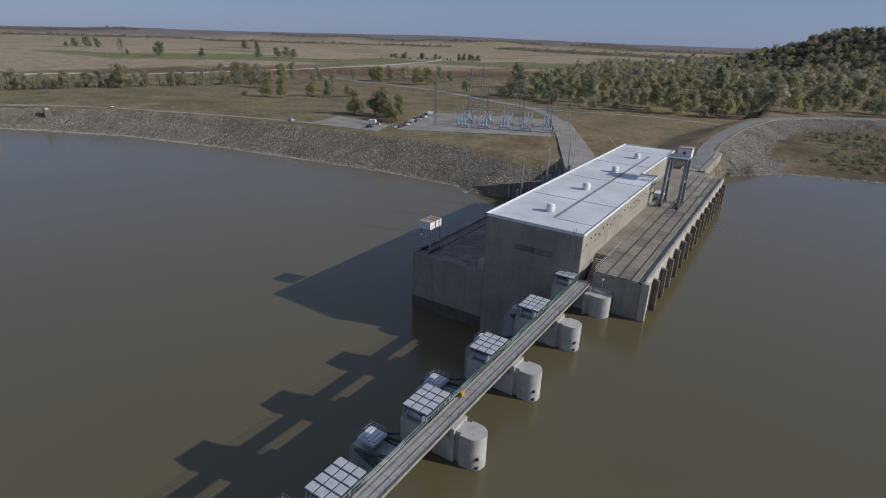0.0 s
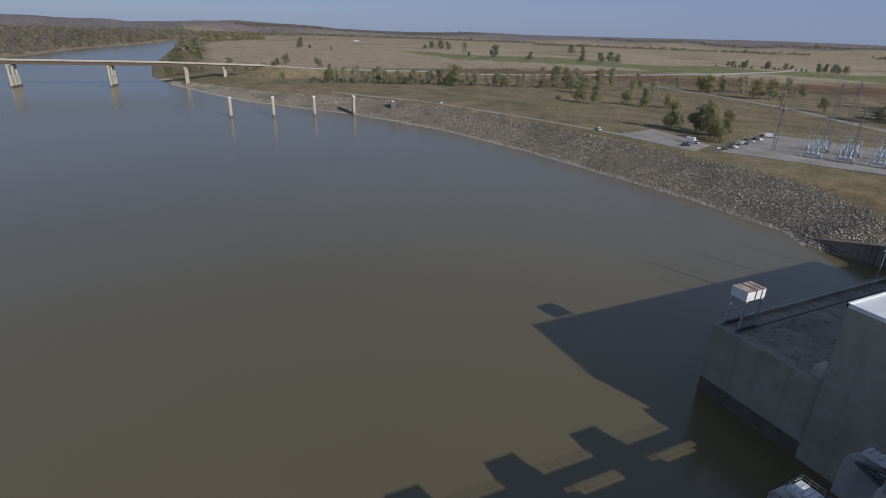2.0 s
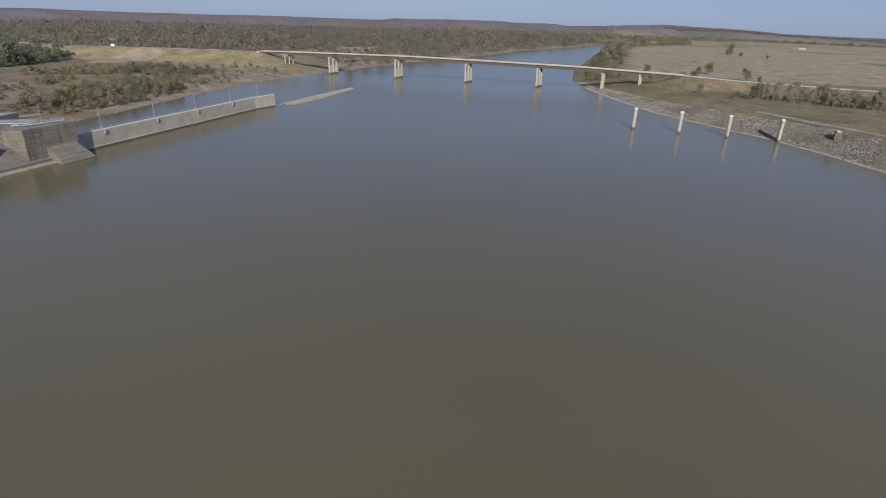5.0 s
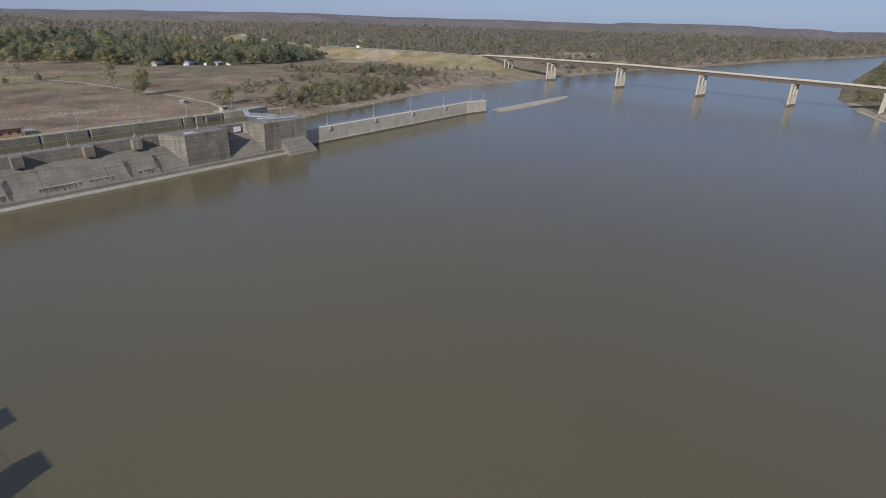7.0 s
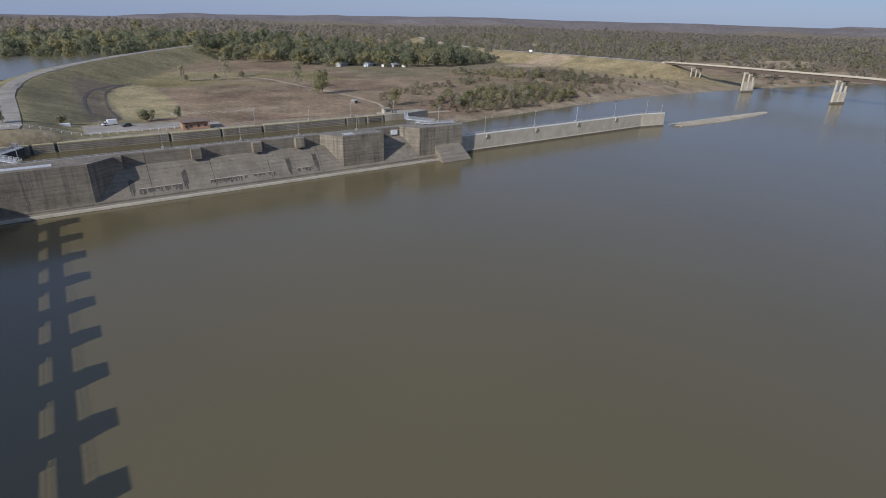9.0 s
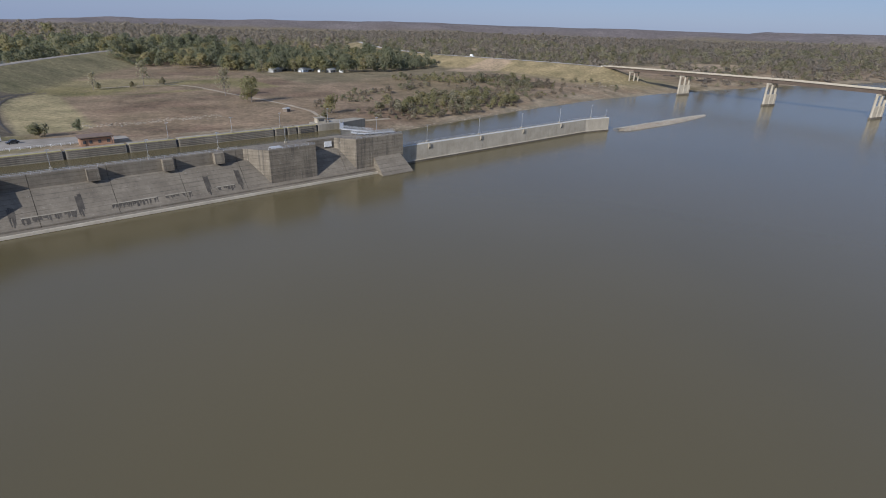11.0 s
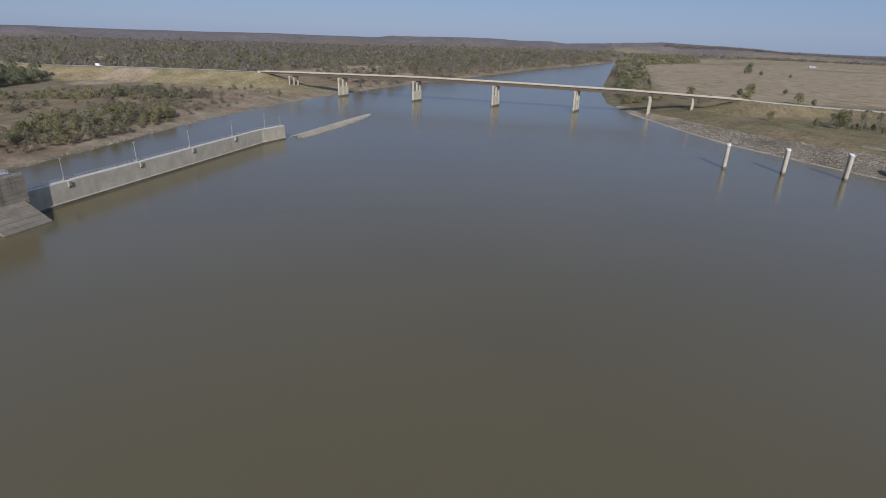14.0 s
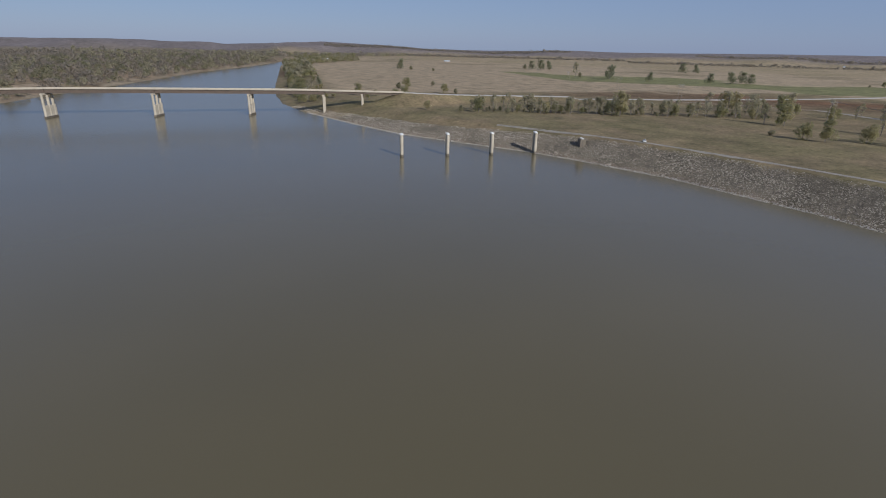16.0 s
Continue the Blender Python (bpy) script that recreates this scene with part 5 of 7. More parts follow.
# ---- vehicles ----
TYRE = surface("tyre_rubber", (0.02, 0.02, 0.02), (0.035, 0.035, 0.035), 2.0)
GLASS = surface("dark_glazing", (0.03, 0.035, 0.04), (0.05, 0.055, 0.06), 1.0, rough=0.15)


def make_vehicle(name, paint, label, cab, length=5.4, wide=1.95, bed=False):
    v = thing(name, label=label, category="car" if not bed else "truck")
    bm = bmesh.new()
    hl = length / 2
    sect = [(-hl, 0.45), (hl, 0.45), (hl, 0.85), (hl * 0.62, 1.0), (-hl, 1.05)]
    add_extrude(bm, sect, 'y', -wide / 2, wide / 2)
    bmesh.ops.bevel(bm, geom=bm.edges[:], offset=0.06, segments=1)
    part("body", bm, paint, v)
    c0, c1 = cab
    bm = bmesh.new()
    add_extrude(bm, [(c0, 1.0), (c1, 1.0), (c1 - 0.75, 1.72), (c0 + 0.35, 1.72)], 'y', -wide / 2 + 0.12, wide / 2 - 0.12)
    part("cabin", bm, GLASS, v, "dark glazed cabin")
    bm = bmesh.new()
    add_extrude(bm, [(c0 + 0.32, 1.72), (c1 - 0.72, 1.72), (c1 - 0.85, 1.8), (c0 + 0.5, 1.8)], 'y', -wide / 2 + 0.16, wide / 2 - 0.16)
    part("roof", bm, paint, v)
    if bed:
        bm = bmesh.new()
        add_box(bm, -hl + 0.1, -wide / 2, 1.05, c0 - 0.15, wide / 2, bed)
        part("box_body", bm, paint, v)
    for x in (-hl * 0.62, hl * 0.62):
        for y in (-wide / 2 + 0.1, wide / 2 - 0.1):
            bm = bmesh.new()
            add_bar(bm, (x, y - 0.13, 0.36), (x, y + 0.13, 0.36), 0.36, 12)
            part("wheel", bm, TYRE, v)
    return v


DARK_PAINT = surface("dark_car_paint", (0.025, 0.027, 0.03), (0.04, 0.042, 0.045), 0.5, rough=0.3)


def park(v, x, y, yaw, z=None):
    v.matrix_basis = pose(x, y, (float(ground_z(x, y)[0]) + 0.25) if z is None else z, 0, 0, yaw)


park(make_vehicle("car", WHITE_PAINT, "white car driving on the bank road", (-2.0, 1.3), 5.0), -252, 194.5, 165)
park(make_vehicle("car", WHITE_PAINT, "white pickup on the gravel bank road", (-0.6, 1.5), 5.6), -394, 150.5, 150)
park(make_vehicle("car", DARK_PAINT, "dark parked car on the gravel parking area", (-2.0, 1.3), 4.8), -196, 209, 60, 13.15)
park(make_vehicle("truck", WHITE_PAINT, "white box truck parked beside the trees", (1.2, 3.2), 7.5, 2.3, bed=3.2), -201, 220, 20, 13.15)
park(make_vehicle("truck", WHITE_PAINT, "white utility truck parked in the switchyard", (1.0, 2.8), 7.0, 2.2, bed=2.4), -199, 284, 40, 13.3)
park(make_vehicle("truck", WHITE_PAINT, "white truck parked on the intake deck", (0.8, 2.6), 6.4, 2.1, bed=2.0), 0.5, 122.6, 90, 23.55)
park(make_vehicle("truck", WHITE_PAINT, "white truck parked in the lock yard", (1.0, 2.8), 7.0, 2.2, bed=2.8), -66, -384, 10, 17.5)
park(make_vehicle("car", DARK_PAINT, "dark car parked in the lock yard", (-1.8, 1.3), 4.8), -73, -376, 15, 17.5)
park(make_vehicle("truck", WHITE_PAINT, "white truck parked behind the lock house", (1.0, 2.8), 6.6, 2.2, bed=2.6), -46, -383, 5, 17.5)
park(make_vehicle("truck", WHITE_PAINT, "white truck standing by the highway embankment", (1.2, 3.2), 8.0, 2.4, bed=3.3), -676, -722, 105)



# ---- highway bridge ----
def bridge_x(y):
    return -701.0 + 0.046 * (y + 293.0)


def bridge_z(y):
    return float(np.interp(y, [-500, -400, -280, -190, -60, 52], [24.0, 25.5, 26.8, 26.2, 24.8, 21.6]))


bridge = thing("highway_bridge", (-710, -200, 0), "long pale concrete highway bridge across the river", "bridge")
BB = Matrix.Translation((710, 200, 0))
direction = Vector((0.046, 1.0, 0)).normalized()
across = Vector((direction.y, -direction.x, 0))
STAIN = surface("brown_girder", (0.16, 0.135, 0.11), (0.26, 0.22, 0.18), 0.2)
pier_ys = [-457, -389, -293, -198.5, -109.5, -35, 6]
ends = [-502] + pier_ys + [52]


GIRDER_BROWN = surface("weathering_steel", (0.075, 0.055, 0.042), (0.12, 0.09, 0.068), 0.5, rough=0.8)


def ribbon(bm, y0, y1, o0, o1, z0, z1, step=20.0):
    """A beam along the bridge between two offsets across it; z from the deck level."""
    n = max(1, int((y1 - y0) / step))
    ring = []
    for k in range(n + 1):
        y = y0 + (y1 - y0) * k / n
        c, z = Vector((bridge_x(y), y, 0)), bridge_z(y)
        ring.append([bm.verts.new((c + across * o) + Vector((0, 0, z + dz))) for o, dz in ((o0, z0), (o1, z0), (o1, z1), (o0, z1))])
    for a, b in zip(ring, ring[1:]):
        for i in range(4):
            j = (i + 1) % 4
            bm.faces.new((a[i], a[j], b[j], b[i]))
    bm.faces.new(ring[0])
    bm.faces.new(ring[-1][::-1])


for a, b in zip(ends, ends[1:]):
    bm = bmesh.new()
    ribbon(bm, a + 0.1, b - 0.1, -5.6, 5.6, -0.35, 0.0)
    part("deck_slab", bm, CONCRETE, bridge).matrix_parent_inverse = BB
    for o in (-4.2, -1.4, 1.4, 4.2):
        bm = bmesh.new()
        deep = -3.9 if -460 < a < -40 else -2.4
        ribbon(bm, a + 0.2, b - 0.2, o - 0.3, o + 0.3, deep, -0.35)
        part("girder", bm, GIRDER_BROWN, bridge, "brown weathered girder").matrix_parent_inverse = BB
    for o in (-5.6, 5.3):
        bm = bmesh.new()
        ribbon(bm, a + 0.1, b - 0.1, o, o + 0.3, 0.0, 0.8)
        part("parapet", bm, CONCRETE_PALE, bridge).matrix_parent_inverse = BB

for y in pier_ys:
    c, z = Vector((bridge_x(y), y, 0)), bridge_z(y)
    low = min(-3.0, float(ground_z(c.x, c.y)[0]) - 1)
    cap = z - (3.9 if -460 < y < -30 else 2.4)
    wall_top = 11.4 if -420 < y < -60 else None
    skew = Vector((math.cos(0.27), -math.sin(0.27), 0))
    near_end, far_end = (8.2, -8.6) if y < -60 else (6.2, -6.0)
    bm = bmesh.new()
    ca, cb = c + skew * (near_end + 0.9), c + skew * (far_end + 1.6)
    d = direction * 0.9
    add_prism(bm, [(ca + d).xy[:], (ca - d).xy[:], (cb - d).xy[:], (cb + d).xy[:]], cap - 1.5, cap)
    pier = part("bent", bm, CONCRETE_PALE, bridge, "pale concrete bridge bent")
    pier.matrix_parent_inverse = BB
    for o in (near_end, 0.5, far_end + 2.4):
        bm = bmesh.new()
        p = c + skew * o
        add_bar(bm, (p.x, p.y, low), (p.x, p.y, cap - 1.5), 1.15 if wall_top else 0.85, 12)
        part("column", bm, CONCRETE_PALE, pier)
    if wall_top:
        bm = bmesh.new()
        d2 = direction * 0.75
        ca, cb = c + skew * near_end, c + skew * far_end
        add_prism(bm, [(ca + d2).xy[:], (ca - d2).xy[:], (cb - d2).xy[:], (cb + d2).xy[:]], low, wall_top)
        part("strut_wall", bm, CONCRETE_PALE, pier)
        bm = bmesh.new()
        d3 = direction * 1.22
        ca, cb = c + skew * (near_end + 1.25), c + skew * (far_end - 0.15)
        add_prism(bm, [(ca + d3).xy[:], (ca - d3).xy[:], (cb - d3).xy[:], (cb + d3).xy[:]], -1.0, 1.6)
        part("wet_band", bm, TIDE, pier, "dark wet band at the waterline")
for y, s in ((-502, -1), (52, 1)):
    c, z = Vector((bridge_x(y), y, 0)), bridge_z(y)
    bm = bmesh.new()
    a, b = c + across * 6.0, c - across * 6.0
    e = direction * (4.0 * s)
    add_prism(bm, [a.xy[:], (a + e).xy[:], (b + e).xy[:], b.xy[:]], z - 8, z + 0.4)
    part("abutment", bm, CONCRETE_PALE, bridge).matrix_parent_inverse = BB
    # paved slope under the end span
    bm = bmesh.new()
    f = direction * (-24.0 * s)
    v = [bm.verts.new((q.x, q.y, zz)) for q, zz in ((a, z - 1.6), (b, z - 1.6), (b + f, z - 11), (a + f, z - 11))]
    w = [bm.verts.new((q.x, q.y, zz - 1.5)) for q, zz in ((a, z - 1.6), (b, z - 1.6), (b + f, z - 11), (a + f, z - 11))]
    bm.faces.new(v)
    bm.faces.new(w[::-1])
    for k in range(4):
        j = (k + 1) % 4
        bm.faces.new((v[k], w[k], w[j], v[j]))
    part("slope_paving", bm, CONCRETE, bridge, "grey slope paving under the bridge end").matrix_parent_inverse = BB


# ---- mooring piles and bank block ----
def make_dolphin(h):
    """Two round shafts side by side, joined by a panel over their upper part."""
    p = thing("mooring_dolphin", label="pale concrete mooring dolphin of two shafts joined by a panel", category="dolphin", group="mooring dolphins by the stone bank")
    for x, top in ((-1.5, h + 0.3), (1.5, h)):
        bm = bmesh.new()
        add_bar(bm, (x, 0, -5), (x, 0, top), 1.15, 14)
        shaft = part("shaft", bm, CONCRETE_PALE, p)
        bm = bmesh.new()
        add_bar(bm, (x, 0, top), (x, 0, top + 0.45), 1.3, 14)
        part("cap", bm, WHITE_PAINT, shaft, "white painted cap")
        bm = bmesh.new()
        add_bar(bm, (x, 0, -1), (x, 0, 1.3), 1.18, 14)
        part("wet_band", bm, TIDE, shaft)
    bm = bmesh.new()
    add_box(bm, -1.6, -0.75, 4.6, 1.6, 0.75, h - 0.1)
    part("panel", bm, CONCRETE_OLD, p, "darker concrete panel between the shafts")
    bm = bmesh.new()
    add_box(bm, -0.3, 0.75, 2.0, 0.3, 0.95, h - 0.3)
    part("ladder", bm, STEEL_DARK, p, "dark ladder strip")
    return p


dolphin = make_dolphin(14.4)
dolphin.matrix_basis = pose(-443, -9, 0, 0, 0, -10)
for x, y in ((-439.5, 23), (-436.5, 55), (-433.5, 87.5)):
    copy_thing(dolphin, pose(x, y, 0, 0, 0, -10))
block = thing("bank_block", (-419, 117, float(ground_z(-419, 117)[0])), "square weathered concrete block with two white posts on the stone bank", "block")
bm = bmesh.new()
add_box(bm, -2.6, -1.9, -5, 2.6, 1.9, 4.6)
bmesh.ops.bevel(bm, geom=bm.edges[:], offset=0.3, segments=2)
part("shaft", bm, CONCRETE_OLD, block)
for x in (-1.6, 1.6):
    bm = bmesh.new()
    add_bar(bm, (x, 0, 4.55), (x, 0, 5.2), 0.9, 12)
    part("cap", bm, WHITE_PAINT, block, "pale cap")
block.rotation_euler = (0, 0, radians(-10))

# ---- switchyard ----
BLUE_GREY = surface("pale_blue_grey_paint", (0.36, 0.43, 0.50), (0.52, 0.58, 0.64), 1.0, rough=0.45)


def make_breaker():
    """A three-phase breaker: a frame with three tanks and six slanted bushings."""
    b = thing("circuit_breaker", label="pale blue-grey circuit breaker with slanted bushings on gravel", category="circuit breaker", group="breakers in the switchyard")
    bm = bmesh.new()
    for x in (-3.2, 3.2):
        for y in (-0.9, 0.9):
            add_box(bm, x - 0.12, y - 0.12, 0, x + 0.12, y + 0.12, 1.5)
    add_box(bm, -3.4, -1.0, 1.4, 3.4, 1.0, 1.6)
    part("frame", bm, STEEL, b)
    for x in (-2.3, 0, 2.3):
        bm = bmesh.new()
        add_bar(bm, (x, -1.4, 2.3), (x, 1.4, 2.3), 0.62, 12)
        tank = part("tank", bm, BLUE_GREY, b)
        for s in (-1, 1):
            bm = bmesh.new()
            p, q = Vector((x, s * 0.8, 2.7)), Vector((x, s * 2.1, 6.6))
            add_bar(bm, p, q, 0.16, 8)
            for k in range(6):
                c = p.lerp(q, 0.2 + 0.13 * k)
                add_bar(bm, c, c + (q - p).normalized() * 0.16, 0.30, 8)
            part("bushing", bm, BLUE_GREY, tank, "pale ribbed bushing")
    bm = bmesh.new()
    add_box(bm, 3.5, -0.7, 0.2, 4.4, 0.7, 2.2)
    part("cabinet", bm, BLUE_GREY, b)
    return b


def make_switch():
    s = thing("disconnect_switch", label="pale disconnect switch with upright insulators on a steel stand", category="switch", group="switches in the switchyard")
    bm = bmesh.new()
    for x in (-2.5, 2.5):
        add_box(bm, x - 0.15, -0.15, 0, x + 0.15, 0.15, 4.6)
    add_box(bm, -3.4, -0.2, 4.6, 3.4, 0.2, 4.9)
    part("stand", bm, STEEL, s)
    for x in (-2.6, 0, 2.6):
        bm = bmesh.new()
        add_bar(bm, (x, 0, 4.9), (x, 0, 7.6), 0.17, 8)
        for k in range(5):
            add_bar(bm, (x, 0, 5.1 + 0.45 * k), (x, 0, 5.25 + 0.45 * k), 0.3, 8)
        part("insulator", bm, BLUE_GREY, s)
    return s


origin, ex, ey = Vector((-150, 252, zpad)), Vector((12.6, 5.2, 0)), Vector((-4.4, 10.6, 0))
yaw = math.degrees(math.atan2(ex.y, ex.x))
breaker, switch = make_breaker(), make_switch()
made_b = made_s = False
for i in range(5):
    for j in range(4):
        p = origin + ex * (i - 0.2) * 1.02 + ey * j * 0.95
        m = pose(p.x, p.y, p.z, 0, 0, yaw)
        if j % 2 == 0:
            if not made_b:
                breaker.matrix_basis, made_b = m, True
            else:
                copy_thing(breaker, m)
        else:
            if not made_s:
                switch.matrix_basis, made_s = m, True
            else:
                copy_thing(switch, m)


MAST_STEEL = surface("dull_mast_steel", (0.17, 0.17, 0.17), (0.27, 0.27, 0.265), 1.0, rough=0.7)


def make_tower(h, base, arms):
    t = thing("lattice_tower", label="tall thin grey steel lattice tower in the switchyard", category="tower", group="lattice towers of the power line")
    levels = 9
    bm_b = bmesh.new()

    def corner(k, c):
        z = h * k / levels
        w = base * (1 - 0.86 * (k / levels) ** 0.8)
        return Vector((w * (1 if c in (0, 1) else -1), w * (1 if c in (0, 3) else -1), z))

    for c in range(4):
        bm_l = bmesh.new()
        rings = [[bm_l.verts.new(corner(k, c) + Vector((0.07 * sx, 0.07 * sy, 0))) for sx, sy in ((-1, -1), (1, -1), (1, 1), (-1, 1))] for k in range(levels + 1)]
        for a, b in zip(rings, rings[1:]):
            for i in range(4):
                bm_l.faces.new((a[i], a[(i + 1) % 4], b[(i + 1) % 4], b[i]))
        for k in range(levels):
            add_bar(bm_b, corner(k, c), corner(k + 1, (c + 1) % 4), 0.03, 3)
            add_bar(bm_b, corner(k, (c + 1) % 4), corner(k + 1, c), 0.03, 3)
            add_bar(bm_b, corner(k + 1, c), corner(k + 1, (c + 1) % 4), 0.03, 3)
        part("leg", bm_l, MAST_STEEL, t)
    part("bracing", bm_b, MAST_STEEL, t)
    for z, w in arms:
        bm = bmesh.new()
        add_bar(bm, (-w, 0, z), (w, 0, z), 0.13, 4)
        add_bar(bm, (-w, 0, z), (0, 0, z + 1.6), 0.08, 3)
        add_bar(bm, (w, 0, z), (0, 0, z + 1.6), 0.08, 3)
        part("cross_arm", bm, MAST_STEEL, t)
    return t


tower = make_tower(36.0, 2.4, ((24, 5), (29, 4), (33, 3)))
tower.matrix_basis = pose(-157, 268, zpad, 0, 0, 20)
for x, y in ((-128, 282), (-166, 300)):
    copy_thing(tower, pose(x, y, zpad, 0, 0, 20))
small = make_tower(26.0, 0.9, ((22, 4.5),))
tagged(small, label="slim grey steel lattice mast in the switchyard")
small.matrix_basis = pose(-171, 247, zpad, 0, 0, 20)
for x, y in ((-112, 296), (-140, 262), (-118, 270), (-104, 283)):
    copy_thing(small, pose(x, y, zpad, 0, 0, 20))

# bus bars over the yard
bus = thing("bus_frame", (-140, 268, zpad), "slim grey steel bus frames strung over the switchyard", "frame")
for k in range(4):
    p = origin + ey * (0.4 + k) - Vector((0, 0, zpad))
    a, b = p - ex * 0.6, p + ex * 4.9
    bm = bmesh.new()
    add_bar(bm, (a.x, a.y, zpad + 10.5), (b.x, b.y, zpad + 10.5), 0.12, 5)
    ob = part("bus_bar", bm, STEEL, bus)
    ob.matrix_parent_inverse = Matrix.Translation((140, -268, -zpad))
    for i in range(6):
        q = a.lerp(b, i / 5)
        bm = bmesh.new()
        add_bar(bm, (q.x, q.y, zpad), (q.x, q.y, zpad + 10.6), 0.13, 5)
        ob = part("mast", bm, STEEL, bus)
        ob.matrix_parent_inverse = Matrix.Translation((140, -268, -zpad))


def fence(points, name, label, gap=4.0, tall=2.2, r=0.07, mat=STEEL):
    f = thing(name, (points[0][0], points[0][1], float(ground_z(*points[0])[0])), label, "fence")
    inv = Matrix.Translation(-f.location)
    line = resample([(x, y, 0) for x, y in points], gap)
    tops = []
    post = bmesh.new()
    add_bar(post, (0, 0, -0.2), (0, 0, tall), r, 5)
    pm = mesh_of("post", post, mat)
    for p in line:
        z = float(ground_z(p.x, p.y)[0]) + 0.1
        ob = part("post", pm, None, f)
        ob.matrix_parent_inverse = inv
        ob.location = (p.x, p.y, z)
        tops.append(Vector((p.x, p.y, z + tall)))
    bm = bmesh.new()
    for a, b in zip(tops, tops[1:]):
        add_bar(bm, a, b, 0.04, 3)
        add_bar(bm, a - Vector((0, 0, tall * 0.5)), b - Vector((0, 0, tall * 0.5)), 0.03, 3)
    part("wire", bm, mat, f).matrix_parent_inverse = inv


fence([(-184, 213), (-211, 297), (-119, 327), (-87, 262), (-184, 213)], "yard_fence", "thin grey wire fence round the switchyard")
fence([(6.5, 176), (3, 240), (7, 310), (17, 364), (42, 400), (95, 433)], "guard_fence", "white post guard fence along the embankment road", 3.5, 0.9, 0.16, WHITE_PAINT)
fence([(-64, 282), (-40, 230), (-24, 200), (-14, 176)], "guard_fence", "pale post fence beside the paved apron", 5.0, 1.2, 0.1, WHITE_PAINT)
fence([(-96, -360.5), (-60, -361), (-8, -361.5)], "yard_fence", "white post fence in front of the lock yard", 3.5, 1.1, 0.09, WHITE_PAINT)


POLE_WOOD = surface("weathered_pole", (0.26, 0.22, 0.18), (0.38, 0.33, 0.28), 0.8)


def make_h_frame(h):
    f = thing("power_line_frame", label="wooden two-pole power line frame with crossarm in the field", category="power pole", group="power line frames across the fields")
    for x in (-2.2, 2.2):
        bm = bmesh.new()
        bmesh.ops.create_cone(bm, cap_ends=True, segments=6, radius1=0.22, radius2=0.14, depth=h, matrix=Matrix.Translation((x, 0, h / 2)))
        part("pole", bm, POLE_WOOD, f)
    bm = bmesh.new()
    add_bar(bm, (-4.8, 0, h - 1.5), (4.8, 0, h - 1.5), 0.12, 4)
    part("crossarm", bm, STEEL, f)
    bm = bmesh.new()
    add_bar(bm, (-2.2, 0, h - 5), (2.2, 0, h - 1.6), 0.08, 4)
    add_bar(bm, (2.2, 0, h - 5), (-2.2, 0, h - 1.6), 0.08, 4)
    part("brace", bm, STEEL, f)
    return f


frame_a = make_h_frame(21.0)
line_pts = [(-474, 424, 40), (-720, 455, 40), (-900, 480, 40), (-1120, 510, 40), (-72, 505, 95), (180, 560, 95)]
frame_a.matrix_basis = pose(-474, 424, float(ground_z(-474, 424)[0]), 0, 0, 40)
for x, y, a in line_pts[1:]:
    copy_thing(frame_a, pose(x, y, float(ground_z(x, y)[0]), 0, 0, a))


def cable(name, a, b, sag, r=0.05):
    bm = bmesh.new()
    a, b = Vector(a), Vector(b)
    last = a
    for k in range(1, 13):
        t = k / 12
        p = a.lerp(b, t) - Vector((0, 0, sag * 4 * t * (1 - t)))
        add_bar(bm, last, p, r, 3)
        last = p
    solid(name, bm, STEEL_DARK, "thin dark overhead power line cable sagging between towers", "cable", "overhead power cables")


for s in (-3, 0, 3):
    cable("power_cable", (-128 + s, 282, zpad + 30), (-72 + s, 505, 28), 4)
    cable("power_cable", (-72 + s, 505, 28), (180 + s, 560, 30), 6)
    cable("power_cable", (-166 + s, 300, zpad + 30), (-474 + s, 424, 28), 7)

# scrap and stores at the yard's edge, stone heaps
STORE_MATS = [STEEL_DARK, WHITE_PAINT, STAIN, STEEL_DARK]
rnd = random.Random(21)
for k in range(44):
    t = rnd.random()
    x, y = -186 - 20 * t + rnd.uniform(1.5, 7), 219 + 66 * t + rnd.uniform(-2, 2)
    bm = bmesh.new()
    sx, sy, sz = rnd.uniform(0.4, 1.6), rnd.uniform(0.4, 1.1), rnd.uniform(0.4, 1.2)
    add_box(bm, -sx, -sy, 0, sx, sy, sz)
    bmesh.ops.bevel(bm, geom=bm.edges[:], offset=0.08, segments=1)
    ob = solid("stored_crate", bm, STORE_MATS[k % 4], "stored crate of line equipment on the gravel pad", "crate", "stores at the edge of the switchyard")
    ob.matrix_basis = pose(x, y, zpad, 0, 0, rnd.uniform(0, 90))


# ---- distant buildings ----
def make_shed(name, label, x, y, sx, sy, h, wall, roof_mat, yaw_deg=0.0):
    z = float(ground_z(x, y)[0])
    b = thing(name, (x, y, z), label, "building")
    b.rotation_euler = (0, 0, radians(yaw_deg))
    bm = bmesh.new()
    add_box(bm, -sx, -sy, -1, sx, sy, h)
    part("wall", bm, wall, b)
    bm = bmesh.new()
    add_extrude(bm, [(-sy - 0.4, h), (sy + 0.4, h), (0, h + sy * 0.5)], 'x', -sx - 0.4, sx + 0.4)
    part("roof", bm, roof_mat, b)
    bm = bmesh.new()
    add_box(bm, -sx * 0.5, sy, 0, sx * 0.1, sy + 0.08, h * 0.7)
    part("door", bm, STEEL_DARK, b)
    for k in (0.4, 0.7):
        bm = bmesh.new()
        add_box(bm, sx * k - 0.6, sy, 1.0, sx * k + 0.6, sy + 0.07, 2.2)
        part("window", bm, STEEL_DARK, b)
    return b


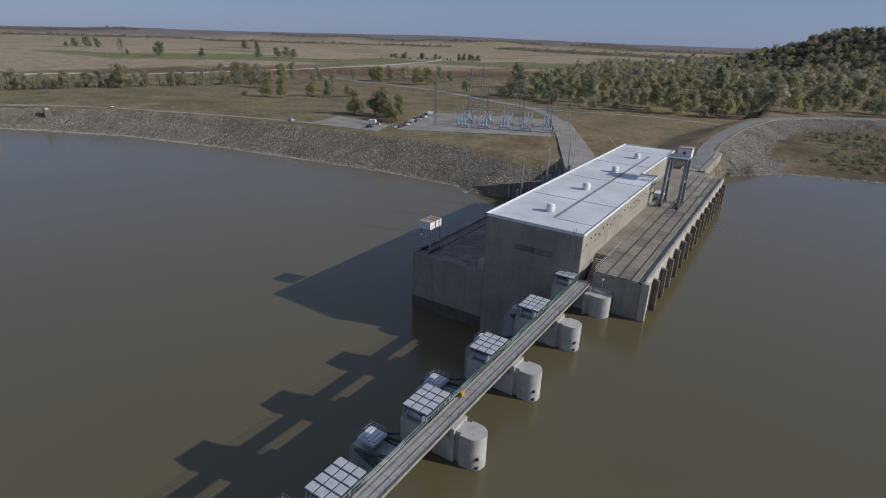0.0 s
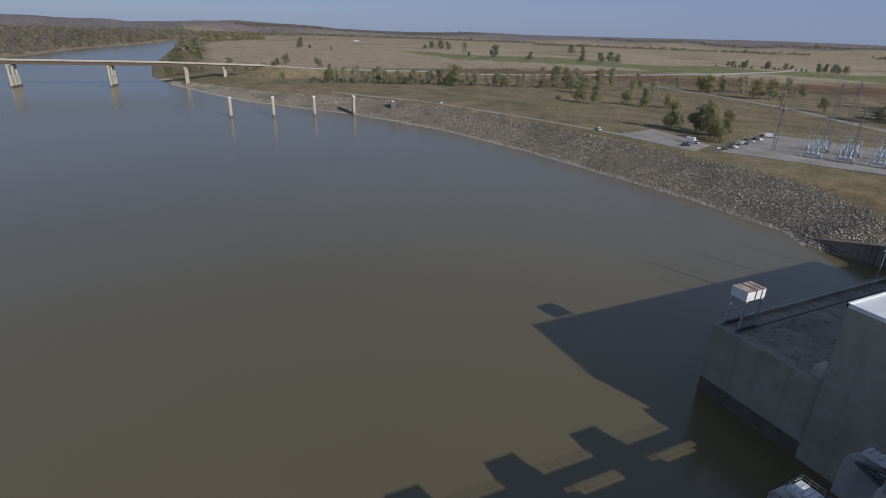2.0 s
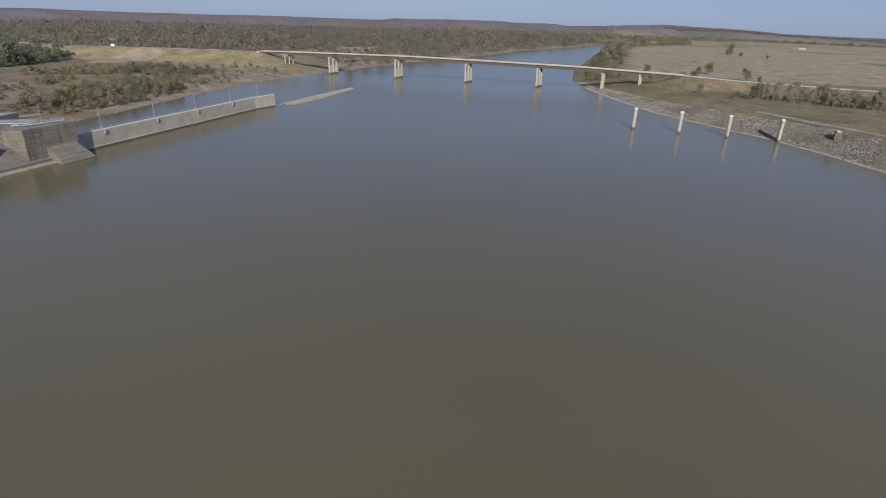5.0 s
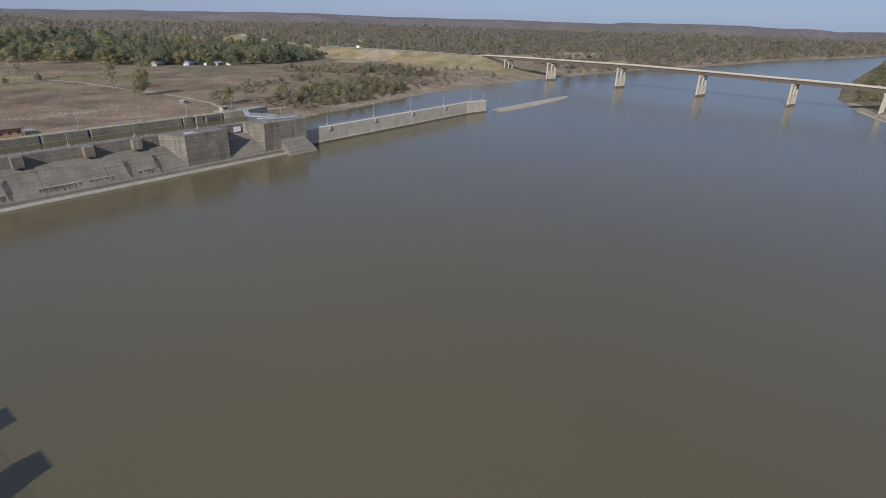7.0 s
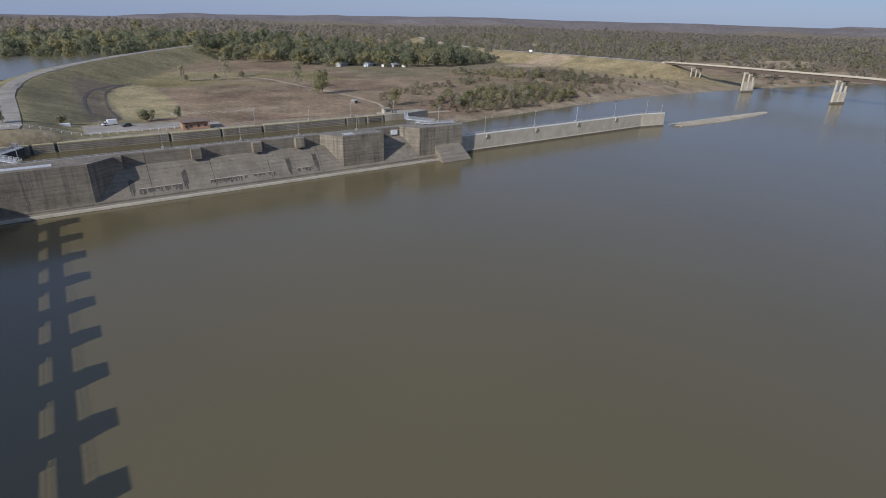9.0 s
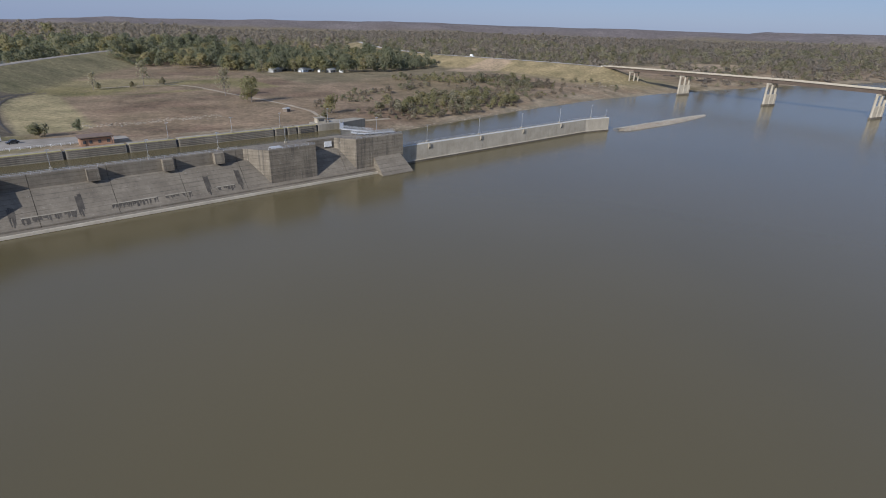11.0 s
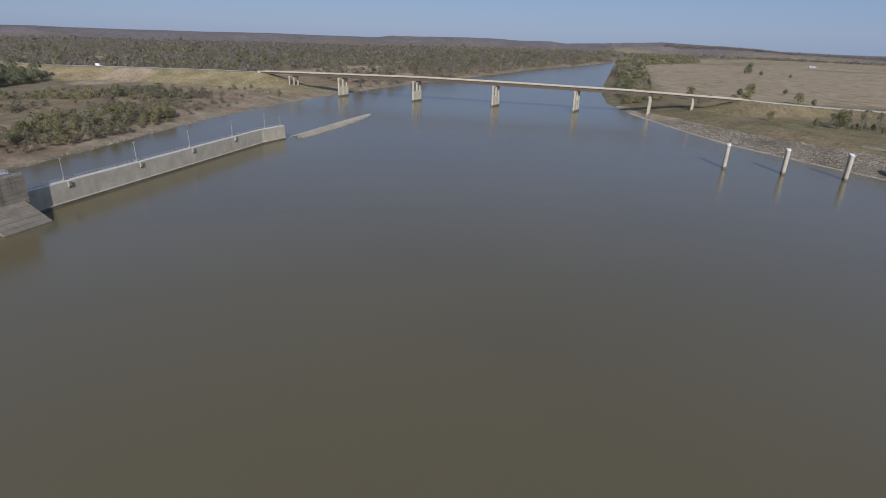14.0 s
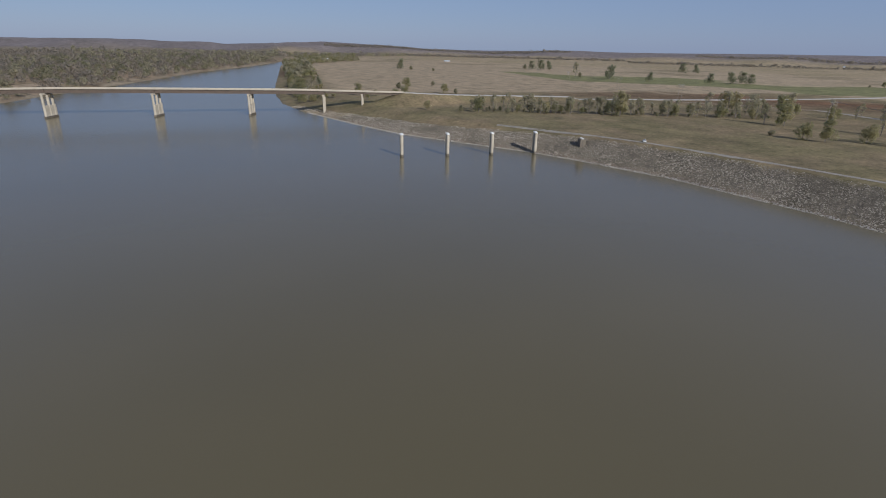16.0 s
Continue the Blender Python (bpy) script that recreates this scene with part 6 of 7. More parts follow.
SHED_PALE = surface("weathered_shed_sheet", (0.26, 0.265, 0.26), (0.40, 0.40, 0.39), 0.5, rough=0.6)
make_shed("metal_shed", "long white metal shed before the woods", -366, -742, 18, 4, 3.2, SHED_PALE, SHED_PALE, 28)
make_shed("metal_shed", "pale blue-grey metal shed before the woods", -394, -727, 12, 4, 3.4, BLUE_GREY, SHED_PALE, 28)
make_shed("metal_shed", "small white metal shed among trees", -420, -710, 7, 3.4, 3.2, SHED_PALE, SHED_PALE, 28)
make_shed("picnic_shelter", "small brown shelter on the dry meadow", -241, -461, 2.2, 1.8, 2.2, STAIN, SHED_PALE, 30)
make_shed("farm_building", "white farm building beyond the flat fields", -2335, 640, 12, 3.5, 3, SHED_PALE, BLUE_GREY, 100)
make_shed("farm_building", "white farm building at the edge of far fields", -2000, 2450, 14, 5, 4.5, WHITE_PAINT, BLUE_GREY, 130)
make_shed("house", "white house far down the river bank", -2150, 120, 12, 8, 7, WHITE_PAINT, WHITE_PAINT, 70)
make_shed("house", "pale house at the foot of far hills", -2500, -120, 12, 8, 7, WHITE_PAINT, STAIN, 60)

TRAILER = make_shed("trailer", "white trailer parked before the woods", -408, -716, 4.5, 1.6, 2.6, WHITE_PAINT, SHED_PALE, 35)
tagged(TRAILER, group="trailers before the woods")
for x, y, a in ((-384, -724, 60), (-431, -704, 80)):
    copy_thing(TRAILER, pose(x, y, float(ground_z(x, y)[0]), 0, 0, a))



# ---- vegetation ----
def leaf_material(name, tones, spread=0.04, holes=1.6, grain_scale=0.7, grain_depth=0.17, porous_share=0.465):
    """Leaves whose tone wanders from tree to tree and a little from clump to clump."""
    m, nt, b = node_material(name)
    g = nt.nodes.new("ShaderNodeNewGeometry")
    big = noise_node(nt, 0.055, 2, 0.6, world_coord(nt, (1, 1, 0.2)))
    mix = nt.nodes.new("ShaderNodeMath")
    mix.operation = 'MULTIPLY_ADD'
    nt.links.new(g.outputs["Random Per Island"], mix.inputs[0])
    mix.inputs[1].default_value = spread * 2.2
    nt.links.new(big.outputs["Fac"], mix.inputs[2])
    n = len(tones)
    r = ramp(nt, mix.outputs[0], [(0.34 + 0.5 * k / (n - 1), c) for k, c in enumerate(tones)])
    grain = noise_node(nt, grain_scale, 5, 0.8, world_coord(nt))
    gr = ramp(nt, grain.outputs["Fac"], [(0.34, (1 - grain_depth,) * 3), (0.66, (1 + grain_depth, 1 + 0.96 * grain_depth, 1 + 0.9 * grain_depth))])
    tone = mix_color(nt, 1.0, r.outputs["Color"], gr.outputs["Color"], 'MULTIPLY')
    nt.links.new(tone, b.inputs["Base Color"])
    b.inputs["Roughness"].default_value = 0.8
    b.inputs["Specular IOR Level"].default_value = 0.15
    thin = nt.nodes.new("ShaderNodeBsdfTranslucent")
    nt.links.new(mix_color(nt, 1.0, tone, (1.5, 1.55, 1.3), 'MULTIPLY'), thin.inputs["Color"])
    both = nt.nodes.new("ShaderNodeMixShader")
    both.inputs[0].default_value = 0.5
    nt.links.new(b.outputs[0], both.inputs[1])
    nt.links.new(thin.outputs[0], both.inputs[2])
    # gaps between the leaves of a clump
    gap = noise_node(nt, holes, 2, 0.6, world_coord(nt))
    cut = nt.nodes.new("ShaderNodeMath")
    cut.operation = 'LESS_THAN'
    cut.inputs[1].default_value = porous_share
    nt.links.new(gap.outputs["Fac"], cut.inputs[0])
    clear = nt.nodes.new("ShaderNodeBsdfTransparent")
    porous = nt.nodes.new("ShaderNodeMixShader")
    nt.links.new(cut.outputs[0], porous.inputs[0])
    nt.links.new(both.outputs[0], porous.inputs[1])
    nt.links.new(clear.outputs[0], porous.inputs[2])
    nt.links.new(porous.outputs[0], nt.nodes["Material Output"].inputs["Surface"])
    return m


BARK = surface("grey_bark", (0.14, 0.12, 0.10), (0.26, 0.23, 0.20), 0.6)
MIXED = [(0.185, 0.182, 0.098), (0.228, 0.217, 0.119), (0.278, 0.252, 0.140), (0.316, 0.276, 0.164), (0.301, 0.233, 0.147)]
GREEN = [(0.159, 0.168, 0.110), (0.191, 0.197, 0.130), (0.225, 0.223, 0.147), (0.271, 0.244, 0.159)]
PALE = [(0.261, 0.244, 0.164), (0.297, 0.271, 0.190), (0.329, 0.297, 0.214), (0.316, 0.276, 0.207)]
SCRUBBY = [(0.199, 0.194, 0.120), (0.223, 0.211, 0.135), (0.256, 0.230, 0.161), (0.268, 0.241, 0.179)]
BARE = [(0.215, 0.180, 0.135), (0.237, 0.199, 0.154), (0.254, 0.216, 0.168)]
# very dark leaf tones: the hillside's shaded face is put into the colour
HILL_SHADE = [(0.044, 0.050, 0.040), (0.059, 0.064, 0.051), (0.079, 0.075, 0.059)]
# grey-brown of autumn woods, lightened to put distance haze into the colour
HAZED_FAR_TONES = [(0.233, 0.202, 0.170), (0.264, 0.231, 0.195), (0.293, 0.253, 0.213), (0.305, 0.249, 0.208)]
LEAF_MIXED = leaf_material("mixed_autumn_leaves", MIXED)
LEAF_GREEN = leaf_material("dark_green_leaves", GREEN)
LEAF_PALE = leaf_material("sparse_pale_leaves", PALE)
LEAF_SCRUB = leaf_material("brown_scrub", SCRUBBY)
CANOPY = {n: leaf_material(n + "_canopy", t, 0.05, 1.3, 0.45, 0.2, 0.41) for n, t in (("mixed", MIXED), ("green", GREEN), ("pale", PALE), ("scrub", SCRUBBY), ("bare", BARE), ("hill", HILL_SHADE), ("far", HAZED_FAR_TONES))}



def quad_clumps(rng, centres, size, out, loose=0.15):
    """Small bent leaf clumps, one four-sided flake at each centre, lying loosely along the crown's skin; and their soft normals."""
    n = len(centres)
    nrm = out + rng.normal(0, loose, (n, 3)) + np.array((0, 0, 0.15))
    nrm /= np.linalg.norm(nrm, axis=1)[:, None]
    a = np.cross(nrm, rng.normal(size=(n, 3)))
    a /= np.linalg.norm(a, axis=1)[:, None]
    b = np.cross(nrm, a)
    s = size * rng.uniform(0.6, 1.35, (n, 1))
    c = -nrm
    v = np.stack([centres - a * s, centres - b * s * 0.8 + c * s * 0.12, centres + a * s, centres + b * s * 0.8 + c * s * 0.12], 1)
    soft = out + 0.35 * nrm + np.array((0, 0, 0.35))
    soft /= np.linalg.norm(soft, axis=1)[:, None]
    return v.reshape(-1, 3), np.repeat(soft, 4, 0)


def crown_points(rng, n, h, r, base, lobes, flat=1.0, skirt=False, full=1.0):
    """Points on and in a crown built of several overlapping lobes, dense at their skins."""
    cent = []
    for k in range(lobes):
        t = rng.uniform(0.0, 1.0)
        ang = rng.uniform(0, 2 * math.pi)
        off = r * rng.uniform(0.15, 0.80) * (1 - 0.5 * t)
        cent.append((off * math.cos(ang), off * math.sin(ang), base + (h - base) * ((0.12 if skirt else 0.22) + (0.66 if skirt else 0.56) * t), r * full * rng.uniform(0.36, 0.58) * (1 - 0.2 * t)))
    cent = np.array(cent)
    pick = rng.randint(0, lobes, n)
    d = rng.normal(size=(n, 3))
    d /= np.linalg.norm(d, axis=1)[:, None]
    if not skirt:
        d[:, 2] = np.where(d[:, 2] < -0.35, -d[:, 2], d[:, 2])
    rad = cent[pick, 3] * rng.uniform(0.5, 1.1, n) ** 0.5
    p = cent[pick, :3] + d * rad[:, None] * np.array((1, 1, 0.85 * flat))
    p[:, 2] = np.clip(p[:, 2], base * 0.6 + 0.3, h)
    return p, cent, d


def mesh_from_quads(name, verts, normals, material):
    me = bpy.data.meshes.new(name)
    n = len(verts)
    me.vertices.add(n)
    me.vertices.foreach_set("co", np.asarray(verts, np.float32).ravel())
    me.loops.add(n)
    me.loops.foreach_set("vertex_index", np.arange(n, dtype=np.int32))
    me.polygons.add(n // 4)
    me.polygons.foreach_set("loop_start", np.arange(0, n, 4, dtype=np.int32))
    me.update(calc_edges=True)
    me.polygons.foreach_set("use_smooth", np.ones(n // 4, bool))
    me.normals_split_custom_set_from_vertices(np.asarray(normals, float).tolist())
    me.materials.append(material)
    return me


def make_tree(seed, h, r, base, clumps, size, leaf, label, lobes=9, name="tree"):
    rng = np.random.RandomState(seed)
    t = thing(name, label=label, category="tree" if h > 5 else "shrub")
    pts, cent, out = crown_points(rng, clumps, h, r, base, lobes, skirt=True)
    bm = bmesh.new()
    lean = Vector((rng.uniform(-0.06, 0.06) * h, rng.uniform(-0.06, 0.06) * h, 0))
    knots = [Vector((0, 0, -0.6)), lean * 0.3 + Vector((0, 0, h * 0.3)), lean + Vector((0, 0, h * 0.72))]
    radii = [h * 0.020, h * 0.014, h * 0.004]

    def limb(path, rads):
        rings = []
        for p, q in zip(path, rads):
            rings.append([bm.verts.new(p + Vector((q * math.cos(k * 1.2566), q * math.sin(k * 1.2566), 0))) for k in range(5)])
        for a, b in zip(rings, rings[1:]):
            for k in range(5):
                bm.faces.new((a[k], a[(k + 1) % 5], b[(k + 1) % 5], b[k]))

    limb(knots, radii)
    for cx, cy, cz, cr in cent[:7]:
        f = rng.uniform(0.25, 0.6)
        s = knots[0].lerp(knots[2], f)
        e = Vector((cx, cy, cz))
        limb([s, s.lerp(e, 0.5) + Vector((0, 0, -0.03 * h)), e], [h * 0.008, h * 0.005, h * 0.0015])
    part("trunk", bm, BARK, t, "grey tapered trunk with limbs")
    part("crown", mesh_from_quads("crown", *quad_clumps(rng, pts, size, out, 0.5), leaf), None, t)
    return t


KINDS = [
    (16.0, 7.0, 1.2, 0.80, LEAF_MIXED, "broad cottonwood tree with olive autumn leaves in the grass", 14, "tree"),
    (13.5, 6.0, 0.8, 0.74, LEAF_GREEN, "dense dark green tree standing in the field", 12, "tree"),
    (17.0, 4.6, 1.6, 0.64, LEAF_PALE, "tall thin tree with sparse pale autumn leaves", 13, "tree"),
    (10.0, 5.0, 0.4, 0.66, LEAF_MIXED, "rounded olive-green tree with low crown", 12, "tree"),
    (5.0, 3.0, 0.2, 0.5, LEAF_SCRUB, "low brown scrub bush on dry grass", 7, "bush"),
    (15.0, 5.4, 1.4, 0.62, LEAF_PALE, "open half-bare tree with pale leaves", 14, "tree"),
]
PROTO = [make_tree(k + 1, h, r, base, int(1500 * (r / 7) * (0.6 if leaf is LEAF_PALE else 1)), size * 0.62, leaf, label, lobes, name) for k, (h, r, base, size, leaf, label, lobes, name) in enumerate(KINDS)]
PROTO += [make_tree(k + 21, h, r, base, int(640 * (r / 7) * (0.7 if leaf is LEAF_PALE else 1)), size * 0.9, leaf, label, lobes, name) for k, (h, r, base, size, leaf, label, lobes, name) in enumerate(KINDS)]
used = set()


def plant(kind, x, y, scale=1.0, spin=0.0, tall=1.0, z=None):
    if math.hypot(x + 60, y) > 460:
        kind += 6
    t = PROTO[kind]
    zz = (float(ground_z(x, y)[0]) if z is None else z) - 0.15
    m = Matrix.Translation((x, y, zz)) @ Matrix.Rotation(spin, 4, 'Z')
    if kind in used:
        t = copy_thing(t, m)
    else:
        used.add(kind)
        t.matrix_basis = m
    t.scale = (scale * 1.15, scale * 1.15, scale * tall * 1.3)
    return t


rnd = random.Random(33)
# trees beside the switchyard and along the grass behind the stone bank
for x, y, k, s in ((-240, 244, 0, 1.0), (-228, 252, 1, 1.15), (-216, 250, 0, 1.12), (-205, 243, 3, 1.05), (-248, 250, 3, 0.9), (-224, 262, 1, 1.0), (-198, 238, 3, 0.8), (-210, 258, 0, 0.9)):
    plant(k, x, y, s, rnd.uniform(0, 6))
for x, y, k, s in ((-384, 282, 3, 1.15), (-372, 290, 0, 0.9), (-362, 318, 3, 1.2), (-352, 330, 1, 1.0), (-345, 322, 3, 0.9), (-455, 345, 0, 1.1), (-470, 338, 5, 1.1), (-405, 275, 4, 1.0), (-335, 340, 3, 1.0), (-395, 380, 5, 1.1)):
    plant(k, x, y, s, rnd.uniform(0, 6))
for k in range(46):
    t = rnd.random()
    plant(rnd.choice((0, 3, 5, 2, 5, 0)), -300 - 300 * t + rnd.uniform(-30, 30), 485 + 70 * math.sin(5 * t) + rnd.uniform(-45, 45), rnd.uniform(0.75, 1.25), rnd.uniform(0, 6))
# the pale row of young trees along the highway
for k in range(90):
    t = rnd.random()
    x, y = -612 + 96 * t + rnd.uniform(-13, 13), 96 + 285 * t + rnd.uniform(-12, 12)
    plant(rnd.choice((2, 2, 5, 5, 2, 5, 3)), x, y, rnd.uniform(0.6, 1.0), rnd.uniform(0, 6), rnd.uniform(0.85, 1.2))
for k in range(40):
    t = rnd.random()
    plant(4, -606 + 96 * t + rnd.uniform(-16, 16), 92 + 300 * t + rnd.uniform(-16, 16), rnd.uniform(0.5, 1.1), rnd.uniform(0, 6))
plant(0, -548, 238, 1.35, 1.0)
plant(3, -592, 105, 1.25, 2.0)
# lone trees of the fields
FIELD = ((-1650, 690, 1, 1.3), (-1640, 715, 1, 1.5), (-1625, 735, 1, 1.3), (-1660, 670, 4, 2.0), (-1254, 608, 5, 1.5), (-1248, 616, 4, 1.6), (-1164, 640, 1, 1.6), (-1118, 711, 1, 1.0), (-1469, 1096, 1, 1.4), (-1440, 1120, 1, 1.3),
         (-1038, 800, 1, 1.1), (-1028, 846, 1, 1.2), (-1016, 862, 1, 1.3), (-1006, 876, 1, 1.1), (-1623, 272, 1, 1.5), (-1560, 285, 4, 1.6), (-1500, 330, 4, 1.3), (-1000, 180, 4, 1.2), (-930, 115, 3, 1.1), (-915, 100, 4, 1.5))
for x, y, k, s in FIELD:
    plant(k, x, y, s * 1.35, rnd.uniform(0, 6))
for k in range(26):
    plant(rnd.choice((1, 3, 1, 4)), -900 + k * 9 + rnd.uniform(-5, 5), 1090 + k * 3.5 + rnd.uniform(-14, 14), rnd.uniform(0.9, 1.3), rnd.uniform(0, 6))
# river bend beyond the bridge, and bushes by it
for k in range(90):
    t = rnd.random() ** 1.2
    x = -770 - 420 * t
    y = np.interp(-x, [770, 950, 1100, 1250], [-60, -64, -58, -50]) + abs(rnd.gauss(0, 16)) + 4
    plant(rnd.choice((0, 3, 3, 1, 5)), x, y, rnd.uniform(0.5, 0.85), rnd.uniform(0, 6))
for x, y, k, s in ((-760, 60, 3, 1.0), (-775, 75, 3, 1.2), (-790, 40, 4, 1.6), (-800, 20, 0, 0.9), (-620, 60, 3, 0.8), (-735, 20, 3, 0.7), (-845, 150, 3, 1.2), (-835, 165, 4, 1.5)):
    plant(k, x, y, s, rnd.uniform(0, 6))
# meadow beside the lock
for x, y, k, s in ((-376, -722, 5, 0.8), (-404, -706, 3, 0.8), (-352, -738, 3, 0.9), (-342, -740, 5, 0.9), (-428, -694, 3, 0.9), (-229, -552, 5, 1.35), (-235, -511, 0, 1.15), (-191, -658, 5, 1.3), (-152, -644, 4, 1.1), (-147, -640, 5, 0.9), (-267, -440, 3, 1.2), (-249, -420, 4, 1.2), (-178, -640, 4, 1.2), (-205, -650, 4, 1.4), (-84, -387, 4, 1.5), (-100, -393, 1, 0.42), (-22, -374, 1, 0.6), (-46, -390, 4, 0.9), (-226, -362, 3, 0.75), (-246, -380, 4, 1.0)):
    plant(k, x, y, s, rnd.uniform(0, 6))

for k, t in enumerate(PROTO):
    if k not in used:
        for o in (*t.children_recursive, t):
            bpy.data.objects.remove(o)


def in_poly(points, n, seed, gap):
    """Random places inside a plan outline, no two closer than about the gap."""
    rng = np.random.RandomState(seed)
    xs, ys = [p[0] for p in points], [p[1] for p in points]
    px, py = rng.uniform(min(xs), max(xs), n), rng.uniform(min(ys), max(ys), n)
    keep = inside(px, py, list(points))
    px, py = px[keep], py[keep]
    cell = {}
    out = []
    for x, y in zip(px, py):
        i, j = int(x // gap), int(y // gap)
        if all((x - u) ** 2 + (y - v) ** 2 > (0.8 * gap) ** 2 for a in (-1, 0, 1) for b in (-1, 0, 1) for u, v in cell.get((i + a, j + b), ())):
            cell.setdefault((i, j), []).append((x, y))
            out.append((x, y))
    return np.array(out)


def tri_clumps(rng, centres, size, out):
    """Small three-sided leaf clumps, one at each centre, lying loosely along the crown's skin; and their soft normals."""
    n = len(centres)
    nrm = out + rng.normal(0, 0.45, (n, 3)) + np.array((0, 0, 0.15))
    nrm /= np.linalg.norm(nrm, axis=1)[:, None]
    a = np.cross(nrm, rng.normal(size=(n, 3)))
    a /= np.linalg.norm(a, axis=1)[:, None]
    b = np.cross(nrm, a)
    s = size * rng.uniform(0.6, 1.4, (n, 1))
    v = np.stack([centres + a * s, centres + (-0.5 * a + 0.87 * b) * s, centres + (-0.5 * a - 0.87 * b) * s], 1)
    soft = 0.8 * out + 0.25 * nrm + np.array((0, 0, 0.5))
    soft /= np.linalg.norm(soft, axis=1)[:, None]
    return v.reshape(-1, 3), np.repeat(soft, 3, 0)


def woods(name, label, places, kinds, leaf, seed, small=1.0, open_share=-0.62):
    """Trees past counting, as one mesh of small leaf clumps on the ground sheet."""
    rng = np.random.RandomState(seed)
    protos = []
    for h, r, base, clumps, size in kinds:
        for _ in range(4):
            pts, cent, skin = crown_points(rng, clumps, h, r, base, 12, full=1.25)
            protos.append(tri_clumps(rng, pts, size, skin))
    leaves = leaf if isinstance(leaf, (list, tuple)) else [leaf]
    keep = waves(places[:, 0], places[:, 1], seed, 75, 3) > open_share
    for cx, cy, rx, ry in CLEARINGS:
        keep &= np.hypot((places[:, 0] - cx) / rx, (places[:, 1] - cy) / ry) > 1
    keep &= seg_distance(places[:, 0], places[:, 1], WEST_ROAD, False) > 34
    places = places[keep]
    z = ground_z(places[:, 0], places[:, 1])
    grow = 1 + 0.26 * waves(places[:, 0], places[:, 1], seed + 1, 55, 2)
    grove = 0.5 + 0.75 * waves(places[:, 0], places[:, 1], seed + 2, 110, 3)
    out, turned, slot = [], [], []
    for (x, y), zz, g, sort in zip(places, z, grow, grove):
        v, nv = protos[rng.randint(len(protos))]
        s, a = small * rng.choice((0.5, 0.75, 0.9, 1.0, 1.15, 1.4), p=(0.12, 0.2, 0.24, 0.22, 0.16, 0.06)) * g, rng.uniform(0, 6.283)
        rot = np.array(((math.cos(a), math.sin(a), 0), (-math.sin(a), math.cos(a), 0), (0, 0, 1)))
        out.append(v @ rot * (s, s, s * rng.uniform(0.8, 1.25)) + (x, y, zz - 0.4))
        turned.append(nv @ rot)
        slot += [int(np.clip((sort + rng.normal(0, 0.22)) * len(leaves), 0, len(leaves) - 1))] * (len(v) // 3)
    co = np.concatenate(out)
    n = len(co)
    me = bpy.data.meshes.new(name)
    me.vertices.add(n)
    me.vertices.foreach_set("co", co.astype(np.float32).ravel())
    me.loops.add(n)
    me.loops.foreach_set("vertex_index", np.arange(n, dtype=np.int32))
    me.polygons.add(n // 3)
    me.polygons.foreach_set("loop_start", np.arange(0, n, 3, dtype=np.int32))
    me.update(calc_edges=True)
    me.polygons.foreach_set("use_smooth", np.ones(n // 3, bool))
    me.normals_split_custom_set_from_vertices(np.concatenate(turned).tolist())
    for m in leaves:
        me.materials.append(CANOPY[m])
    me.polygons.foreach_set("material_index", np.array(slot, np.int32))
    return tagged(new(name, me), label, "trees", kind="stuff")


NEAR = [(14, 7.4, 0.3, 330, 0.95), (11, 6.4, 0.0, 280, 0.9), (17, 7.0, 1.0, 350, 0.95)]
MID = [(14, 8.4, 0.2, 130, 1.4), (17, 8.8, 0.5, 140, 1.45), (11, 8.0, 0.0, 110, 1.35)]
FAR = [(14, 12.0, 0.0, 52, 2.6), (16, 13, 0.0, 54, 2.7), (11, 13, 0.0, 50, 2.6)]
SCRUB = [(4.0, 3.6, 0.0, 130, 0.52), (6.0, 3.3, 0.1, 140, 0.52), (2.6, 2.9, 0, 100, 0.46)]

woods("right_bank_woods", "dense mixed autumn woods behind the embankment road", in_poly([(-250, 480), (-150, 432), (-40, 455), (20, 470), (120, 520), (330, 560), (360, 760), (-60, 820), (-300, 640)], 7000, 5, 12), [(17, 7.2, 0.6, 360, 0.95), (12, 6.4, 0.0, 300, 0.9), (21, 7.0, 1.5, 400, 0.95), (8, 5.6, 0, 220, 0.85)], ["mixed", "pale", "mixed", "scrub", "green"], 51, 0.95, -0.3)
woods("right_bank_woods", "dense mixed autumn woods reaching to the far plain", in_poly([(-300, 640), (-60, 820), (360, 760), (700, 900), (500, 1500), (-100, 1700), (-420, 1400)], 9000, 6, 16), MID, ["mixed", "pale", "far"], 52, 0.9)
woods("hill_woods", "wooded hillside above the lake, painted dark as in shade", in_poly([(-150, 1250), (330, 1150), (900, 1250), (1100, 1700), (700, 2150), (-120, 1950)], 9000, 7, 14), [(13, 6.6, 0.5, 64, 1.6), (15, 7.2, 1.0, 66, 1.6)], "hill", 53, 0.75, -2.0)
woods("lake_shore_scrub", "brown scrub on the flat lake shore", in_poly([(36, 262), (75, 252), (200, 272), (500, 350), (480, 440), (120, 425), (60, 390), (34, 320)], 9000, 8, 6.5), SCRUB, ["scrub", "bare", "scrub", "mixed"], 54, 0.75, -0.2)
woods("left_bank_woods", "dense dark green woods behind the dry meadow", in_poly([(-214, -905), (-300, -790), (-345, -735), (-430, -705), (-490, -680), (-600, -720), (-640, -950), (-420, -1250), (-300, -1060)], 9000, 9, 10.5), NEAR, ["green", "green", "mixed"], 55, 1.05)
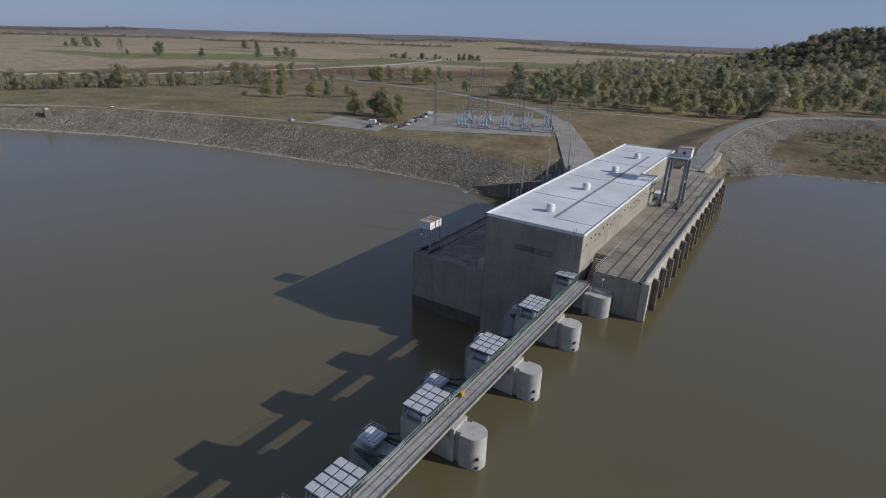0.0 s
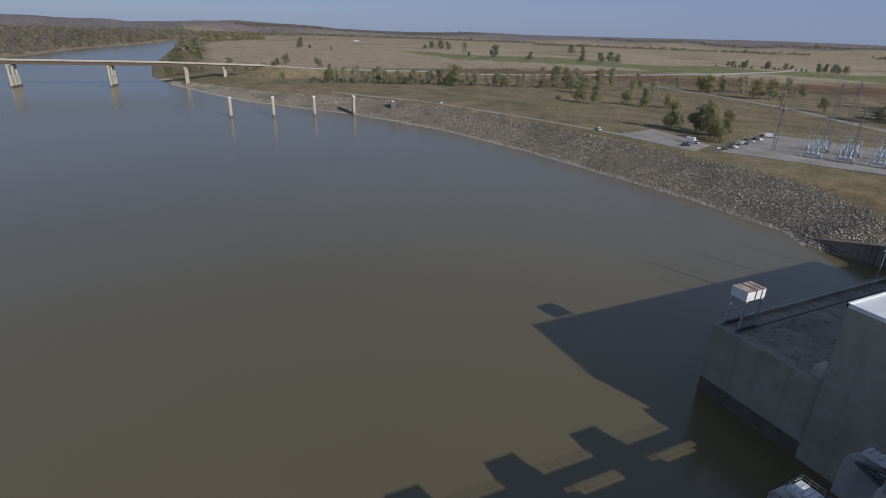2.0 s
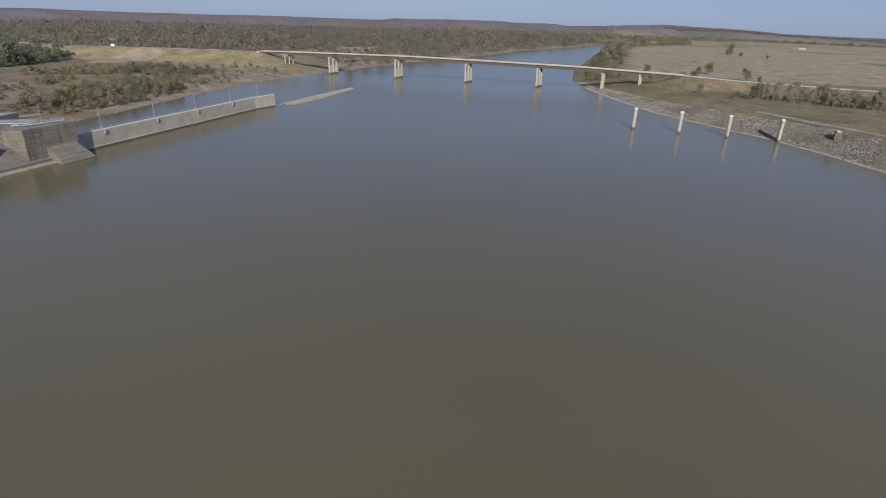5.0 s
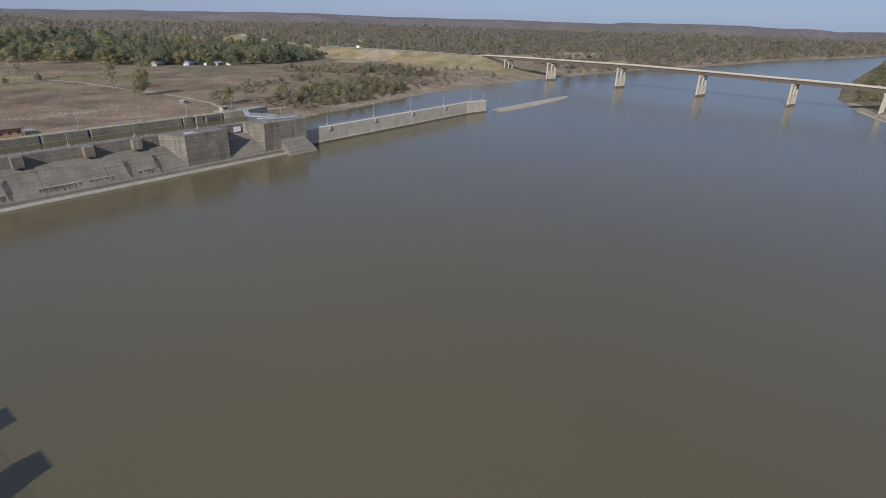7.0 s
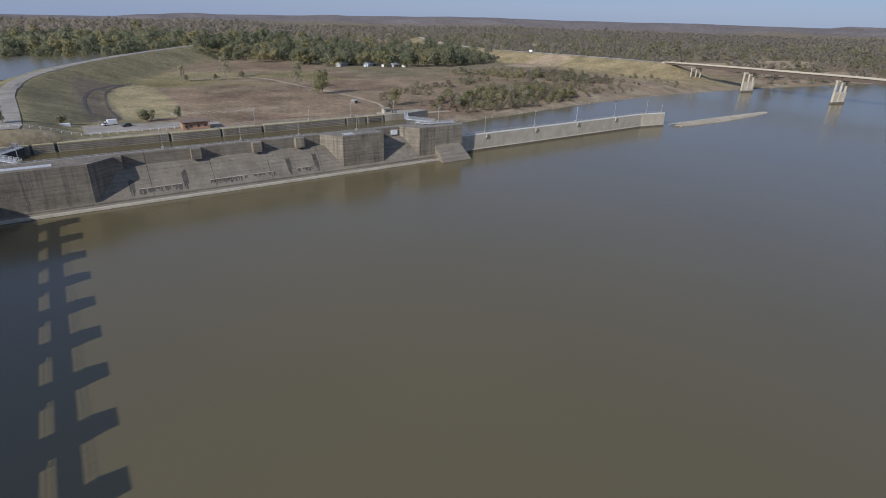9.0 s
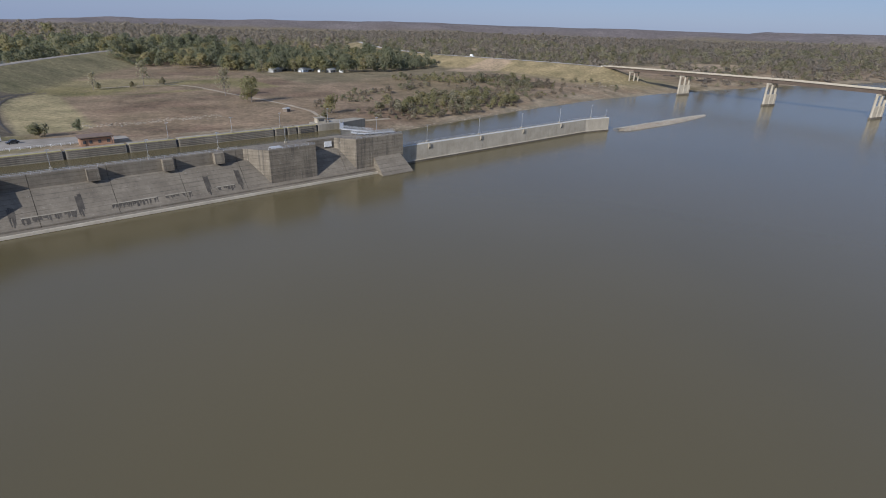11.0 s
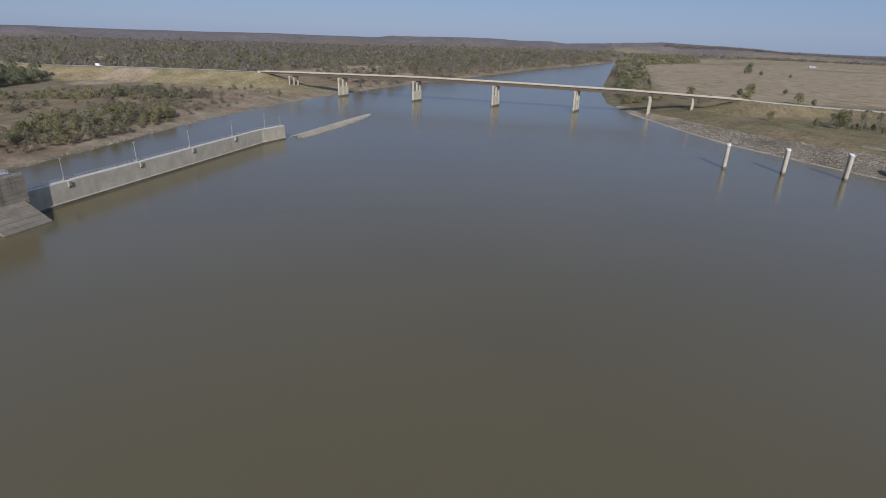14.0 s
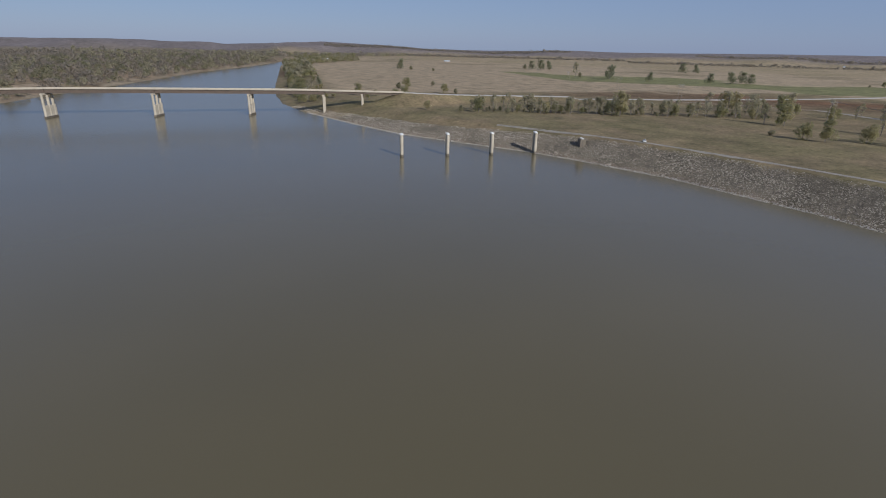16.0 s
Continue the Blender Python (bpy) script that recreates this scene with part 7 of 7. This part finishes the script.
woods("lake_side_woods", "dark green woods on the far lake shore", in_poly([(-230, -1030), (-110, -915), (20, -915), (320, -1010), (320, -1400), (-300, -1400), (-400, -1240)], 8000, 10, 13), [(16, 7.2, 0.5, 190, 1.15), (19, 7.6, 1.0, 200, 1.2)], ["green", "green", "mixed"], 56, 1.1)
woods("river_scrub", "tangle of bare brown and olive scrub along the river bank", in_poly([(-270, -470), (-268, -440), (-310, -402), (-380, -408), (-450, -416), (-520, -440), (-570, -470), (-560, -560), (-440, -550), (-330, -520)], 9000, 11, 7.5), SCRUB, ["scrub", "bare", "bare", "pale", "scrub"], 57, 0.95, -0.1)
woods("river_thicket", "olive green thicket on the river bank", in_poly([(-305, -440), (-312, -402), (-380, -407), (-450, -418), (-480, -450), (-400, -470), (-340, -465)], 3000, 12, 8), [(8, 3.8, 0.2, 260, 0.55), (10, 4.0, 0.5, 280, 0.55)], ["mixed", "scrub", "pale", "mixed"], 58, 0.95, -0.3)
woods("river_thicket", "brown thicket at the foot of the highway bank", in_poly([(-520, -520), (-560, -470), (-600, -500), (-590, -570), (-520, -600), (-430, -600)], 2500, 19, 7), SCRUB, ["bare", "scrub", "mixed"], 65, 1.2)
woods("bank_scrub", "scattered low bushes on the bare bank by the bridge", in_poly([(-470, -425), (-560, -430), (-640, -432), (-680, -440), (-690, -470), (-640, -520), (-580, -500), (-520, -450)], 900, 23, 11), SCRUB, ["scrub", "mixed", "bare"], 66, 0.85, 0.0)
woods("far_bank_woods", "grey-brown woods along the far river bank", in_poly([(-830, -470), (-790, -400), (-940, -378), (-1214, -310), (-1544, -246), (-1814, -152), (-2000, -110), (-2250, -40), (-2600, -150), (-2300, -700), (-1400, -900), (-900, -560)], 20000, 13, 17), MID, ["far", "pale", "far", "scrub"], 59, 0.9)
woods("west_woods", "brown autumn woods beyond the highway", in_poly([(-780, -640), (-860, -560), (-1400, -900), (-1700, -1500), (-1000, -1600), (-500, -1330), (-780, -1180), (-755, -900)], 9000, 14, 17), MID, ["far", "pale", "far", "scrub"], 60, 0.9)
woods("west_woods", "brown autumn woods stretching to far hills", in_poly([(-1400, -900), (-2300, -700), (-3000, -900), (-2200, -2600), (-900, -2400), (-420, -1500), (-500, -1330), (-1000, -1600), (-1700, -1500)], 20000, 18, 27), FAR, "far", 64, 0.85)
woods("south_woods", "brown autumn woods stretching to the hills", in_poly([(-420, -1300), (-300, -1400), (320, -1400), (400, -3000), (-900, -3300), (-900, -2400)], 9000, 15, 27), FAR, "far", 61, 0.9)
woods("river_bend_woods", "mixed woods lining the far river bend", in_poly([(-1180, -45), (-1500, -45), (-1980, -25), (-2300, 75), (-2700, 60), (-2900, 300), (-2250, 260), (-1900, 60), (-1500, 10), (-1200, 0)], 9000, 16, 15), MID, ["mixed", "pale"], 62)
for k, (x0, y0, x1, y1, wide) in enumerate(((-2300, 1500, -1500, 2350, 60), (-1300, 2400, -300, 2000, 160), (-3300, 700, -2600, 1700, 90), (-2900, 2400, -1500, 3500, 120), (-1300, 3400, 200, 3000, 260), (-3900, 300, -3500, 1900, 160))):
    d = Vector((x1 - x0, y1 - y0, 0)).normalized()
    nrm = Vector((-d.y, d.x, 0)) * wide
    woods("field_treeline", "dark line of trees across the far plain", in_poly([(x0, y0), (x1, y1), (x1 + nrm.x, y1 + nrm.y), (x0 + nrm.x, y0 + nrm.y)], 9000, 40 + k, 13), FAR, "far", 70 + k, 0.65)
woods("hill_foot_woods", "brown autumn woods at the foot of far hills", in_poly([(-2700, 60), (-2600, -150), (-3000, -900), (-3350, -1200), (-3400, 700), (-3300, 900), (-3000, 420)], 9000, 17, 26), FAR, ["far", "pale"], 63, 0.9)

# ---- stone banks ----
def rock_material():
    m, nt, b = node_material("riprap_stone")
    g = nt.nodes.new("ShaderNodeNewGeometry")
    r = ramp(nt, g.outputs["Random Per Island"], [(0.0, (0.165, 0.145, 0.112)), (0.35, (0.27, 0.24, 0.193)), (0.75, (0.365, 0.327, 0.268)), (1.0, (0.46, 0.415, 0.345))])
    n = noise_node(nt, 0.05, 4, 0.7, world_coord(nt))
    tint = ramp(nt, n.outputs["Fac"], [(0.36, (0.62, 0.59, 0.55)), (0.5, (1.0, 0.97, 0.93)), (0.66, (1.2, 1.18, 1.16))])
    nt.links.new(mix_color(nt, 1.0, r.outputs["Color"], tint.outputs["Color"], 'MULTIPLY'), b.inputs["Base Color"])
    b.inputs["Roughness"].default_value = 0.95
    return m


RIPRAP = rock_material()
OCTA = np.array([(1, 0, 0), (-1, 0, 0), (0, 1, 0), (0, -1, 0), (0, 0, 1), (0, 0, -1)], float)
OCTA_F = np.array([(0, 2, 4), (2, 1, 4), (1, 3, 4), (3, 0, 4), (2, 0, 5), (1, 2, 5), (3, 1, 5), (0, 3, 5)])


def stones(name, label, px, py, pz, lo, hi, seed, material=None):
    rng = np.random.RandomState(seed)
    n = len(px)
    v = OCTA[None] * rng.uniform(0.55, 1.15, (n, 6, 3)) + rng.normal(0, 0.16, (n, 6, 3))
    a = rng.uniform(0, 6.283, n)
    t = rng.uniform(-0.7, 0.7, n)
    x = v[..., 0] * np.cos(t)[:, None] + v[..., 2] * np.sin(t)[:, None]
    zc = -v[..., 0] * np.sin(t)[:, None] + v[..., 2] * np.cos(t)[:, None]
    s = (lo + (hi - lo) * rng.uniform(0, 1, n) ** 2)[:, None]
    vx = (x * np.cos(a)[:, None] - v[..., 1] * np.sin(a)[:, None]) * s + px[:, None]
    vy = (x * np.sin(a)[:, None] + v[..., 1] * np.cos(a)[:, None]) * s + py[:, None]
    vz = zc * s * 0.8 + pz[:, None]
    co = np.stack([vx, vy, vz], -1).reshape(-1, 3)
    f = (OCTA_F[None] + 6 * np.arange(n)[:, None, None]).reshape(-1)
    me = bpy.data.meshes.new(name)
    me.vertices.add(len(co))
    me.vertices.foreach_set("co", co.astype(np.float32).ravel())
    me.loops.add(len(f))
    me.loops.foreach_set("vertex_index", f.astype(np.int32))
    me.polygons.add(len(f) // 3)
    me.polygons.foreach_set("loop_start", np.arange(0, len(f), 3, dtype=np.int32))
    me.update(calc_edges=True)
    me.materials.append(material or RIPRAP)
    return tagged(new(name, me), label, "rocks", kind="stuff")


rng = np.random.RandomState(77)
px, py = rng.uniform(-760, -46, 420000), rng.uniform(-90, 215, 420000)
dist = seg_distance(px, py, RIVER, True)
out = ~inside(px, py, RIVER)
reach = np.interp(-px, [40, 90, 130, 260, 420, 560, 640, 760], [22, 27, 33, 32, 31, 26, 20, 9])
keep = out & (dist < reach + 2 * waves(px, py, 31, 40)) & (dist > 0.3) & ~((px > -92) & (py < 175) & (px > -60)) & (rng.uniform(0, 1, len(px)) < np.interp(dist, [0, 20, 34], [1.0, 0.9, 0.7]))
px, py = px[keep], py[keep]
stones("riprap", "grey riprap boulders covering the river bank", px, py, ground_z(px, py) + 0.02, 0.26, 0.62, 78)
n = 5200
t = rng.uniform(0, 1, n) * 18
shore = [p for p in RIGHT_SHORE if -720 < p[0] < -80]
sx = rng.uniform(-700, -92, n)
sy = np.interp(sx, [p[0] for p in shore][::-1], [p[1] for p in shore][::-1]) + rng.uniform(-1.2, 1.6, n)
stones("shore_stones", "bleached pale stones along the waterline", sx, sy, np.maximum(ground_z(sx, sy), 0.05), 0.25, 0.6, 79, surface("bleached_stone", (0.30, 0.275, 0.235), (0.44, 0.41, 0.36), 0.4))
px, py = rng.uniform(0, 130, 100000), rng.uniform(168, 460, 100000)
dc = seg_distance(px, py, RIGHT_CREST, False)
side = np.array(px) > np.interp(py, [p[1] for p in RIGHT_CREST[:7]], [p[0] for p in RIGHT_CREST[:7]])
keep = side & (dc > 5.5) & (dc < np.where(py < 262, 33, 22) + 2 * waves(px, py, 33, 30)) & (py > 198) & (px > 6.8) & (ground_z(px, py) > 14.6)
px, py = px[keep], py[keep]
stones("riprap", "grey riprap on the lake side of the embankment", px, py, ground_z(px, py) + 0.1, 0.25, 0.6, 80)
# low stone island below the guard wall
t = rng.uniform(0, 1, 2600)
w = 8.0 * np.sqrt(np.clip(1 - ((t - 0.32) / 0.7) ** 2, 0, 1))
o = rng.uniform(-1, 1, 2600)
px = -430 - 138 * t
py = -298 + 10 * np.sin(t * 3) * 0.2 + o * w * 0.8
stones("stone_island", "long low island of pale rubble in the river", px, py, 1.6 * (1 - np.abs(o) ** 2) * (w / 8) + 0.12, 0.2, 0.6, 81, bpy.data.materials["bleached_stone"])
bm = bmesh.new()
rows = []
for k in range(47):
    t = k / 46
    w = 8.6 * math.sqrt(max(0.0, 1 - ((t - 0.32) / 0.7) ** 2)) * min(1.0, 9 * t + 0.02) ** 0.5 + 0.15
    rows.append([bm.verts.new((-430 - 138 * t, -298 + 2 * math.sin(3 * t) + 0.8 * w * u, 1.7 * (1 - u * u) * (w / 8) - 0.5 * abs(u) - 0.12 * math.sin(17 * t + 5 * u))) for u in (-1.1, -0.8, -0.4, 0, 0.4, 0.8, 1.1)])
for a, b in zip(rows, rows[1:]):
    for k in range(6):
        bm.faces.new((a[k], a[k + 1], b[k + 1], b[k]))
solid("gravel_bar", bm, DIRT, "low bar of tan gravel under the rubble in the river", "gravel bar", kind="stuff", smooth=True)
px, py = rng.uniform(-800, -250, 30000), rng.uniform(-440, -340, 30000)
dist = seg_distance(px, py, RIVER, True)
keep = ~inside(px, py, RIVER) & (dist < 5.0) & (py < -340) & (px < -262)
px, py = px[keep], py[keep]
stones("shore_stones", "scattered rubble along the left bank waterline", px, py, ground_z(px, py), 0.25, 0.7, 82)
px = rng.uniform(-195, -105, 500)
py = -466 - (px + 150) * 0.03 + rng.normal(0, 3.5, 500)
stones("rubble_row", "row of pale rubble on the dry meadow", px, py, ground_z(px, py), 0.3, 0.8, 83)
px = rng.uniform(12, 110, 1100)
py = np.interp(px, [12, 35, 70, 110], [214, 235, 244, 250]) + rng.normal(0, 1.6, 1100)
stones("driftwood", "pale driftwood and rubble along the lake shore", px, py, np.maximum(ground_z(px, py), 15.05), 0.2, 0.55, 84, bpy.data.materials["bleached_stone"])

px, py = rng.uniform(-680, -590, 420), rng.uniform(-486, -452, 420)
keep = waves(px, py, 41, 30) > -0.1
px, py = px[keep], py[keep]
stones("bank_rubble", "pale rubble and bare rock below the highway bank", px, py, ground_z(px, py), 0.3, 1.1, 85)
